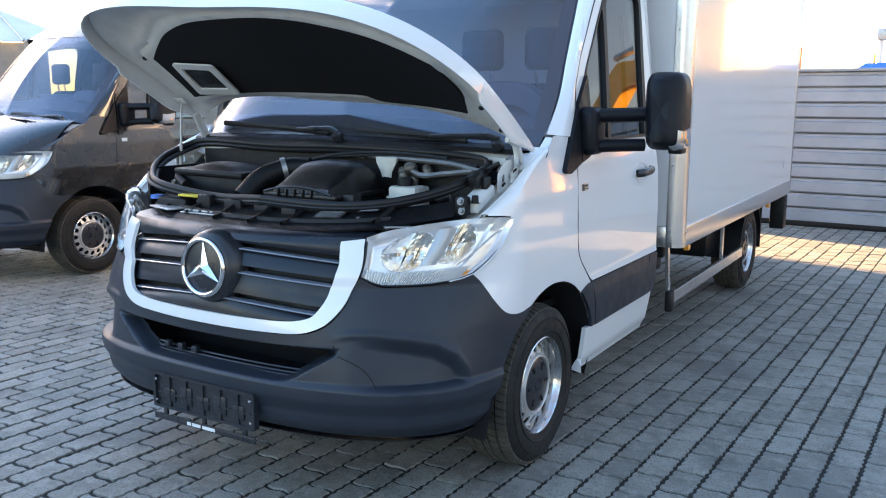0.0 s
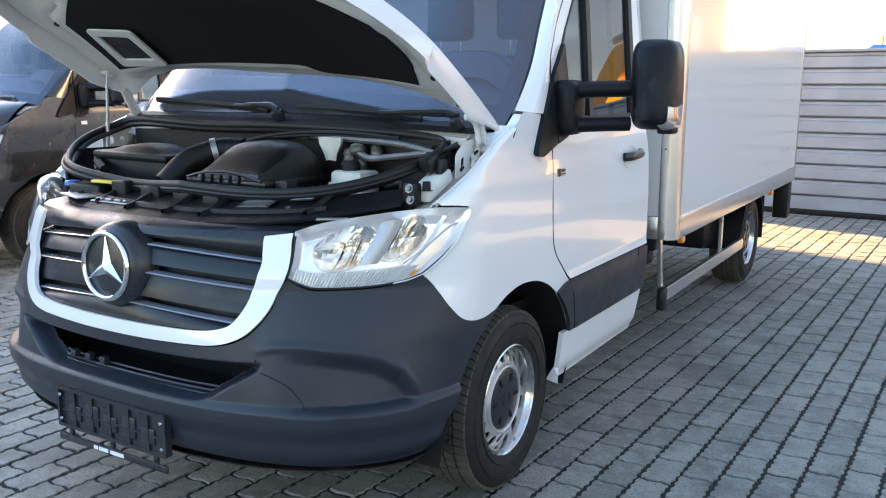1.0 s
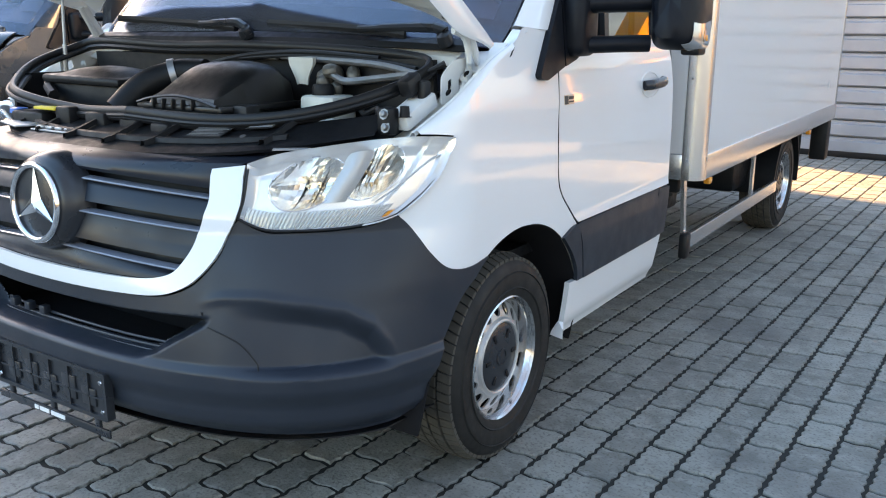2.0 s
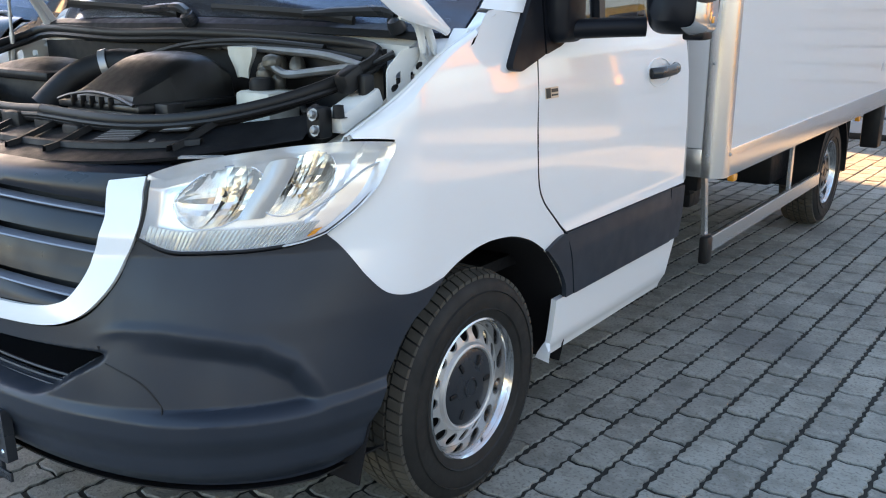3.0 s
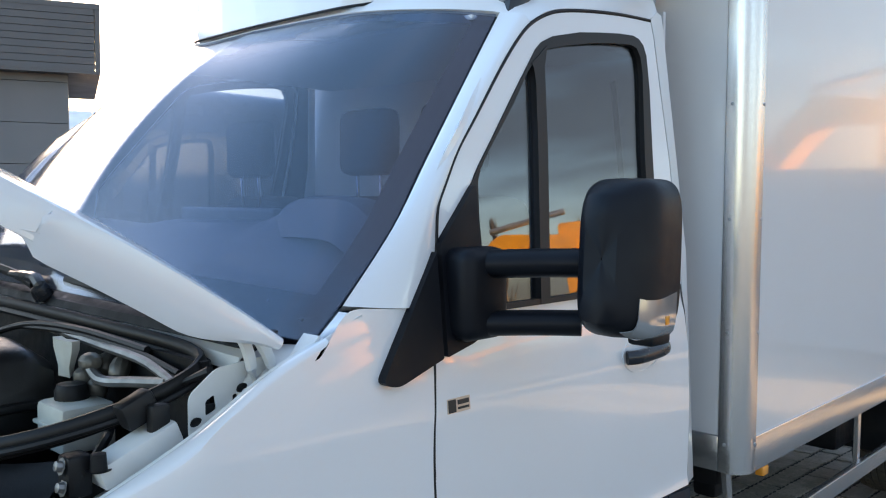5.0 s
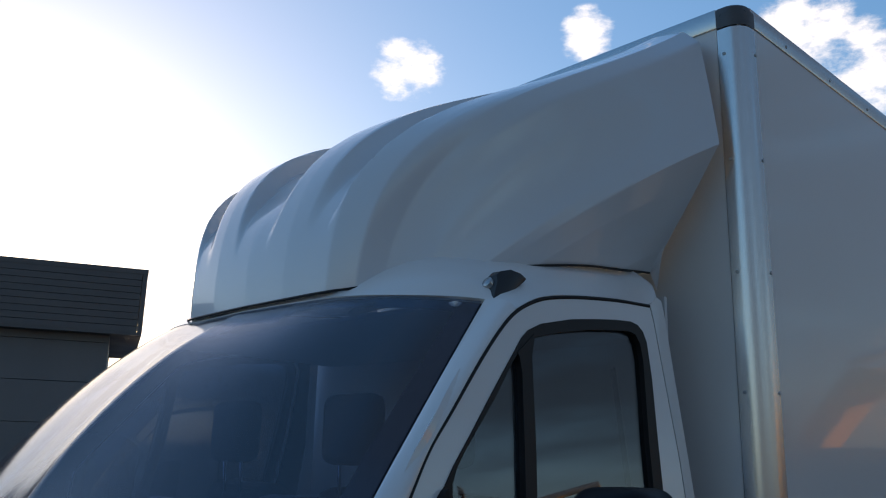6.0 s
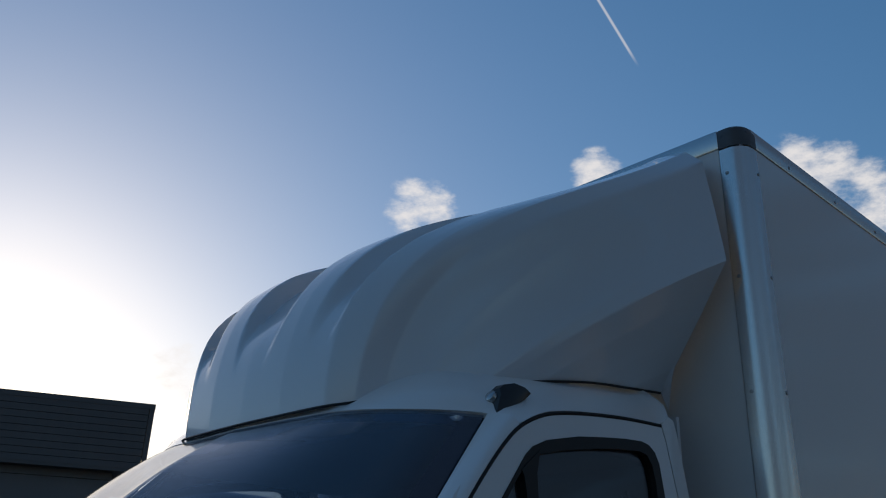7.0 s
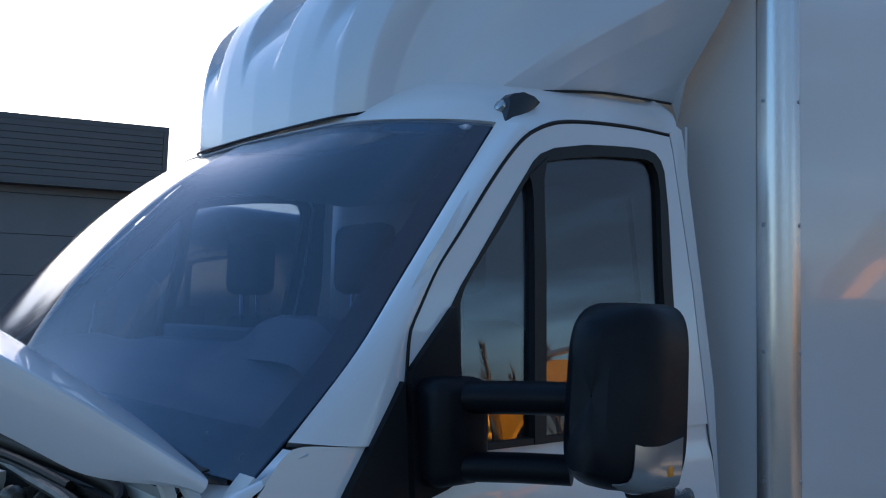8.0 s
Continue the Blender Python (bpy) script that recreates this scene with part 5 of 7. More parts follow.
def add_engine_bay(cab):
    bay = part("engine_bay", bmesh.new(), DARK, cab, "dark engine bay under the raised bonnet")
    bm = bmesh.new()
    add_box(bm, (-0.60, 0.25, 0.70), (0.60, 0.95, 0.72))
    bm.to_mesh(bay.data)
    bm.free()
    for kind, lo, hi in (("bulkhead", (-0.86, 0.872, 0.62), (0.80, 0.89, 1.345)), ("side_liner", (-0.86, 0.50, 0.62), (-0.845, 0.88, 1.27)), ("side_liner", (0.79, 0.62, 0.62), (0.81, 0.9, 1.16))):
        bm = bmesh.new()
        add_box(bm, lo, hi)
        part(kind, bm, DARK, bay)
    # lock carrier shelf in front of the rubber seal
    rows = []
    for t, z in ((0, 1.095), (0.12, 1.105), (0.35, 1.115), (0.6, 1.135), (1.0, 1.165)):
        row = []
        for u in np.linspace(0, 1, 26):
            x = u * 0.80
            yf = skin(to_skin((x, 0.05 + 0.5 * u ** 3, 1.09)).x, 1.09).y + 0.05
            yb = 0.40 + 0.22 * u ** 2.2
            row.append(Vector((x, lerp(yf, yb, t), z + 0.05 * u ** 3 - 0.012 * t)))
        rows.append(row)
    part("lock_carrier", add_grid(bmesh.new(), whole(rows), 0.008), DARK, bay, "black plastic lock carrier cover")
    # rubber seal all round the bay
    ring = [(0.0, 0.362, 1.186), (0.30, 0.390, 1.176), (0.52, 0.462, 1.188), (0.68, 0.585, 1.224), (0.77, 0.74, 1.275), (0.79, 0.86, 1.325), (0.70, 0.905, 1.352), (0.40, 0.87, 1.372), (0.0, 0.85, 1.38)]
    loop = ring + [(-x - 0.06 * (x > 0.5), y - 0.06 * (0.4 < x and y < 0.8), z + 0.02 * (x > 0.5)) for x, y, z in reversed(ring[1:-1])]
    loop.append(ring[0])
    bm = add_tube(bmesh.new(), loop, 0.0125, 10, False, 120, 1.3)
    add_tube(bm, [(x * 0.985, y, z - 0.020) for x, y, z in loop], 0.017, 8, False, 120, 0.7)
    add_tube(bm, [(x * 1.015, y - 0.012 * (1 if y < 0.6 else -1), z - 0.012) for x, y, z in loop], 0.008, 8, False, 120, 1.0)
    part("bay_seal", bm, SEALING, bay, "black rubber seal round the engine bay")
    part("seal_trim", add_tube(bmesh.new(), [(x * 0.972, y + (0.012 if y < 0.6 else -0.010), z - 0.010) for x, y, z in ring[:6]], 0.003, 6, True, 60), GALV, bay, "bright metal trim edge")
    # white inner wings and scuttle
    for sg in (1, -1):
        rows = []
        for t in np.linspace(0, 1, 20):
            p = curve_at(FENDER_TOP, t)
            d = 0.02 + 0.05 * smooth(0, 0.5, t)
            ledge = 7 if sg > 0 else 5
            rows.append([Vector((sg * x, y, z)) for x, y, z in ((p.x + 0.004, p.y, p.z - 0.006), (p.x - 0.001, p.y, p.z + 0.003), (p.x - 0.012, p.y, p.z + 0.003), (p.x - 0.022, p.y, p.z - 0.012), (p.x - 0.045, p.y, p.z - d), (0.86, p.y + 0.005, p.z - d - 0.012), (0.80, p.y + 0.01, p.z - d - 0.02))[:ledge]])
        part("inner_wing", add_grid(bmesh.new(), rows, 0.003, False, sg > 0), WHITE_IN, bay, "white inner wing panel")
        # hinge plate with slots
        bm = add_plate(bmesh.new(), rounded([(0.80, 1.215), (0.80, 1.30), (0.86, 1.345), (0.97, 1.355), (0.98, 1.29), (0.92, 1.25)], 0.015), [rounded([(0.835, 1.255), (0.835, 1.285), (0.855, 1.295), (0.86, 1.265)], 0.006), rounded([(0.895, 1.268), (0.895, 1.288), (0.915, 1.29), (0.915, 1.27)], 0.004)],
                       lambda a, b, d: Vector((sg * (0.875 - d), a, b)), 0.004)
        part("hinge_plate", bm, WHITE_IN, bay, "white slotted hinge plate")
        rows = [[Vector((sg * x, y, z)) for y, z in ((0.98, 1.285), (1.0, 1.33), (1.03, 1.37), (1.05, 1.392))] for x in (0.905, 0.925, 0.935, 0.955)]
        part("wing_gusset", add_grid(bmesh.new(), rows, 0.006, False, sg < 0), WHITE_IN, bay)
        bm = bmesh.new()
        add_box(bm, (sg * 0.795, 0.635, 1.175), (sg * 0.868, 0.80, 1.222), 0.008, Matrix.Translation((0, 0.7, 1.19)) @ Matrix.Rotation(radians(22), 4, "X") @ Matrix.Translation((0, -0.7, -1.19)))
        part("seal_bracket", bm, WHITE_IN, bay)
    bm = bmesh.new()
    rows = [[Vector((x, 0.868 + 0.05 * (x / 0.8) ** 2 + dy, 1.378 - 0.03 * (x / 0.8) ** 2 + dz)) for x in np.linspace(-0.84, 0.84, 20)] for dy, dz in ((0, -0.02), (0.012, 0.006), (0.03, 0.01), (0.04, 0.02))]
    add_grid(bm, rows, 0.004)
    part("scuttle_edge", bm, WHITE_IN, bay)
    rows = [[Vector((x, 0.875 + 0.06 * (x / 0.85) ** 2 + dy, 1.39 - 0.02 * (x / 0.85) ** 2 + dz)) for x in np.linspace(-0.88, 0.88, 24)] for dy, dz in ((0, 0), (0.01, 0.018), (0.035, 0.03), (0.06, 0.035))]
    part("scuttle_panel", add_grid(bmesh.new(), rows, 0.004), DARK, cab, "black scuttle panel below the windscreen")
    bm = bmesh.new()
    for sg in (1,):
        add_box(bm, (0.79, 0.70, 1.245), (0.835, 0.77, 1.300), 0.010, Matrix.Translation((0.80, 0.72, 1.26)) @ Matrix.Rotation(radians(24), 4, "X") @ Matrix.Translation((-0.80, -0.72, -1.26)))
        add_box(bm, (0.83, 0.735, 1.215), (0.858, 0.775, 1.290), 0.008)
    part("seal_clip", bm, SEALING, bay)
    # black plastic holder with two bolts beside the lamp
    bm = bmesh.new()
    add_box(bm, (0.795, 0.585, 1.145), (0.845, 0.632, 1.222), 0.010)
    add_spin(bm, [(0.0, 0.032), (0.013, 0.030), (0.015, 0.0), (0.022, 0.0)], Matrix.Translation((0.862, 0.632, 1.195)), 16)
    part("lamp_bracket", bm, DARK, bay)
    bm = bmesh.new()
    for x, y, z in ((0.825, 0.582, 1.205), (0.83, 0.582, 1.168), (0.50, 0.36, 1.135), (0.10, 0.285, 1.115), (0.32, 0.31, 1.118), (-0.30, 0.30, 1.117)):
        add_spin(bm, [(0.0, 0.012), (0.009, 0.010), (0.010, 0.0), (0.016, 0.0)], Matrix.Translation((x, y, z)) @ Matrix.Rotation(radians(75 if x > 0.6 else 20), 4, "X"), 8)
    part("bolt", bm, PIPE_GREY, bay)
    # engine cover / air filter box
    bm = bmesh.new()
    rows = []
    for t in np.linspace(0, 1, 26):
        y = lerp(0.46, 0.80, t)
        row = []
        for u in np.linspace(0, 1, 28):
            x = lerp(-0.06, 0.30, u)
            top = 1.205 + 0.115 * smooth(-0.1, 0.62, t) * (1 - 0.35 * smooth(0.8, 1.0, t)) * (1 - abs(2 * u - 1) ** 11) ** 0.5 * (1 - 0.20 * abs(2 * u - 1) ** 2) + 0.012
            row.append(Vector((x + 0.05 * (1 - t) * (0.5 - u), y, top if 0 < u < 1 and 0 < t < 1 else 1.19)))
        rows.append(row)
    add_grid(bm, rows, 0.006)
    add_box(bm, (-0.055, 0.46, 1.05), (0.295, 0.80, 1.195), 0.015)
    add_box(bm, (-0.075, 0.45, 1.185), (0.315, 0.81, 1.205), 0.006)
    box = part("air_filter_box", bm, FILTER_BLACK, bay, "black domed air filter housing")
    part("front_rib", add_tube(bmesh.new(), [(-0.065, 0.447, 1.206), (0.0, 0.452, 1.222), (0.10, 0.455, 1.232), (0.20, 0.452, 1.226), (0.30, 0.447, 1.206)], 0.005, 6, True, 24), FILTER_BLACK, box)
    for k in range(5):
        bm = bmesh.new()
        add_box(bm, (0.012 + 0.045 * k, 0.440, 1.190), (0.018 + 0.045 * k, 0.458, 1.222), 0.002)
        part("stiffener", bm, FILTER_BLACK, box)
    bm = bmesh.new()
    add_box(bm, (0.31, 0.50, 1.10), (0.37, 0.56, 1.21), 0.008)
    part("clip", bm, SEALING, box)
    # printed labels and pressed webs on the lock carrier
    def carrier(x, t, lift=0.0):
        u = abs(x) / 0.80
        yf = skin(to_skin((abs(x), 0.05 + 0.5 * u ** 3, 1.09)).x, 1.09).y + 0.05
        z = table([(0, 1.095), (0.12, 1.105), (0.35, 1.115), (0.6, 1.135), (1.0, 1.165)], t)
        return Vector((x, lerp(yf, 0.40 + 0.22 * u ** 2.2, t), z + 0.05 * u ** 3 + lift))
    for x0, x1, t0, t1 in ((0.30, 0.42, 0.50, 0.86), (0.46, 0.54, 0.72, 0.86)):
        tag = part("label", add_grid(bmesh.new(), [[carrier(x, t, 0.003) for x in np.linspace(x0, x1, 5)] for t in (t0, t1)], 0.001), PRINT, bay, "black label with white print")
        for k in range(8):
            a = lerp(t0 + 0.03, t1 - 0.04, k / 7)
            part("print", add_grid(bmesh.new(), [[carrier(x, t, 0.0045) for x in np.linspace(x0 + 0.006, x1 - 0.006 - 0.012 * (k % 2), 5)] for t in (a, a + 0.010)], 0.0005), LABEL_GREY, tag)
    for x in (-0.52, -0.34, -0.14, 0.06, 0.22, 0.58):
        bm = bmesh.new()
        rows = [[carrier(x + dx, t, h) for dx, h in ((-0.008, -0.003), (-0.005, 0.012), (0.005, 0.012), (0.008, -0.003))] for t in np.linspace(0.2, 0.95, 6)]
        add_grid(bm, rows, 0.0, False, True)
        part("carrier_web", bm, DARK, bay)
    rows = [[carrier(x, t, h) for x in np.linspace(-0.62, 0.62, 30)] for t, h in ((0.36, -0.002), (0.38, 0.010), (0.42, 0.010), (0.44, -0.002))]
    part("carrier_ridge", add_grid(bmesh.new(), rows, 0.002), DARK, bay)
    bm = bmesh.new()
    add_box(bm, (0.63, 0.345, 1.118), (0.73, 0.375, 1.122), 0.001, Matrix.Translation((0.68, 0.36, 1.12)) @ Matrix.Rotation(radians(38), 4, "Z") @ Matrix.Translation((-0.68, -0.36, -1.12)))
    part("lamp_tag", bm, LABEL_GREY, bay, "pale tag above the headlight")
    # front rim of the filter housing and its straps
    for x in (-0.02, 0.08):
        part("strap", add_tube(bmesh.new(), [(x, 0.44, 1.18), (x + 0.02, 0.41, 1.165), (x + 0.05, 0.38, 1.145)], 0.014, 6, True, 8, 0.3), OLD_STEEL, bay)
    # intake hose with a steel clamp
    hose = part("intake_hose", add_tube(bmesh.new(), [(-0.24, 0.50, 1.16), (-0.20, 0.58, 1.24), (-0.12, 0.66, 1.285), (-0.02, 0.70, 1.29)], [0.05, 0.05, 0.048, 0.046], 14, True, 18), DARK, bay, "black rubber intake hose")
    part("hose_clamp", add_tube(bmesh.new(), [(-0.135, 0.645, 1.28), (-0.12, 0.66, 1.285)], 0.053, 16), GALV, hose)
    bm = add_tube(bmesh.new(), [(-0.10, 0.52, 1.10 + 0.0), (-0.14, 0.47, 1.16), (-0.20, 0.42, 1.14)], 0.022, 10, True, 14)
    part("corrugated_pipe", bm, SEALING, bay)
    # fuse box on the other side
    bm = bmesh.new()
    add_box(bm, (-0.62, 0.56, 1.12), (-0.30, 0.80, 1.25), 0.02)
    add_box(bm, (-0.64, 0.54, 1.235), (-0.28, 0.82, 1.265), 0.012)
    rows = [[Vector((lerp(-0.60, -0.32, u), lerp(0.56, 0.80, t), 1.262 + 0.035 * math.sin(math.pi * u) ** 0.5 * math.sin(math.pi * t) ** 0.5)) for u in np.linspace(0, 1, 9)] for t in np.linspace(0, 1, 8)]
    add_grid(bm, rows, 0.004)
    part("fuse_box", bm, DARK, bay, "black covered fuse box")
    bm = bmesh.new()
    add_box(bm, (-0.60, 0.33, 1.09), (-0.42, 0.40, 1.16), 0.01)
    add_box(bm, (-0.36, 0.34, 1.10), (-0.28, 0.41, 1.185), 0.01)
    add_box(bm, (-0.20, 0.34, 1.10), (-0.10, 0.41, 1.175), 0.01)
    add_box(bm, (-0.04, 0.35, 1.10), (0.05, 0.41, 1.17), 0.01)
    add_box(bm, (0.12, 0.34, 1.10), (0.2, 0.40, 1.16), 0.01)
    part("connector_block", bm, DARK, bay)
    bm = bmesh.new()
    add_box(bm, (-0.47, 0.335, 1.170), (-0.35, 0.385, 1.180), 0.003)
    part("warning_label", bm, LABEL_YELLOW, bay, "yellow warning label")
    bm = bmesh.new()
    for k in range(4):
        add_box(bm, (-0.36 + 0.05 * k, 0.27, 1.12), (-0.325 + 0.05 * k, 0.30, 1.128), 0.003)
    add_box(bm, (-0.38, 0.262, 1.112), (-0.14, 0.305, 1.118), 0.002)
    part("lock_catch", bm, GALV, bay, "zinc plated bonnet lock")
    bm = bmesh.new()
    add_box(bm, (-0.60, 0.26, 1.12), (-0.40, 0.34, 1.127), 0.003, Matrix.Translation((-0.5, 0.3, 1.12)) @ Matrix.Rotation(radians(-18), 4, "Z") @ Matrix.Translation((0.5, -0.3, -1.12)))
    part("cover_plate", bm, GALV, bay)
    # brake fluid tank, its cap and funnel
    bm = bmesh.new()
    add_box(bm, (0.40, 0.70, 1.13), (0.54, 0.82, 1.232), 0.014)
    add_box(bm, (0.395, 0.695, 1.18), (0.545, 0.825, 1.19), 0.004)
    tank = part("fluid_tank", bm, TANK, bay, "milky white brake fluid tank")
    part("cap", add_spin(bmesh.new(), [(0.0, 0.035), (0.03, 0.033), (0.036, 0.02), (0.036, 0.0)], Matrix.Translation((0.45, 0.76, 1.232)), 16), DARK, tank)
    bm = bmesh.new()
    rows = [[Vector((0.33 + w * (u - 0.5), 0.80 + 0.02 * abs(u - 0.5), z)) for u in np.linspace(0, 1, 5)] for w, z in ((0.10, 1.345), (0.095, 1.325), (0.04, 1.285), (0.02, 1.262))]
    add_grid(bm, rows, 0.02)
    part("drain_funnel", bm, TANK, bay, "white plastic drain funnel")
    bm = add_tube(bmesh.new(), [(0.20, 0.84, 1.345), (0.45, 0.84, 1.335), (0.62, 0.845, 1.325), (0.78, 0.83, 1.30)], 0.011, 8, True, 12)
    add_tube(bm, [(0.44, 0.80, 1.31), (0.50, 0.80, 1.275), (0.62, 0.82, 1.285), (0.74, 0.83, 1.30)], 0.012, 8, True, 14)
    add_tube(bm, [(0.05, 0.85, 1.345), (0.18, 0.84, 1.34)], 0.009, 8)
    part("steel_pipe", bm, PIPE_GREY, bay)
    rng = random.Random(4)
    for k in range(7):
        x, y, z = rng.uniform(0.38, 0.52), rng.uniform(0.80, 0.85), rng.uniform(1.23, 1.31)
        bm = bmesh.new()
        add_spin(bm, [(0.0, 0.03), (0.012, 0.028), (0.02, 0.02), (0.024, 0.0), (0.02, -0.02), (0.0, -0.03)], Matrix.Translation((x, y, z)) @ Matrix.Rotation(rng.uniform(0, 3), 4, "X") @ Matrix.Rotation(rng.uniform(0, 3), 4, "Y"), 10)
        part("pump_body", bm, OLD_STEEL, bay, "dull metal pump body")
    for pts, r in (([(0.56, 0.80, 1.20), (0.62, 0.76, 1.18), (0.70, 0.72, 1.2), (0.74, 0.66, 1.15)], 0.01), ([(-0.28, 0.80, 1.27), (0.0, 0.83, 1.34), (0.3, 0.84, 1.36), (0.6, 0.86, 1.345)], 0.009),
                   ([(-0.05, 0.83, 1.33), (0.25, 0.835, 1.348), (0.55, 0.85, 1.34), (0.75, 0.85, 1.318)], 0.007), ([(-0.6, 0.5, 1.2), (-0.7, 0.55, 1.23), (-0.74, 0.66, 1.2)], 0.02), ([(0.2, 0.37, 1.13), (0.4, 0.42, 1.15), (0.6, 0.5, 1.16)], 0.008)):
        part("cable", add_tube(bmesh.new(), pts, r, 8, True, 18), SEALING, bay)
    bm = bmesh.new()
    add_box(bm, (-0.215, 0.43, 1.165), (-0.185, 0.46, 1.18), 0.004)
    part("red_cap", bm, RED, bay)
    part("blue_cap", add_spin(bmesh.new(), [(0, 0.02), (0.03, 0.016), (0.032, 0)], Matrix.Translation((-0.70, 0.42, 1.14)), 16), BLUE, bay)
    part("bonnet_stop", add_tube(bmesh.new(), [(0.80, 0.83, 1.31), (0.85, 0.86, 1.335)], [0.006, 0.011], 8), SEALING, bay)
    # solid dark discs and a block, coloured like shaded holes in the wing
    bm = bmesh.new()
    for y in (0.80, 0.90):
        add_spin(bm, [(0.0, 0.004), (0.009, 0.004), (0.012, 0.0)], pose(0.90, y, 1.255 + (y - 0.8) * 0.5, 0, -60, 0), 10)
    add_box(bm, (0.86, 0.82, 1.255), (0.868, 0.86, 1.275))
    part("wing_hole", bm, DARK, bay)


def add_wipers(cab):
    for pivot, mid, tip in (((0.80, 0.93, 1.410), (0.48, 0.905, 1.436), (0.08, 0.905, 1.455)), ((0.0, 0.872, 1.425), (-0.25, 0.888, 1.452), (-0.70, 0.955, 1.462))):
        w = part("wiper", add_tube(bmesh.new(), [pivot, Vector(pivot) + Vector((-0.03, 0, 0.03)), mid], [0.016, 0.014, 0.010], 8, True, 12), GLOSS_BLACK, cab, "black windscreen wiper")
        part("pivot_cap", add_spin(bmesh.new(), [(0, 0.02), (0.022, 0.014), (0.026, 0.0), (0.026, -0.02)], Matrix.Translation(pivot) @ Matrix.Rotation(radians(35), 4, "X"), 14), GLOSS_BLACK, w)
        a, b = Vector(mid), Vector(tip)
        far = a + (a - b) * 0.45
        part("blade", add_tube(bmesh.new(), [far + Vector((0, 0.012, -0.01)), a + Vector((0, 0.01, 0.0)), b], 0.008, 6, True, 10, 1.8), SEALING, w)


def add_mirror(cab, mirrored):
    sg = -1 if mirrored else 1
    bm = bmesh.new()
    # triangular foot in front of the door and post on the door
    add_plate(bm, rounded([(1.165, 1.285), (1.36, 1.555), (1.355, 1.315), (1.21, 1.272)], [0.02, 0.004, 0.004, 0.03]), [], lambda a, b, d: Vector((sg * (side(a, b, d).x + 0.022), a, b)), 0.03)
    foot = part("mirror_foot", bm, MIRROR_BLACK, cab, "black mirror foot")
    bm = bmesh.new()
    add_plate(bm, rounded([(1.372, 1.315), (1.378, 1.57), (1.515, 1.71), (1.52, 1.54), (1.50, 1.345)], [0.004, 0.004, 0.01, 0.01, 0.04]), [], lambda a, b, d: Vector((sg * (side(a, b, d).x + 0.018), a, b)), 0.03)
    part("mirror_post", bm, MIRROR_BLACK, foot)
    bm = bmesh.new()
    for z, r in ((1.524, 0.043), (1.386, 0.038)):
        add_tube(bm, [(sg * 0.97, 1.445, z - 0.005), (sg * 1.06, 1.50, z), (sg * 1.13, 1.55, z + 0.003), (sg * 1.21, 1.60, z + 0.005)], r, 14, True, 12, 0.78)
    add_box(bm, (sg * 0.955, 1.388, 1.346), (sg * 1.052, 1.545, 1.562), 0.034, None, 4)
    part("mirror_arm", bm, MIRROR_BLACK, foot)
    # housing: a rounded shell, wider below
    bm = bmesh.new()
    rows = []
    n = 40

    def shell(u, v, t):
        """A point of the housing: u outwards and v upwards from -1 to 1, t from the glass to the front."""
        shrink = 1 - max(t - 0.45, 0) ** 2 * 1.35
        return Vector((sg * (1.288 + 0.087 * u * shrink + 0.008 * (1 - v)), 1.70 - 0.165 * t + 0.02 * v + 0.035 * max(u, 0), 1.545 + 0.176 * v * (1 - max(t - 0.45, 0) ** 2 * 0.75)))

    for t in np.linspace(0, 1, 15):
        row = []
        for k in range(n + 1):
            a = 2 * math.pi * k / n
            c, s_ = math.cos(a), math.sin(a)
            row.append(shell(math.copysign(abs(c) ** 0.42, c), math.copysign(abs(s_) ** 0.42, s_), t))
        rows.append(row)
    cen = sum((p for p in rows[-1][:-1]), Vector()) / n
    rows.append([p.lerp(cen, 0.35) + Vector((0, -0.012, 0)) for p in rows[-1]])
    rows.append([p.lerp(cen, 0.97) + Vector((0, -0.003, 0)) for p in rows[-1]])
    add_grid(bm, rows, 0.0, False, mirrored)
    housing = part("mirror_housing", bm, MIRROR_BLACK, foot, "large black mirror housing")
    back = [[p.copy() for p in rows[0]], [p.lerp(Vector((sg * 1.30, 1.70, 1.52)), 0.98) + Vector((0, -0.01, 0)) for p in rows[0]]]
    part("mirror_glass", add_grid(bmesh.new(), back, 0.0, False, not mirrored), CHROME, housing, "mirror glass")
    mid = Vector((sg * 1.27, 1.62, 1.56))
    lens = []
    for t in np.linspace(0.12, 0.86, 9):
        row = [shell(u, v, t) for u, v in ((0.50, -1), (0.70, -0.99), (0.86, -0.96), (0.95, -0.90), (0.99, -0.80), (1, -0.66), (1, -0.52), (1, -0.40 - 0.15 * t))]
        lens.append([p + (p - mid).normalized() * 0.004 for p in row])
    bm = add_grid(bmesh.new(), lens, 0.003, False, mirrored)
    ind = part("mirror_indicator", bm, SMOKY_LENS, housing, "clear indicator lens")
    bm = bmesh.new()
    add_box(bm, (sg * 1.388 - 0.002, 1.655, 1.40), (sg * 1.388 + 0.006, 1.670, 1.42), 0.002)
    part("bulb_holder", bm, AMBER, ind)
    bm = bmesh.new()
    add_box(bm, (sg * 1.315, 1.62, 1.352), (sg * 1.382, 1.70, 1.385), 0.010)
    part("mirror_base_cover", bm, MIRROR_BLACK, housing)


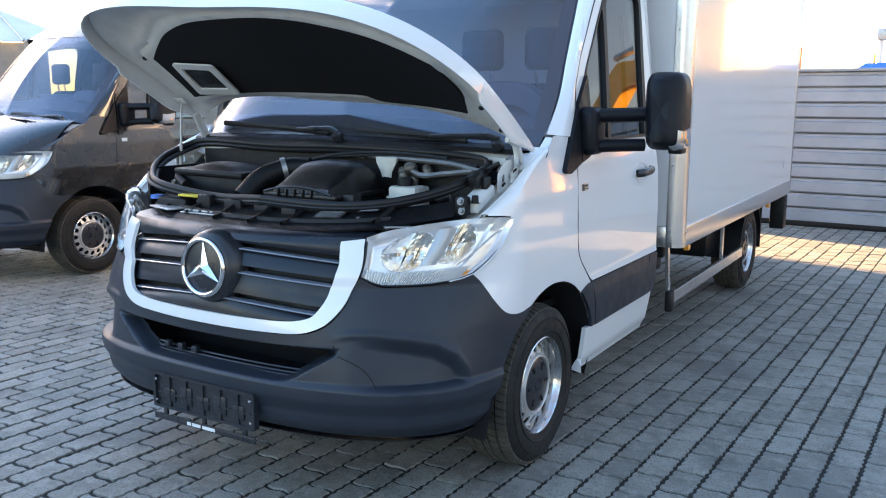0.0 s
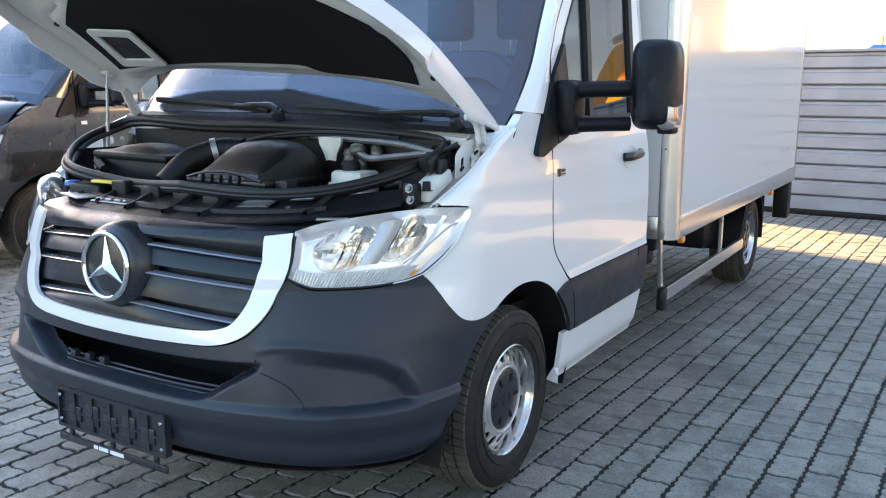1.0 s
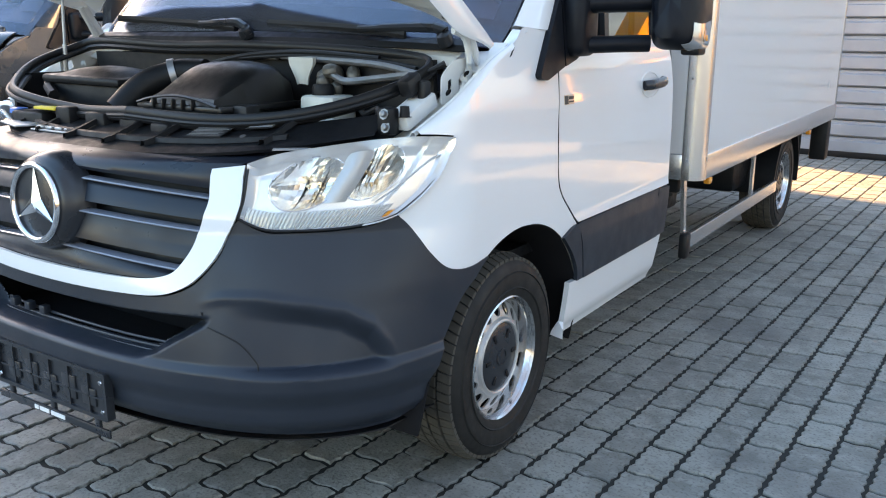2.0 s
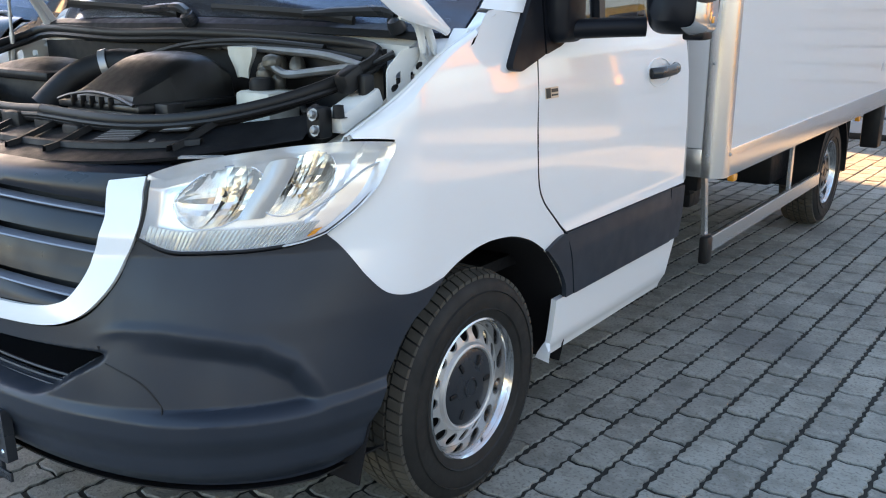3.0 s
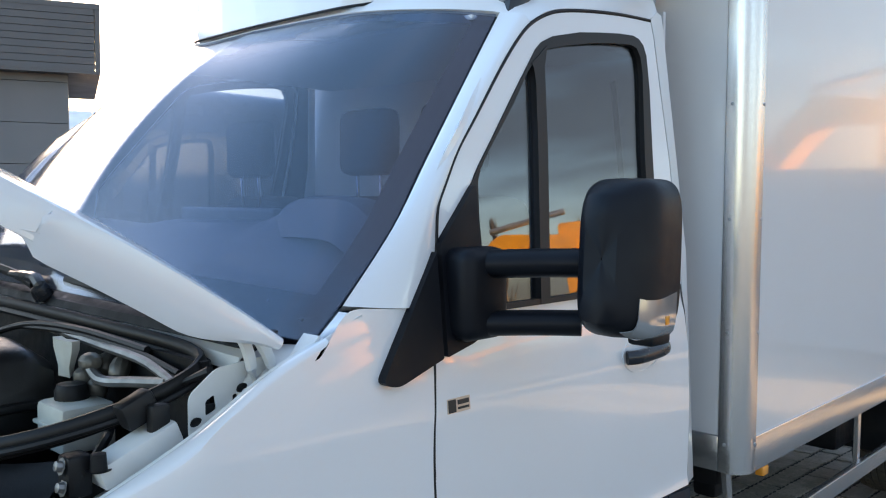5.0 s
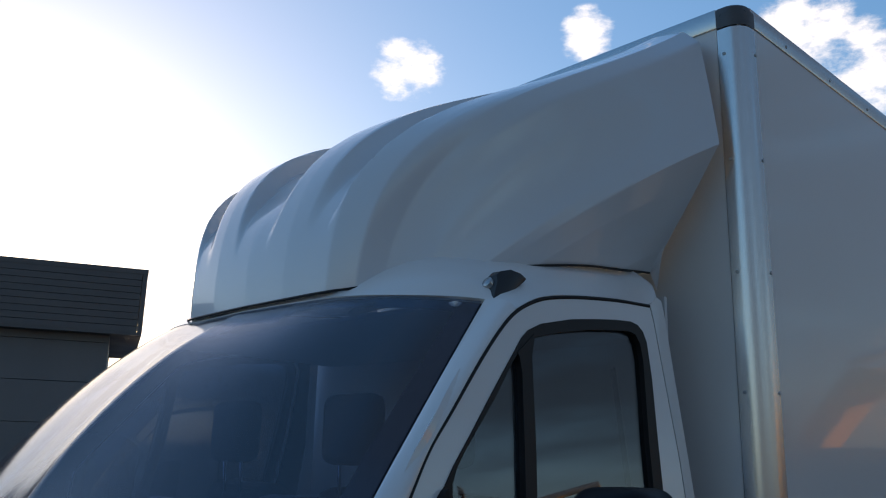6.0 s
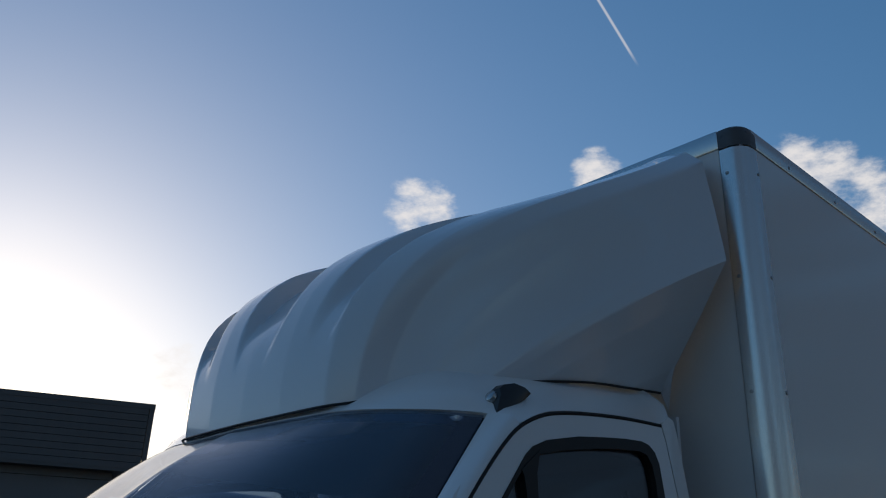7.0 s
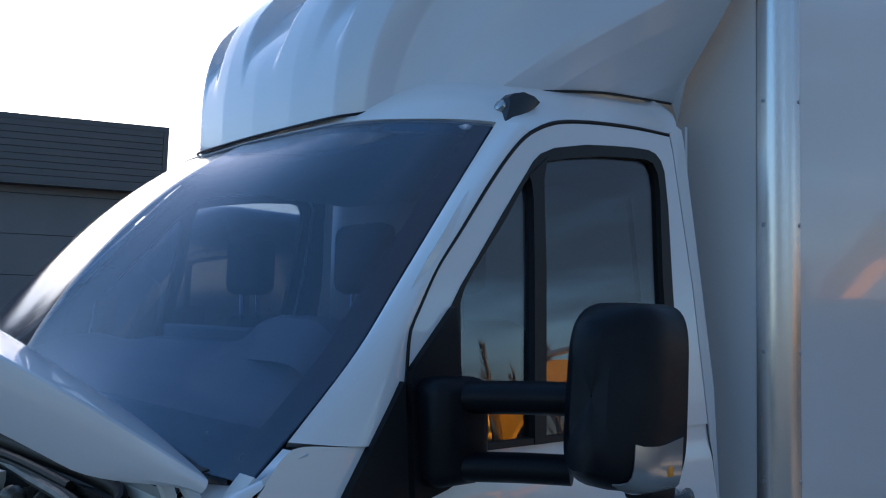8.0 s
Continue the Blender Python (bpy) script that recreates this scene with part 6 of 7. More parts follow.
def add_interior(cab):
    bm = bmesh.new()
    rows = []
    for t in np.linspace(0, 1, 12):
        y = lerp(0.96, 1.46, t)
        row = []
        for u in np.linspace(-1, 1, 41):
            x = u * 0.88
            z = 1.415 + 0.16 * smooth(-0.1, 0.85, t)
            z += 0.085 * math.exp(-((x - 0.50) / 0.19) ** 2) * smooth(0.35, 0.8, t)
            z += 0.030 * math.exp(-((x + 0.02) / 0.30) ** 6) * smooth(0.66, 0.70, t)
            z -= 0.012 * math.exp(-((x - 0.2) / 0.34) ** 6) * smooth(0.28, 0.30, t) * smooth(0.46, 0.44, t)
            if t > 0.95:
                z -= 0.28
            row.append(Vector((x, y + 0.10 * u * u, z)))
        rows.append(row)
    add_grid(bm, rows, 0.02)
    add_box(bm, (-0.85, 1.45, 0.85), (0.85, 1.50, 1.2), 0.03)
    dash = part("dashboard", bm, DASH, cab, "dark grey dashboard")
    bm = bmesh.new()
    add_box(bm, (0.74, 1.04, 1.452), (0.79, 1.08, 1.456), 0.001)
    part("plate", bm, LABEL_GREY, dash)
    bm = bmesh.new()
    add_box(bm, (-0.19, 1.385, 1.565), (0.32, 1.43, 1.642), 0.012, None, 3)
    part("screen_pod", bm, DASH, dash, "grey display housing on the dashboard")
    rows = [[Vector((x, 1.33 + 0.05 * t, 1.56 + h + 0.115 * math.exp(-((x - 0.60) / 0.22) ** 4))) for x in np.linspace(0.28, 0.88, 24)] for t, h in ((-1.2, -0.10), (0, -0.004), (0.5, 0.004), (1.8, 0.0), (2.6, -0.05))]
    part("instrument_hood", add_grid(bmesh.new(), rows, 0.006), DASH, dash, "humped hood over the instruments")
    m = Matrix.Translation((0.52, 1.56, 1.42)) @ Matrix.Rotation(radians(58), 4, "X")
    ring = [(0.19 + 0.015 * math.cos(a), 0.015 * math.sin(a)) for a in np.linspace(0, 2 * math.pi, 9)]
    wheel = part("steering_wheel", add_spin(bmesh.new(), ring, m, 36), DASH, cab, "black steering wheel")
    bm = bmesh.new()
    add_spin(bm, [(0, 0.03), (0.06, 0.025), (0.07, -0.02)], m, 20)
    for a in (0, 180, 270):
        p = m @ Matrix.Rotation(radians(a), 4, "Z")
        add_tube(bm, [p @ Vector((0.05, 0, 0)), p @ Vector((0.185, 0, 0))], 0.014, 6)
    part("wheel_hub", bm, DASH, wheel)
    for x in (0.62, 0.25, -0.42):
        seat = part("seat", bmesh.new(), CLOTH, cab, "dark cloth cab seat")
        bm = bmesh.new()
        w = 0.20
        add_box(bm, (x - w, 1.62, 0.78), (x + w, 2.05, 0.95), 0.05, None, 3)
        add_box(bm, (x - w, -0.07, 0.0), (x + w, 0.07, 0.76), 0.055, Matrix.Translation((0, 1.92, 0.92)) @ Matrix.Rotation(radians(4), 4, "X"), 3)
        bm.to_mesh(seat.data)
        bm.free()
        seat.data.shade_smooth()
        bm = bmesh.new()
        add_box(bm, (x - 0.115, 1.76, 1.745), (x + 0.115, 1.85, 1.955), 0.035, None, 3)
        head = part("headrest", bm, CLOTH, seat)
        for dx in (-0.055, 0.055):
            part("headrest_rod", add_tube(bmesh.new(), [(x + dx, 1.81, 1.62), (x + dx, 1.80, 1.77)], 0.006, 8), CHROME, head)
    bm = bmesh.new()
    add_box(bm, (-0.85, 1.0, 0.62), (0.85, 2.58, 0.66))
    part("cab_floor", bm, DARK, cab)
    bm = bmesh.new()
    add_box(bm, (-0.76, 1.72, 2.155), (0.76, 2.56, 2.17), 0.004)
    part("head_lining", bm, CABIN_GREY, cab)
    bm = bmesh.new()
    add_tube(bm, [(0.80, 2.36, 2.05), (0.83, 2.40, 1.6), (0.84, 2.42, 1.0)], 0.022, 6, flat=0.2)
    part("seat_belt", bm, SEALING, cab)


# ---- the white box truck ----
truck = thing("box_truck", "white box truck with its bonnet raised, parked on block paving", "truck", (XC, 0, 0))
cab = new("cab")
cab.parent = truck


def flatten(group_ob, owner):
    """Hang the parts of a helper empty on the thing itself."""
    for o in list(group_ob.children):
        o.parent = owner
    bpy.data.objects.remove(group_ob)


add_skirting(cab, WHITE)
add_fenders(cab, WHITE)
for flag in (False, True):
    add_door(cab, WHITE, flag)
    add_headlight(cab, flag)
    add_mirror(cab, flag)
add_cab_top(cab, WHITE)
add_grille(cab, WHITE)
add_open_bonnet(cab, WHITE)
add_engine_bay(cab)
add_wipers(cab)
add_interior(cab)
# number plate holder
bm = bmesh.new()
px0, px1, pz0, pz1 = -0.308, 0.252, 0.338, 0.487
PY = 0.066
add_plate(bm, rounded([(px0, pz0), (px1, pz0), (px1, pz1), (px0, pz1)], 0.008), [], lambda a, b, d: Vector((a, PY - 0.040 + d, b)), 0.014)
holder = part("plate_holder", bm, GLOSS_BLACK, cab, "empty black number plate holder")
bm = bmesh.new()
add_plate(bm, rounded([(px0, pz0), (px1, pz0), (px1, pz1), (px0, pz1)], 0.008), [rounded([(px0 + 0.012, pz0 + 0.012), (px1 - 0.012, pz0 + 0.012), (px1 - 0.012, pz1 - 0.012), (px0 + 0.012, pz1 - 0.012)], 0.006)], lambda a, b, d: Vector((a, PY - 0.052 + d, b)), 0.012)
for k, x in enumerate(np.linspace(px0 + 0.09, px1 - 0.09, 5)):
    add_box(bm, (x - 0.004, PY - 0.048, pz0 + 0.01), (x + 0.004, PY - 0.039, pz1 - 0.01))
    add_box(bm, (x - 0.035, PY - 0.046, pz0 + 0.03), (x + 0.03, PY - 0.039, pz0 + 0.085 + 0.02 * (k % 2)), 0.004)
add_box(bm, (px0 + 0.02, PY - 0.048, pz0 + 0.06), (px1 - 0.02, PY - 0.039, pz0 + 0.066))
part("holder_frame", bm, GLOSS_BLACK, holder)
bm = bmesh.new()
add_box(bm, (px0, PY - 0.052, 0.286), (px1, PY - 0.044, 0.311), 0.002)
for x in (px0 + 0.06, (px0 + px1) / 2, px1 - 0.06):
    add_box(bm, (x - 0.01, PY - 0.048, 0.30), (x + 0.01, PY - 0.036, 0.342), 0.003)
strip = part("holder_strip", bm, GLOSS_BLACK, holder)
bm = bmesh.new()
for a, b in ((-0.115, -0.095), (-0.088, -0.04), (-0.030, 0.04)):
    add_box(bm, (a, PY - 0.0545, 0.292), (b, PY - 0.0522, 0.305))
part("white_print", bm, LABEL_WHITE, strip)
bm = bmesh.new()
for x in (px0 + 0.02, px1 - 0.02):
    for z in (pz0 + 0.03, pz1 - 0.03):
        add_spin(bm, [(0, 0.004), (0.006, 0.003), (0.007, 0)], Matrix.Translation((x, PY - 0.052, z)) @ Matrix.Rotation(radians(90), 4, "X"), 8)
part("screw", bm, CHROME, holder)
# roof marker lamps: wedges that taper back along the roof edge
for sg in (1, -1):
    bm = bmesh.new()
    rows = []
    for t, hw, h in ((0.0, 0.036, 0.092), (0.12, 0.036, 0.096), (0.45, 0.028, 0.078), (0.8, 0.015, 0.040), (1.0, 0.004, 0.008)):
        y, x0, z0 = 1.785 + 0.145 * t, 0.790 + 0.045 * t, 2.166 + 0.085 * t
        rows.append([Vector((sg * (x0 + a * hw + b * 0.012), y + 0.030 * b * (1 - t), z0 + h * b)) for a, b in ((-1.3, -0.1), (-0.95, 0.75), (-0.55, 1.0), (0.45, 1.0), (0.85, 0.75), (1.2, -0.1))])
    add_grid(bm, rows, 0.0, False, sg < 0)
    bm.faces.new([bm.verts.new(p) for p in (rows[0] if sg < 0 else rows[0][::-1])])
    marker = part("marker_lamp", bm, GLOSS_BLACK, cab, "small black roof marker lamp")
    part("lens", add_spin(bmesh.new(), [(0, 0.014), (0.014, 0.013), (0.020, 0.009), (0.024, -0.004)], Matrix.Translation((sg * 0.790, 1.806, 2.232)) @ Matrix.Rotation(radians(60), 4, "X"), 18), SMOKY_LENS, marker, "round clear lens")
    base = Vector((sg * 0.80, 1.83, 2.205))
    for ob in (marker, *marker.children):
        for v in ob.data.vertices:
            v.co = base + (v.co - base) * 0.8
flatten(cab, truck)

# thin dark rod with a stay and tip along the far screen edge
aerial = part("aerial", add_tube(bmesh.new(), [(-0.945, 1.19, 1.60), (-0.91, 1.30, 1.70), (-0.85, 1.475, 1.835)], [0.011, 0.008, 0.004], 8, True, 12), SEALING, truck, "thin black rod beside the windscreen")
part("stay", add_tube(bmesh.new(), [(-0.89, 1.36, 1.745), (-0.905, 1.255, 1.60)], 0.0022, 6), SEALING, aerial)
part("tip", add_tube(bmesh.new(), [(-0.862, 1.455, 1.838), (-0.842, 1.487, 1.832)], 0.005, 6), SEALING, aerial)

# wheels
HUB_X, REAR_Y = 0.862, 5.30
for sg in (1, -1):
    add_wheel("front_wheel", truck, (sg * HUB_X, 1.055, 0.352), sg)
    add_wheel("rear_wheel", truck, (sg * (HUB_X - 0.01), REAR_Y, 0.352), sg, False)
    bm = bmesh.new()
    rows = [[Vector((sg * x, REAR_Y + r * math.cos(a), 0.36 + r * math.sin(a))) for a in np.linspace(-0.12, math.pi + 0.12, 24)] for x, r in ((0.99, 0.395), (0.99, 0.41), (0.70, 0.41))]
    add_grid(bm, rows, 0.006, False, sg > 0)
    part("mudguard", bm, DARK, truck)
    bm = bmesh.new()
    add_box(bm, (sg * 0.70, REAR_Y + 0.40, 0.30), (sg * 0.99, REAR_Y + 0.41, 0.72), 0.002)
    part("mud_flap", bm, DARK, truck)

# box body
BX, B0, B1, BZ0, BZ1 = 1.085, 2.775, 6.55, 0.72, 3.36
POST = 0.065
body = part("box_body", bmesh.new(), PANEL, truck, "white panelled cargo box with aluminium edges")
bm = bmesh.new()
add_box(bm, (-BX + 0.012, B0 + POST, BZ0 + 0.12), (BX - 0.012, B1 - 0.05, BZ1 - 0.07))
bm.to_mesh(body.data)
bm.free()
for sg in (1, -1):
    bm = bmesh.new()
    add_box(bm, (sg * (BX - 0.012), B0 + POST - 0.01, BZ0 + 0.12), (sg * (BX - 0.006), B1 - 0.05, BZ1 - 0.072))
    part("side_panel", bm, PANEL, body, "glossy white side panel")
    # bottom and top rails
    bm = bmesh.new()
    add_box(bm, (sg * (BX - 0.05), B0 + POST - 0.01, BZ0), (sg * BX, B1, BZ0 + 0.125), 0.004)
    part("bottom_rail", bm, ALU, body, "aluminium bottom rail")
    bm = bmesh.new()
    add_box(bm, (sg * (BX - 0.05), B0 + POST, BZ1 - 0.075), (sg * BX, B1, BZ1), 0.008)
    part("top_rail", bm, ALU, body)
    # rounded corner post: a quarter round
    prof = []
    for k in range(9):
        a = math.pi / 2 * k / 8
        prof.append((BX - POST + POST * math.sin(a), B0 + POST - POST * math.cos(a)))
    prof = [(BX - POST - 0.03, B0)] + prof + [(BX, B0 + POST + 0.028)]
    rows = [[Vector((sg * x, y, z)) for x, y in prof] for z in (BZ0, BZ1 - 0.085)]
    part("corner_post", add_grid(bmesh.new(), rows, 0.012, False, sg < 0), ALU, body, "rounded aluminium corner post")
    rows = [[Vector((sg * (x + (0.002 if x > BX - 0.02 else 0)), y - 0.002, z)) for x, y in prof] for z in (BZ1 - 0.08, BZ1 - 0.03)]
    top = [[Vector((sg * (BX - POST - 0.03 + (x - BX + POST + 0.03) * f), B0 + POST + 0.03 + (y - B0 - POST - 0.03) * f, BZ1 + dz)) for x, y in prof] for f, dz in ((0.98, -0.006), (0.9, 0.002), (0.2, 0.004))]
    part("corner_cap", add_grid(bmesh.new(), rows + top, 0.0, False, sg < 0), CAP_GREY, body, "dark grey corner cap")
    bm = bmesh.new()
    z = BZ0 + 0.10
    while z < BZ1 - 0.1:
        add_spin(bm, [(0, 0.004), (0.006, 0.003), (0.007, 0)], Matrix.Translation((sg * (BX - POST - 0.008), B0, z)) @ Matrix.Rotation(radians(90), 4, "X"), 8)
        add_spin(bm, [(0, 0.004), (0.006, 0.003), (0.007, 0)], pose(sg * BX, B0 + POST + 0.022, z, 0, 90 * sg, 0), 8)
        z += 0.393
    y = B0 + 0.35
    while y < B1:
        add_spin(bm, [(0, 0.004), (0.006, 0.003), (0.007, 0)], pose(sg * BX, y, BZ1 - 0.05, 0, 90 * sg, 0), 8)
        y += 0.40
    part("rivet", bm, GALV, body)
    bm = bmesh.new()
    add_box(bm, (sg * (BX - 0.05), B1 - 0.05, BZ0 + 0.125), (sg * BX, B1, BZ1 - 0.075), 0.006)
    part("rear_post", bm, ALU, body)
    bm = bmesh.new()
    for k in range(3):
        y = B0 + 0.16 + 2.55 * k / 1.0
        if y < B1:
            add_box(bm, (sg * (BX - 0.03), y, BZ0 - 0.035), (sg * (BX + 0.002), y + 0.05, BZ0 + 0.0), 0.006)
    part("side_marker", bm, AMBER, body, "amber side marker lamp")
bm = bmesh.new()
add_box(bm, (-BX + POST + 0.034, B0 + 0.004, BZ0 + 0.128), (BX - POST - 0.034, B0 + 0.02, BZ1 - 0.078))
part("front_panel", bm, PANEL, body)
bm = bmesh.new()
add_box(bm, (-BX + POST + 0.032, B0, BZ0), (BX - POST - 0.032, B0 + 0.03, BZ0 + 0.125), 0.003)
part("front_rail", bm, ALU, body)
bm = bmesh.new()
add_box(bm, (-BX + POST + 0.03, B0 - 0.002, BZ1 - 0.078), (BX - POST - 0.03, B0 + 0.03, BZ1), 0.006)
part("front_rail", bm, ALU, body)
bm = bmesh.new()
add_box(bm, (-BX + 0.01, B0 + 0.05, BZ1 - 0.03), (BX - 0.01, B1 - 0.01, BZ1 - 0.004))
part("box_roof", bm, PANEL, body)
bm = bmesh.new()
add_box(bm, (-BX + 0.01, B0 + 0.03, BZ0 + 0.02), (BX - 0.01, B1 - 0.02, BZ0 + 0.06))
part("box_floor", bm, DARK, body)
bm = bmesh.new()
add_spin(bm, [(0, 0.004), (0.03, 0.003), (0.032, 0)], pose(BX - 0.006, 6.1, 1.02, 0, 90, 0), 16)
part("round_fitting", bm, GALV, body)

# underframe, side guard and tank
bm = bmesh.new()
for sg in (1, -1):
    add_box(bm, (sg * 0.38, 2.3, 0.52), (sg * 0.46, 6.4, 0.66), 0.004)
for y in (2.85, 3.6, 4.4, 5.2, 6.0):
    add_box(bm, (-0.95, y, 0.64), (0.95, y + 0.06, 0.72), 0.003)
add_box(bm, (-0.6, 3.2, 0.32), (-0.2, 4.2, 0.55), 0.03)
add_box(bm, (-0.75, 5.24, 0.29), (0.75, 5.36, 0.41), 0.03)
add_box(bm, (0.25, 4.55, 0.36), (0.80, 4.95, 0.66), 0.03)
part("underframe", bm, DARK, truck)
bm = bmesh.new()
add_tube(bm, [(0.80, 3.05, 0.70), (0.82, 3.10, 0.58)], 0.035, 10)
add_box(bm, (0.74, 3.08, 0.50), (0.84, 3.22, 0.62), 0.02)
part("air_coupling", bm, DARK, truck)
for sg in (1, -1):
    guard = part("side_guard", bmesh.new(), ALU, truck, "aluminium side underrun guard")
    bm = bmesh.new()
    add_box(bm, (sg * 0.985, 2.90, 0.345), (sg * 1.015, 4.86, 0.425), 0.006)
    bm.to_mesh(guard.data)
    bm.free()
    for y, lean in ((2.93, -0.06), (4.30, 0.0)):
        bm = bmesh.new()
        rows = [[Vector((sg * x, y + lean * t + dy, lerp(0.40, 0.73, t))) for x, dy in ((0.984, -0.02), (0.984, 0.02), (0.965, 0.02), (0.965, -0.02), (0.984, -0.02))] for t in (0, 1)]
        add_grid(bm, rows, 0.0, False, sg < 0)
        part("guard_bracket", bm, ALU, guard)
    bm = bmesh.new()
    add_box(bm, (sg * 0.975, 2.855, 0.30), (sg * 1.02, 2.925, 0.43), 0.012)
    part("end_cap", bm, SEALING, guard)
    bm = bmesh.new()
    add_box(bm, (sg * 0.86, 6.12, 0.42), (sg * 0.88, 6.16, 0.72), 0.003)
    part("rear_bracket", bm, ALU, truck)
    bm = bmesh.new()
    add_box(bm, (sg * 0.94, 6.36, 0.385), (sg * 1.07, 6.50, 0.715), 0.012)
    part("tail_box", bm, DARK, truck, "dark box below the rear corner of the body")

# wind deflector over the cab
DEF_REAR = [(0.0, 3.25), (0.3, 3.26), (0.62, 3.285), (0.78, 3.295), (0.90, 3.275), (0.962, 3.213), (0.99, 3.02), (1.014, 2.82), (0.90, 2.65), (0.80, 2.51), (0.73, 2.412)]
DEF_FOOT = [(0.0, 1.550, 2.212), (0.20, 1.555, 2.212), (0.39, 1.575, 2.216), (0.465, 1.625, 2.226), (0.50, 1.69, 2.250), (0.58, 1.768, 2.272), (0.67, 1.898, 2.297), (0.73, 2.081, 2.330), (0.755, 2.275, 2.361), (0.755, 2.482, 2.384), (0.73, 2.69, 2.412)]
DEF_CUTS = [0.0, 0.12, 0.25, 0.34, 0.40, 0.45, 0.54, 0.63, 0.76, 0.88, 1.0]
DEF_FEET = [0.0, 0.15, 0.28, 0.36, 0.43, 0.50, 0.60, 0.72, 0.82, 0.91, 1.0]


def deflector_rows(nu=190, nv=70):
    rows = []
    for j in range(nv + 1):
        v = j / nv
        row = []
        for i in range(nu + 1):
            u = i / nu
            r = Vector((table(list(zip(DEF_CUTS, [p[0] for p in DEF_REAR])), u), 2.70, table(list(zip(DEF_CUTS, [p[1] for p in DEF_REAR])), u)))
            f = Vector([table(list(zip(DEF_FEET, [p[k] for p in DEF_FOOT])), u) for k in range(3)])
            flat, h = smooth(0.36, 0.63, u), r.z - f.z
            steep, sag = 0.66 - 0.10 * math.exp(-((u - 0.38) / 0.1) ** 2), 0.37 + 0.09 * smooth(0.08, 0.33, u)
            c1 = f + Vector((0.07 * smooth(0.2, 0.36, u), -0.03, h * steep))
            c2 = r + Vector((0, -0.7 * min(1, (r.y - f.y) / 1.0), -h * sag))
            out = Vector((0.04, -0.02, 0.03)) * smooth(1.0, 0.63, u)
            c1 = c1.lerp(f.lerp(r, 0.33) + out, flat)
            c2 = c2.lerp(f.lerp(r, 0.67) + out, flat)
            p = f * (1 - v) ** 3 + c1 * (3 * v * (1 - v) ** 2) + c2 * (3 * v * v * (1 - v)) + r * v ** 3
            # a sunk channel up the middle and one on each half, with steep walls
            win = smooth(0.08, 0.34, v) * (1 - smooth(0.86, 1.0, v))
            w = 0.075 + 0.28 * v
            dip = smooth(w, w - 0.03, p.x)
            xl, xr = 0.235 + 0.30 * v, 0.335 + 0.48 * v
            dip += smooth(xl, xl + 0.05, p.x) * smooth(xr, xr - 0.018, p.x)
            row.append(p + Vector((0, 0.6, -0.8)) * (0.062 * win * dip))
        rows.append(row)
    return rows


spoiler = part("wind_deflector", add_grid(bmesh.new(), whole(deflector_rows()), 0.006), GRP, truck, "white moulded wind deflector over the cab", smooth=28)
bm = add_tube(bmesh.new(), [Vector(p) + Vector((0.004, -0.004, 0.0)) for p in DEF_FOOT], 0.004, 6, True, 40)
add_tube(bm, [Vector((-p[0] - 0.004, p[1] - 0.004, p[2])) for p in DEF_FOOT], 0.004, 6, True, 40)
part("deflector_seal", bm, SEALING, spoiler)


def widen_far_side(ob):
    """The cab's off side lies a little further out and forward than its near side."""
    if ob.type == "MESH":
        for v in ob.data.vertices:
            if v.co.x < 0:
                w = smooth(0.2, 0.9, -v.co.x)
                v.co = (v.co.x - lerp(0.035, 0.09, smooth(0.5, 0.85, v.co.z)) * w, v.co.y - 0.03 * w, v.co.z + 0.015 * w * smooth(1.1, 1.3, v.co.z))
    for o in ob.children:
        widen_far_side(o)


def crown_far_glass(ob):
    """The off half of the screen is fuller than its edges."""
    for v in ob.data.vertices:
        w = smooth(0.85, -0.55, v.co.x) * smooth(-1.05, -0.70, v.co.x) * max(math.sin(math.pi * min(max((v.co.z - 1.43) / 0.76, 0), 1)), 0) ** 0.7
        v.co += Vector((0, -0.032, 0.036)) * w
    for o in ob.children:
        crown_far_glass(o)


FAR_PARTS = ("bumper", "underlip", "headlight", "grille_frame", "grille", "grille_top", "windscreen", "windscreen_pillar", "cowl_corner", "cowl_side", "rear_pillar", "roof", "rear_wall", "fender", "door", "mirror_foot", "marker_lamp", "scuttle_panel", "wiper", "dashboard", "head_lining")
BAY_PARTS = ("bay_seal", "seal_trim", "inner_wing", "hinge_plate", "wing_gusset", "scuttle_edge", "fuse_box")
for o in list(truck.children):
    if o.name.split(".")[0] in FAR_PARTS:
        widen_far_side(o)
    if o.name.split(".")[0] == "windscreen":
        crown_far_glass(o)
    if o.name.split(".")[0] in ("windscreen_pillar", "door"):
        for q in (o, *o.children):
            for v in q.data.vertices:
                if v.co.x < -0.5:
                    v.co.x += 0.05 * smooth(1.4, 1.6, v.co.z)
    if o.name.split(".")[0] == "engine_bay":
        for q in o.children:
            if q.name.split(".")[0] in BAY_PARTS:
                widen_far_side(q)


def split_loose(ob):
    """Gives each separate piece of a part an object of its own."""
    src = bmesh.new()
    src.from_mesh(ob.data)
    left = set(src.faces)
    while left:
        seed = left.pop()
        isle, todo = {seed}, [seed]
        while todo:
            for v in todo.pop().verts:
                for f in v.link_faces:
                    if f in left:
                        left.discard(f)
                        isle.add(f)
                        todo.append(f)
        if not left and len(isle) == len(src.faces):
            break
        bm, seen = bmesh.new(), {}
        for f in isle:
            for v in f.verts:
                if v not in seen:
                    seen[v] = bm.verts.new(v.co)
            bm.faces.new([seen[v] for v in f.verts])
        part(ob.name.split(".")[0], bm, ob.data.materials[0], ob.parent, ob.get("label", ""))
    else:
        bpy.data.objects.remove(ob)
    src.free()


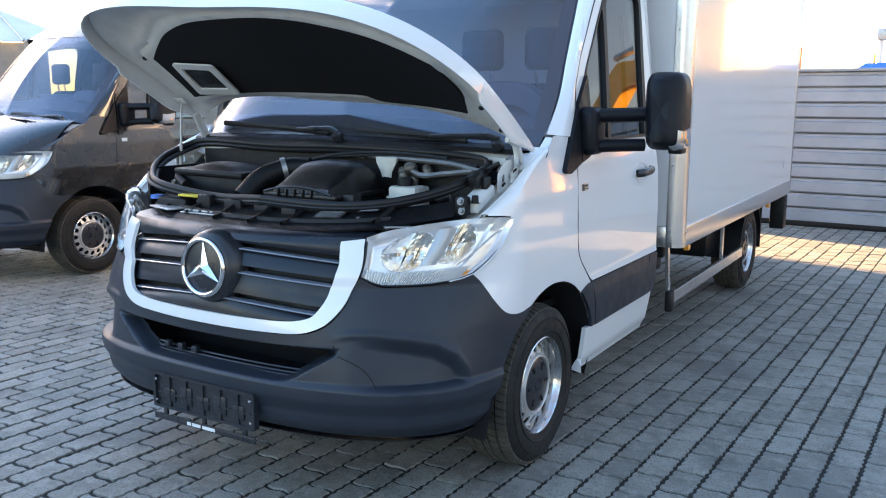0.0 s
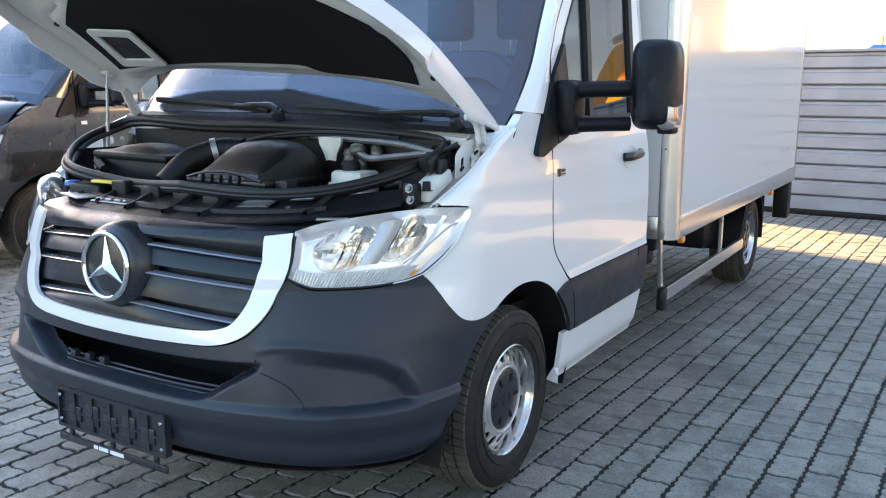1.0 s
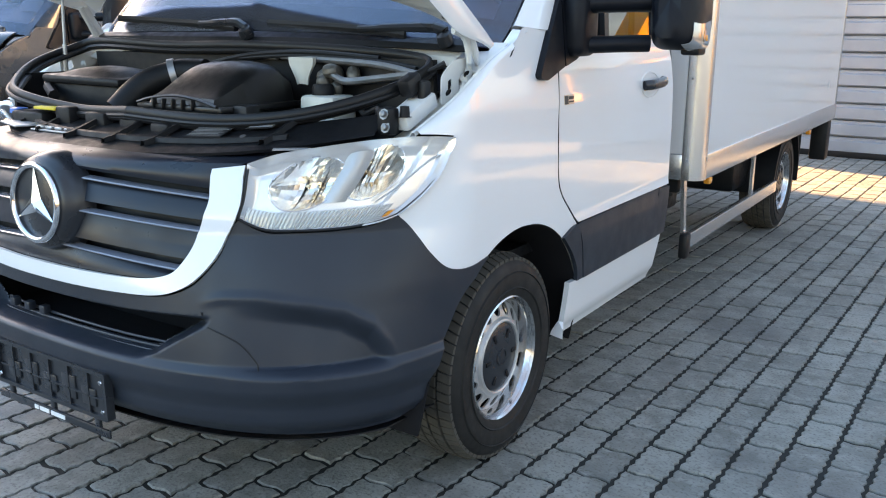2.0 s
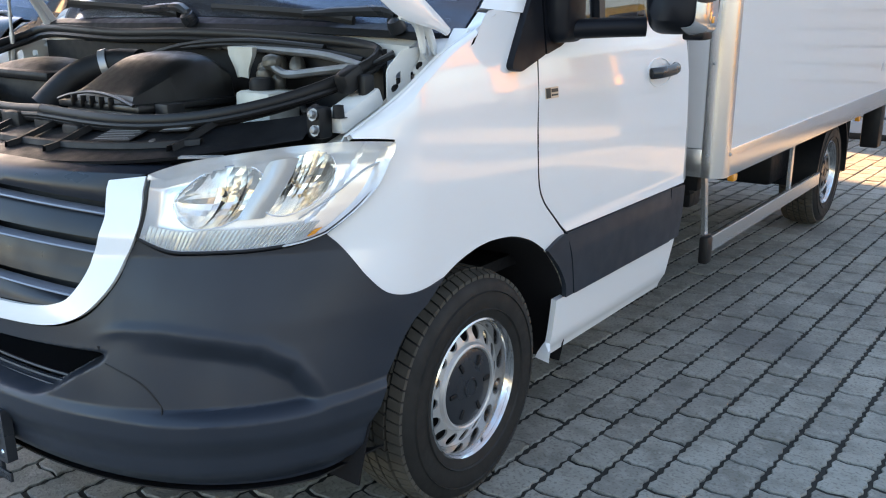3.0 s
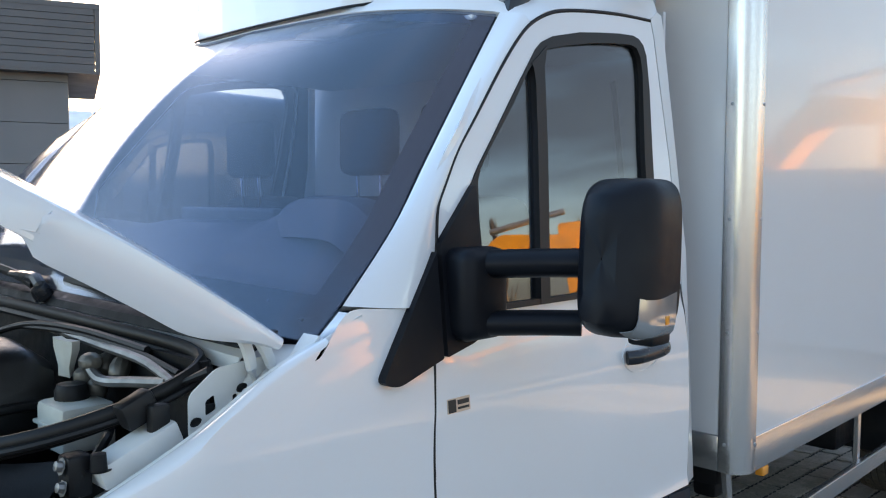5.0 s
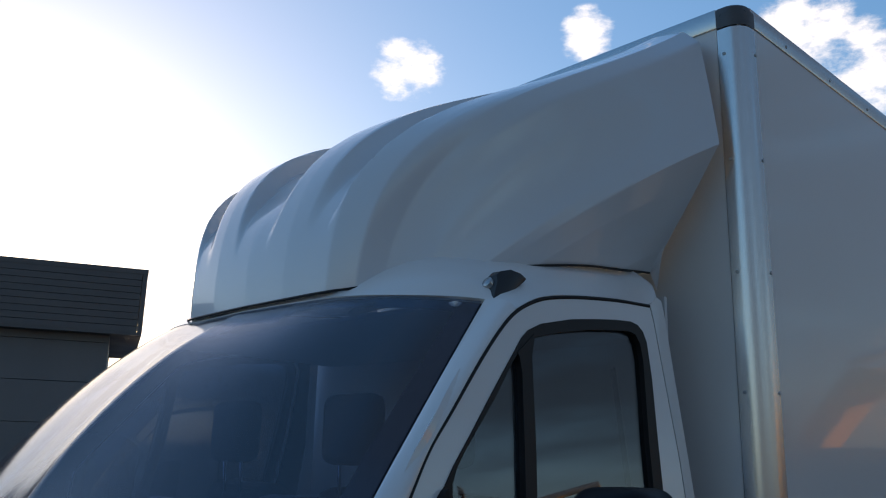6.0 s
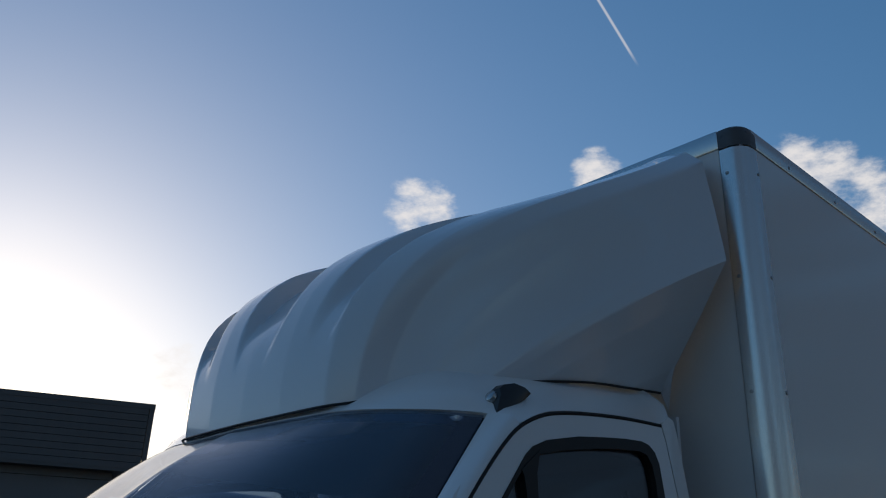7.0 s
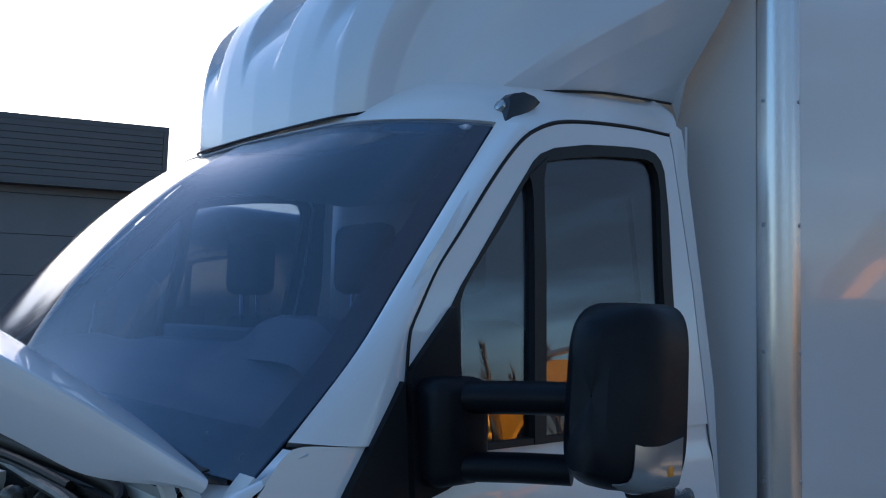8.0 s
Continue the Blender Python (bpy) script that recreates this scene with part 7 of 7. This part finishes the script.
def loose_of(owner):
    for o in list(owner.children):
        if o.type == "MESH" and o.name.split(".")[0] in ("bolt", "clip", "connector_block", "label", "rivet", "underframe", "screw", "cover_plate", "seal_clip", "air_coupling", "mirror_arm", "wing_hole", "side_marker"):
            split_loose(o)
    for o in list(owner.children):
        if o.name.split(".")[0] in ("box_body", "engine_bay", "plate_holder", "air_filter_box"):
            loose_of(o)


loose_of(truck)


# ---- the dark van beside it ----
def dark_van(at, turn):
    van = thing("panel_van", "dark brown high-roof panel van parked on block paving", "van", at, turn)
    c = new("cab")
    c.parent = van
    add_skirting(c, DARK_PAINT)
    add_fenders(c, DARK_PAINT)
    for flag in (False, True):
        add_door(c, DARK_PAINT, flag)
        add_headlight(c, flag)
        add_mirror(c, flag)
    add_cab_top(c, DARK_PAINT, roof=False)
    add_grille(c, DARK_PAINT)
    add_closed_bonnet(c, DARK_PAINT)
    add_wipers(c)
    add_interior(c)
    flatten(c, van)
    # high roof and load space
    L, H = 6.5, 2.68

    def ring(y, z_edge, top, hw):
        return [Vector((hw * u, y, z_edge + (top - z_edge) * (1 - abs(u) ** 4) ** 0.5)) for u in np.linspace(-1, 1, 25)]
    base = [curve_at([(-q[0], q[1], q[2]) for q in reversed(WS_TOP[1:])] + WS_TOP, k / 24) for k in range(25)]
    grid = [base]
    for t in np.linspace(0.12, 1, 8):
        y = lerp(1.6, 2.5, t)
        grid.append([b.lerp(Vector((r.x, r.y + 0.2 * abs(r.x) ** 2 * (1 - t), r.z)), min(1, 0.25 + t)) for b, r in zip(base, ring(y, lerp(2.17, 2.2, t), 2.24 + (H - 2.24) * math.sin(math.pi / 2 * t), lerp(0.84, 0.88, t)))])
    for y in (3.2, 4.5, 6.0, L):
        grid.append(ring(y, 2.2, H, 0.88))
    part("high_roof", add_grid(bmesh.new(), grid, 0.02), DARK_PAINT, van, "dark high roof")
    for sg in (1, -1):
        bm = bmesh.new()
        rows = [[Vector((sg * side(y, z).x, y, z)) for y in np.linspace(2.44, L, 20)] for z in (0.32, 0.5, 0.75, 1.0, 1.2, 1.35, 1.8, 2.2)]
        add_grid(bm, rows, 0.02, False, sg < 0)
        add_plate(bm, [(1.80, 2.10), (1.9, 2.17), (2.45, 2.2), (2.45, 2.25), (1.75, 2.22)], [], lambda a, b, d: Vector((sg * side(a, b, d).x, a, b)), 0.02)
        part("side_panel", bm, DARK_PAINT, van)
    bm = bmesh.new()
    add_box(bm, (-0.95, L - 0.02, 0.35), (0.95, L, 2.3), 0.02)
    part("rear_panel", bm, DARK_PAINT, van)
    bm = bmesh.new()
    add_box(bm, (-0.9, 1.3, 0.28), (0.9, L - 0.1, 0.34))
    part("underbody", bm, DARK, van)
    for sg in (1, -1):
        add_wheel("front_wheel", van, (sg * HUB_X, 1.055, 0.352), sg)
        add_wheel("rear_wheel", van, (sg * HUB_X, 5.35, 0.352), sg, False)
    part("antenna", add_tube(bmesh.new(), [(0.62, 1.90, 2.42), (0.62, 1.96, 2.46), (0.62, 1.92, 2.75)], [0.03, 0.012, 0.005, 0.004], 8), SEALING, van, "black roof antenna")
    bm = bmesh.new()
    add_box(bm, (0.985, 1.40, 1.20), (1.0 + 0.004, 1.46, 1.235), 0.001)
    part("sticker", bm, LABEL_WHITE, van)
    return van


dark_van((-5.30, 1.66, 0), 0)

# ---- surroundings ----
# sheet metal fence behind the truck
WALL_Y, WALL_H = 9.57, 1.97
fence = thing("metal_fence", "grey corrugated sheet metal fence", "fence", (0, WALL_Y, 0), -1.5, kind="")
bm = bmesh.new()
prof = []
z = 0.06
while z < WALL_H - 0.10:
    prof += [(0.012, z), (0.0, z + 0.012), (0.0, z + 0.128), (0.022, z + 0.142), (0.022, z + 0.172), (0.075, z + 0.176), (0.075, z + 0.190)]
    z += 0.1915
prof.append((0.0, WALL_H))
rows = [[Vector((x, o, zz)) for x in (-4.2, -2.0, 1.5, 4.6)] for o, zz in prof]
add_grid(bm, rows, 0.03)
part("sheet", bm, SHEET, fence, smooth=0)
bm = bmesh.new()
add_box(bm, (-4.2, -0.03, WALL_H), (4.6, 0.06, WALL_H + 0.035), 0.004)
part("capping", bm, SHEET, fence)
bm = bmesh.new()
add_box(bm, (-4.2, -0.02, 0.0), (4.6, 0.08, 0.07), 0.004)
part("foot_rail", bm, DARK, fence)
for x in (-4.15, -1, 3):
    bm = bmesh.new()
    add_box(bm, (x, 0.06, 0), (x + 0.08, 0.16, WALL_H), 0.004)
    part("post", bm, GALV, fence)

# vehicles that stand behind the fence: only their roofs show
blue = thing("blue_vehicle", "blue vehicle behind the fence with an amber beacon", "vehicle", (1.55, 13.4, 0))
bm = bmesh.new()
add_box(bm, (-0.85, -0.9, 0.5), (1.3, 0.9, 1.9), 0.12)
part("body", bm, BLUE, blue)
bm = bmesh.new()
rows = [[Vector((lerp(-0.72 + a, 1.1 - a, u), y, z)) for u in np.linspace(0, 1, 5)] for y, z, a in ((-0.7, 1.85, 0.0), (-0.6, 2.10, 0.08), (-0.5, 2.20, 0.22), (0.5, 2.20, 0.22), (0.6, 2.10, 0.08), (0.7, 1.85, 0.0))]
add_grid(bm, rows, 0.03)
part("cab_roof", bm, BLUE, blue)
for x in (-0.4, 0.9):
    for y in (-0.75, 0.75):
        bm = add_spin(bmesh.new(), [(0, 0.12), (0.28, 0.12), (0.40, 0.09), (0.42, 0), (0.40, -0.09), (0, -0.12)], pose(x, y, 0.42, 90, 0, 0), 20)
        part("wheel", bm, RUBBER, blue)
part("beacon", add_spin(bmesh.new(), [(0, 0.16), (0.035, 0.15), (0.04, 0.06), (0.055, 0.0)], Matrix.Translation((-0.42, 0, 2.20)), 14), AMBER, blue, "amber beacon")
pole = thing("camera_pole", "thin white pole with a small lamp head", "pole", (1.22, 13.0, 0))
part("shaft", add_tube(bmesh.new(), [(0, 0, 0), (0, 0, 2.62)], 0.045, 10), LABEL_WHITE, pole)
bm = bmesh.new()
add_box(bm, (-0.05, -0.10, 2.55), (0.08, 0.06, 2.72), 0.01)
part("head", bm, GALV, pole)
mast = thing("orange_post", "orange post behind the fence", "post", (0.03, 13.0, 0))
part("shaft", add_tube(bmesh.new(), [(0, 0, 0), (0, 0, 2.47)], [0.10, 0.08, 0.05], 10, True, 6), ORANGE, mast)

# hall with a clad upper storey
hall = thing("industrial_hall", "grey industrial hall with a ribbed clad upper storey", "building", (-24.0, 12.0, 0), 0)
HL, HD, HZ0, HZ1 = 60.0, 7.5, 5.52, 7.58


def hall_at(a, b, z):
    """a: metres along the front from its right corner, b: metres behind the front."""
    d = Vector((-math.cos(HALL_TURN), -math.sin(HALL_TURN), 0))
    n = Vector((-math.sin(HALL_TURN), math.cos(HALL_TURN), 0))
    return d * a + n * b + Vector((0, 0, z))


HALL_TURN = radians(67.0)
g = [hall_at(0.9, 0.5, 0), hall_at(HL, 0.5, 0), hall_at(HL, HD, 0), hall_at(0.9, HD, 0)]
for lo, hi in ((0.0, 1.36), (1.38, 2.64), (2.66, 3.92), (3.94, 5.20), (5.22, 5.56)):
    bm = bmesh.new()
    vs = [bm.verts.new(p + Vector((0, 0, lo))) for p in g] + [bm.verts.new(p + Vector((0, 0, hi))) for p in g]
    for f in ((0, 1, 5, 4), (1, 2, 6, 5), (2, 3, 7, 6), (3, 0, 4, 7), (4, 5, 6, 7), (3, 2, 1, 0)):
        bm.faces.new([vs[k] for k in f])
    bmesh.ops.recalc_face_normals(bm, faces=bm.faces)
    part("wall", bm, PANEL_GREY, hall, "grey wall panel", smooth=0)
bm = bmesh.new()
prof = []
n_rib = 9
for k in range(n_rib):
    z0 = HZ0 + (HZ1 - HZ0 - 0.12) * k / n_rib
    z1 = HZ0 + (HZ1 - HZ0 - 0.12) * (k + 1) / n_rib
    prof += [(0.0, z0 + 0.03), (0.0, z1 - 0.03), (0.07, z1 - 0.025), (0.07, z1 + 0.025)]
add_grid(bm, [[hall_at(a, o, z) for a in (0.12, 20, 40, HL)] for o, z in prof], 0.05)
add_grid(bm, [[hall_at(o + 0.05, b, z) for b in (0.12, HD)] for o, z in prof], 0.05)
part("cladding", bm, CLAD, hall, "dark ribbed cladding", smooth=0)
bm = bmesh.new()
for lo, hi, o in ((HZ1 - 0.13, HZ1 + 0.03, -0.06), (HZ0 - 0.07, HZ0 + 0.03, -0.04)):
    g = [hall_at(o, o, 0), hall_at(HL, o, 0), hall_at(HL, HD, 0), hall_at(o, HD, 0)]
    vs = [bm.verts.new(p + Vector((0, 0, lo))) for p in g] + [bm.verts.new(p + Vector((0, 0, hi))) for p in g]
    for f in ((0, 1, 5, 4), (1, 2, 6, 5), (2, 3, 7, 6), (3, 0, 4, 7), (4, 5, 6, 7), (3, 2, 1, 0)):
        bm.faces.new([vs[k] for k in f])
g = [hall_at(-0.05, -0.05, 0), hall_at(0.10, -0.05, 0), hall_at(0.10, 0.10, 0), hall_at(-0.05, 0.10, 0)]
vs = [bm.verts.new(p + Vector((0, 0, HZ0))) for p in g] + [bm.verts.new(p + Vector((0, 0, HZ1))) for p in g]
for f in ((0, 1, 5, 4), (1, 2, 6, 5), (2, 3, 7, 6), (3, 0, 4, 7)):
    bm.faces.new([vs[k] for k in f])
bmesh.ops.recalc_face_normals(bm, faces=bm.faces)
part("trim", bm, CLAD, hall, smooth=0)

# white storage tent and blue lorry further back
tent = thing("storage_tent", "large white fabric storage tent with ribbed walls", "tent", (0, 0, 0))
T_RIGHT, T_BACK = Vector((0.55, 0.835, 0)), Vector((-0.835, 0.55, 0))


def tent_at(a, b, z):
    return Vector((-35.2, 22.3, z)) + T_RIGHT * a + T_BACK * b


bm = bmesh.new()
add_grid(bm, [[tent_at(a, -0.2, 4.25) for a in (-14, -9, -4.5, 0)], [tent_at(a, 5, 6.16) for a in (-14, -9, -4.8, -1.3)]], 0.05)
part("roof", bm, TENT, tent, "white fabric roof", smooth=0)
bm = bmesh.new()
add_grid(bm, [[tent_at(0.03, -0.2, 4.25), tent_at(1.1, 3, 5.1)], [tent_at(-1.27, 5, 6.16), tent_at(-1.2, 5.1, 6.16)]], 0.05)
part("roof", bm, TENT, tent, "white fabric roof", smooth=0)
for k in range(3):
    a0, a1 = -4.6 * (k + 1), -4.6 * k
    part("roof_seam", add_tube(bmesh.new(), [tent_at(a1, -0.22, 4.27), tent_at(a1 - 1.3, 4.9, 6.2)], 0.05, 6), GALV, tent)
for a, b in (((-14, 0), (0, 0)), ((0, 0), (1.05, 3))):
    p, q = tent_at(*a, 0), tent_at(*b, 0)
    n = max(int((q - p).length / 0.25), 2)
    out = (q - p).normalized().cross(Vector((0, 0, 1))) * 0.07
    line = [p.lerp(q, k / n) + out * (1 if (k // 2) % 2 else 0) for k in range(n + 1)]
    high = 4.2 if b[0] == 0 else 4.4
    bm = add_grid(bmesh.new(), [line, [v + Vector((0, 0, high)) for v in line]], 0.03)
    part("wall", bm, TENT_WALL, tent, "beige ribbed wall", smooth=0)
lorry = thing("blue_lorry", "blue lorry cab parked before a storage tent", "lorry", (-27.6, 14.6, 0), 32)
bm = bmesh.new()
add_box(bm, (-1.2, -0.9, 0.6), (1.2, 0.9, 3.5), 0.12)
part("cab", bm, BLUE, lorry, "blue lorry cab")
bm = bmesh.new()
add_box(bm, (-1.05, -0.95, 1.9), (1.05, -0.88, 2.8), 0.03)
part("windscreen", bm, FRIT, lorry)
for x in (-0.95, 0.95):
    part("wheel", add_spin(bmesh.new(), [(0, 0.15), (0.3, 0.15), (0.48, 0.12), (0.5, 0), (0.48, -0.12), (0, -0.15)], pose(x, 0, 0.5, 0, 90, 0), 24), RUBBER, lorry)


def digger(at, turn, boom):
    m = thing("excavator", "yellow crawler excavator with a raised boom", "excavator", at, turn, "construction machines")
    for sg in (1, -1):
        bm = bmesh.new()
        pts = [(sg * 1.05, y, z) for y, z in ((-1.7, 0.45), (-1.35, 0.12), (1.35, 0.12), (1.7, 0.45), (1.35, 0.80), (-1.35, 0.80))]
        outline = rounded([(p[1], p[2]) for p in pts], 0.25)
        add_plate(bm, outline, [], lambda a, b, d: Vector((sg * (0.85 + d), a, b)), 0.45)
        part("track", bm, RUBBER, m)
    bm = bmesh.new()
    add_box(bm, (-1.15, -1.6, 0.95), (1.15, 1.5, 1.55), 0.08)
    add_box(bm, (-1.1, -1.9, 1.1), (1.1, -0.3, 2.15), 0.15)
    part("body", bm, YELLOW, m)
    bm = bmesh.new()
    add_box(bm, (-1.1, 0.0, 1.5), (-0.1, 1.45, 2.95), 0.12)
    cabin = part("cabin", bm, YELLOW, m)
    for lo, hi in (((-1.0, 1.44, 1.75), (-0.2, 1.47, 2.8)), ((-0.11, 0.15, 1.75), (-0.08, 1.3, 2.75)), ((-1.13, 0.15, 1.75), (-1.10, 1.3, 2.75))):
        bm = bmesh.new()
        add_box(bm, lo, hi, 0.01)
        part("cab_window", bm, FRIT, cabin)
    bm = bmesh.new()
    outline = rounded([(0.6, 1.5), (1.4, 2.6), (2.6, 3.5), (4.2, 3.2), (4.3, 2.9), (2.7, 3.0), (1.8, 2.3), (1.1, 1.4)], 0.2)
    add_plate(bm, outline, [], lambda a, b, d: Vector((0.15 + d, a * boom, b)), 0.4)
    part("boom", bm, YELLOW, m)
    bm = bmesh.new()
    outline = rounded([(3.9, 3.5), (4.5, 3.45), (4.4, 1.6), (4.1, 1.0), (3.9, 1.1)], 0.12)
    add_plate(bm, outline, [], lambda a, b, d: Vector((0.2 + d, a * boom, b)), 0.3)
    part("arm", bm, YELLOW, m)
    part("cylinder", add_tube(bmesh.new(), [(0.35, 2.4 * boom, 3.6), (0.35, 4.1 * boom, 3.75)], 0.07, 10), GALV, m)
    bm = bmesh.new()
    add_plate(bm, rounded([(3.8, 1.1), (4.3, 1.0), (4.0, 0.4), (3.3, 0.3), (3.2, 0.8)], 0.1), [], lambda a, b, d: Vector((-0.2 + d, a * boom, b)), 1.1)
    part("bucket", bm, DARK, m)
    return m


digger((7.4, 15.2, -0.12), 118, 1.0)
digger((13.5, 12.8, -0.12), 60, 1.0)


def bare_tree(at, height, seed):
    rng = random.Random(seed)
    t = thing("bare_tree", "slim leafless tree with fine twigs", "tree", at, rng.uniform(0, 360), "row of bare trees")
    trunk = [(0, 0, 0), (rng.uniform(-0.1, 0.1), 0, height * 0.4), (rng.uniform(-0.2, 0.2), 0.1, height * 0.75), (0, 0, height)]
    part("trunk", add_tube(bmesh.new(), trunk, [0.22, 0.2, 0.17, 0.14, 0.11, 0.08, 0.05, 0.02], 8, True, 16), BARK, t)
    bm = bmesh.new()
    for k in range(46):
        z = height * rng.uniform(0.2, 0.97)
        a = rng.uniform(0, 6.28)
        ln = height * rng.uniform(0.12, 0.24) * (1.15 - z / height)
        p0 = Vector((0, 0, z))
        p1 = p0 + Vector((math.cos(a) * ln * 0.45, math.sin(a) * ln * 0.45, ln))
        add_tube(bm, [p0, p0.lerp(p1, 0.5) + Vector((math.cos(a) * 0.1, math.sin(a) * 0.1, 0)), p1], [0.05, 0.03, 0.012], 5)
        for q in range(5):
            s0 = p0.lerp(p1, rng.uniform(0.3, 0.95))
            b = a + rng.uniform(-1.3, 1.3)
            l2 = ln * rng.uniform(0.25, 0.5)
            add_tube(bm, [s0, s0 + Vector((math.cos(b) * l2 * 0.5, math.sin(b) * l2 * 0.5, l2))], [0.018, 0.006], 4)
    part("crown", bm, BARK, t, smooth=0)


for k, (x, y, h) in enumerate(((27.0, 33.0, 7.0), (29.5, 31.0, 7.6), (31.0, 34.5, 6.6), (33.5, 30.0, 7.4), (36.0, 27.0, 6.0), (24.0, 36.0, 6.4))):
    bare_tree((x, y, 0), h, 20 + k)


# ground
def ground_sheet():
    bm = bmesh.new()
    xs = [-900, -60, -14, 14, 60, 900]
    rows = [[Vector((x, y, -0.008)) for x in xs] for y in xs]
    add_grid(bm, rows, 0.0)
    g = part("ground", bm, JOINT, None, smooth=0)
    return tagged(g, "dark soil showing in the paving joints", "ground", kind="structure")


ground_sheet()


# ---- block paving ----
PITCH, LENGTH, TURN_DEG = 0.138, 0.222, -2.0
paving = tagged(new("pavement"), "grey concrete block paving with wavy joints", "pavement", kind="structure")
turn_pav = Matrix.Rotation(radians(TURN_DEG), 4, "Z")


def block_outline():
    """A block with finely toothed long sides along y and kinked short ends."""
    h, l = PITCH / 2 - 0.0088, LENGTH / 2 - 0.0078
    teeth = 8
    left, right = [], []
    for k in range(teeth + 1):
        o = (0.0050 if k % 3 else 0.0032) * (-1) ** k if 0 < k < teeth else 0.0
        y = -l + 2 * l * k / teeth
        right.append((h + o, y))
        left.append((-h + o, y))
    far_end = [(h * 0.40, l + 0.006), (0.0, l - 0.001), (-h * 0.4, l - 0.007)]
    near_end = [(-h * 0.4, -l - 0.007), (0.0, -l - 0.001), (h * 0.40, -l + 0.006)]
    return right + far_end + left[::-1] + near_end


OUT = block_outline()


def add_block(verts, faces, cx, cy, dz, tilt, spin, loc=True):
    base = len(verts)
    n = len(OUT)
    co, si = math.cos(spin), math.sin(spin)
    for shrink, z in ((1.0, -0.03), (1.0, -0.0035), (0.965, 0.0)):
        for a, b in OUT:
            a2, b2 = a * shrink, b * (shrink if shrink == 1 else 0.978)
            x, y = a2 * co - b2 * si, a2 * si + b2 * co
            verts.append((cx + x, cy + y, dz + z + tilt[0] * a2 + tilt[1] * b2))
    for r in range(2):
        for k in range(n):
            a, b = base + r * n + k, base + r * n + (k + 1) % n
            faces.append((a, b, b + n, a + n))
    faces.append(tuple(base + 2 * n + k for k in range(n)))


def mesh_of(name, verts, faces, mat):
    me = bpy.data.meshes.new(name)
    me.from_pydata(verts, [], faces)
    me.materials.append(mat)
    return me


one_v, one_f = [], []
add_block(one_v, one_f, 0, 0, 0, (0, 0), 0)
block_mesh = mesh_of("paver", one_v, one_f, PAVER_ONE)
rng = random.Random(11)
rest_v, rest_f = [], []
count = 0
for i in range(-80, 90):
    for j in range(-34, 62):
        cx, cy = i * PITCH, (j + (0.5 if i % 2 else 0.0) + rng.uniform(-0.02, 0.02)) * LENGTH
        dz, tilt, spin = rng.uniform(-0.003, 0.002), (rng.uniform(-0.022, 0.022), rng.uniform(-0.016, 0.016)), rng.uniform(-0.02, 0.02)
        p = turn_pav @ Vector((cx, cy, 0))
        if not (-10.5 < p.x < 10 and -6.5 < p.y < 12.5):
            continue
        if 1.0 < p.x < 2.9 and 0.6 < p.y < 4.8 and count < 300:
            ob = new("paver", block_mesh)
            ob.parent = paving
            ob.matrix_basis = Matrix.Translation((p.x, p.y, dz)) @ Matrix.Rotation(radians(TURN_DEG) + spin, 4, "Z") @ Matrix.Rotation(tilt[0], 4, "Y")
            count += 1
        else:
            add_block(rest_v, rest_f, p.x, p.y, dz, tilt, spin + radians(TURN_DEG))
far = new("paver_field", mesh_of("paver_field", rest_v, rest_f, PAVER))
far.parent = paving
tagged(far, "field of grey concrete paving blocks", kind="stuff")
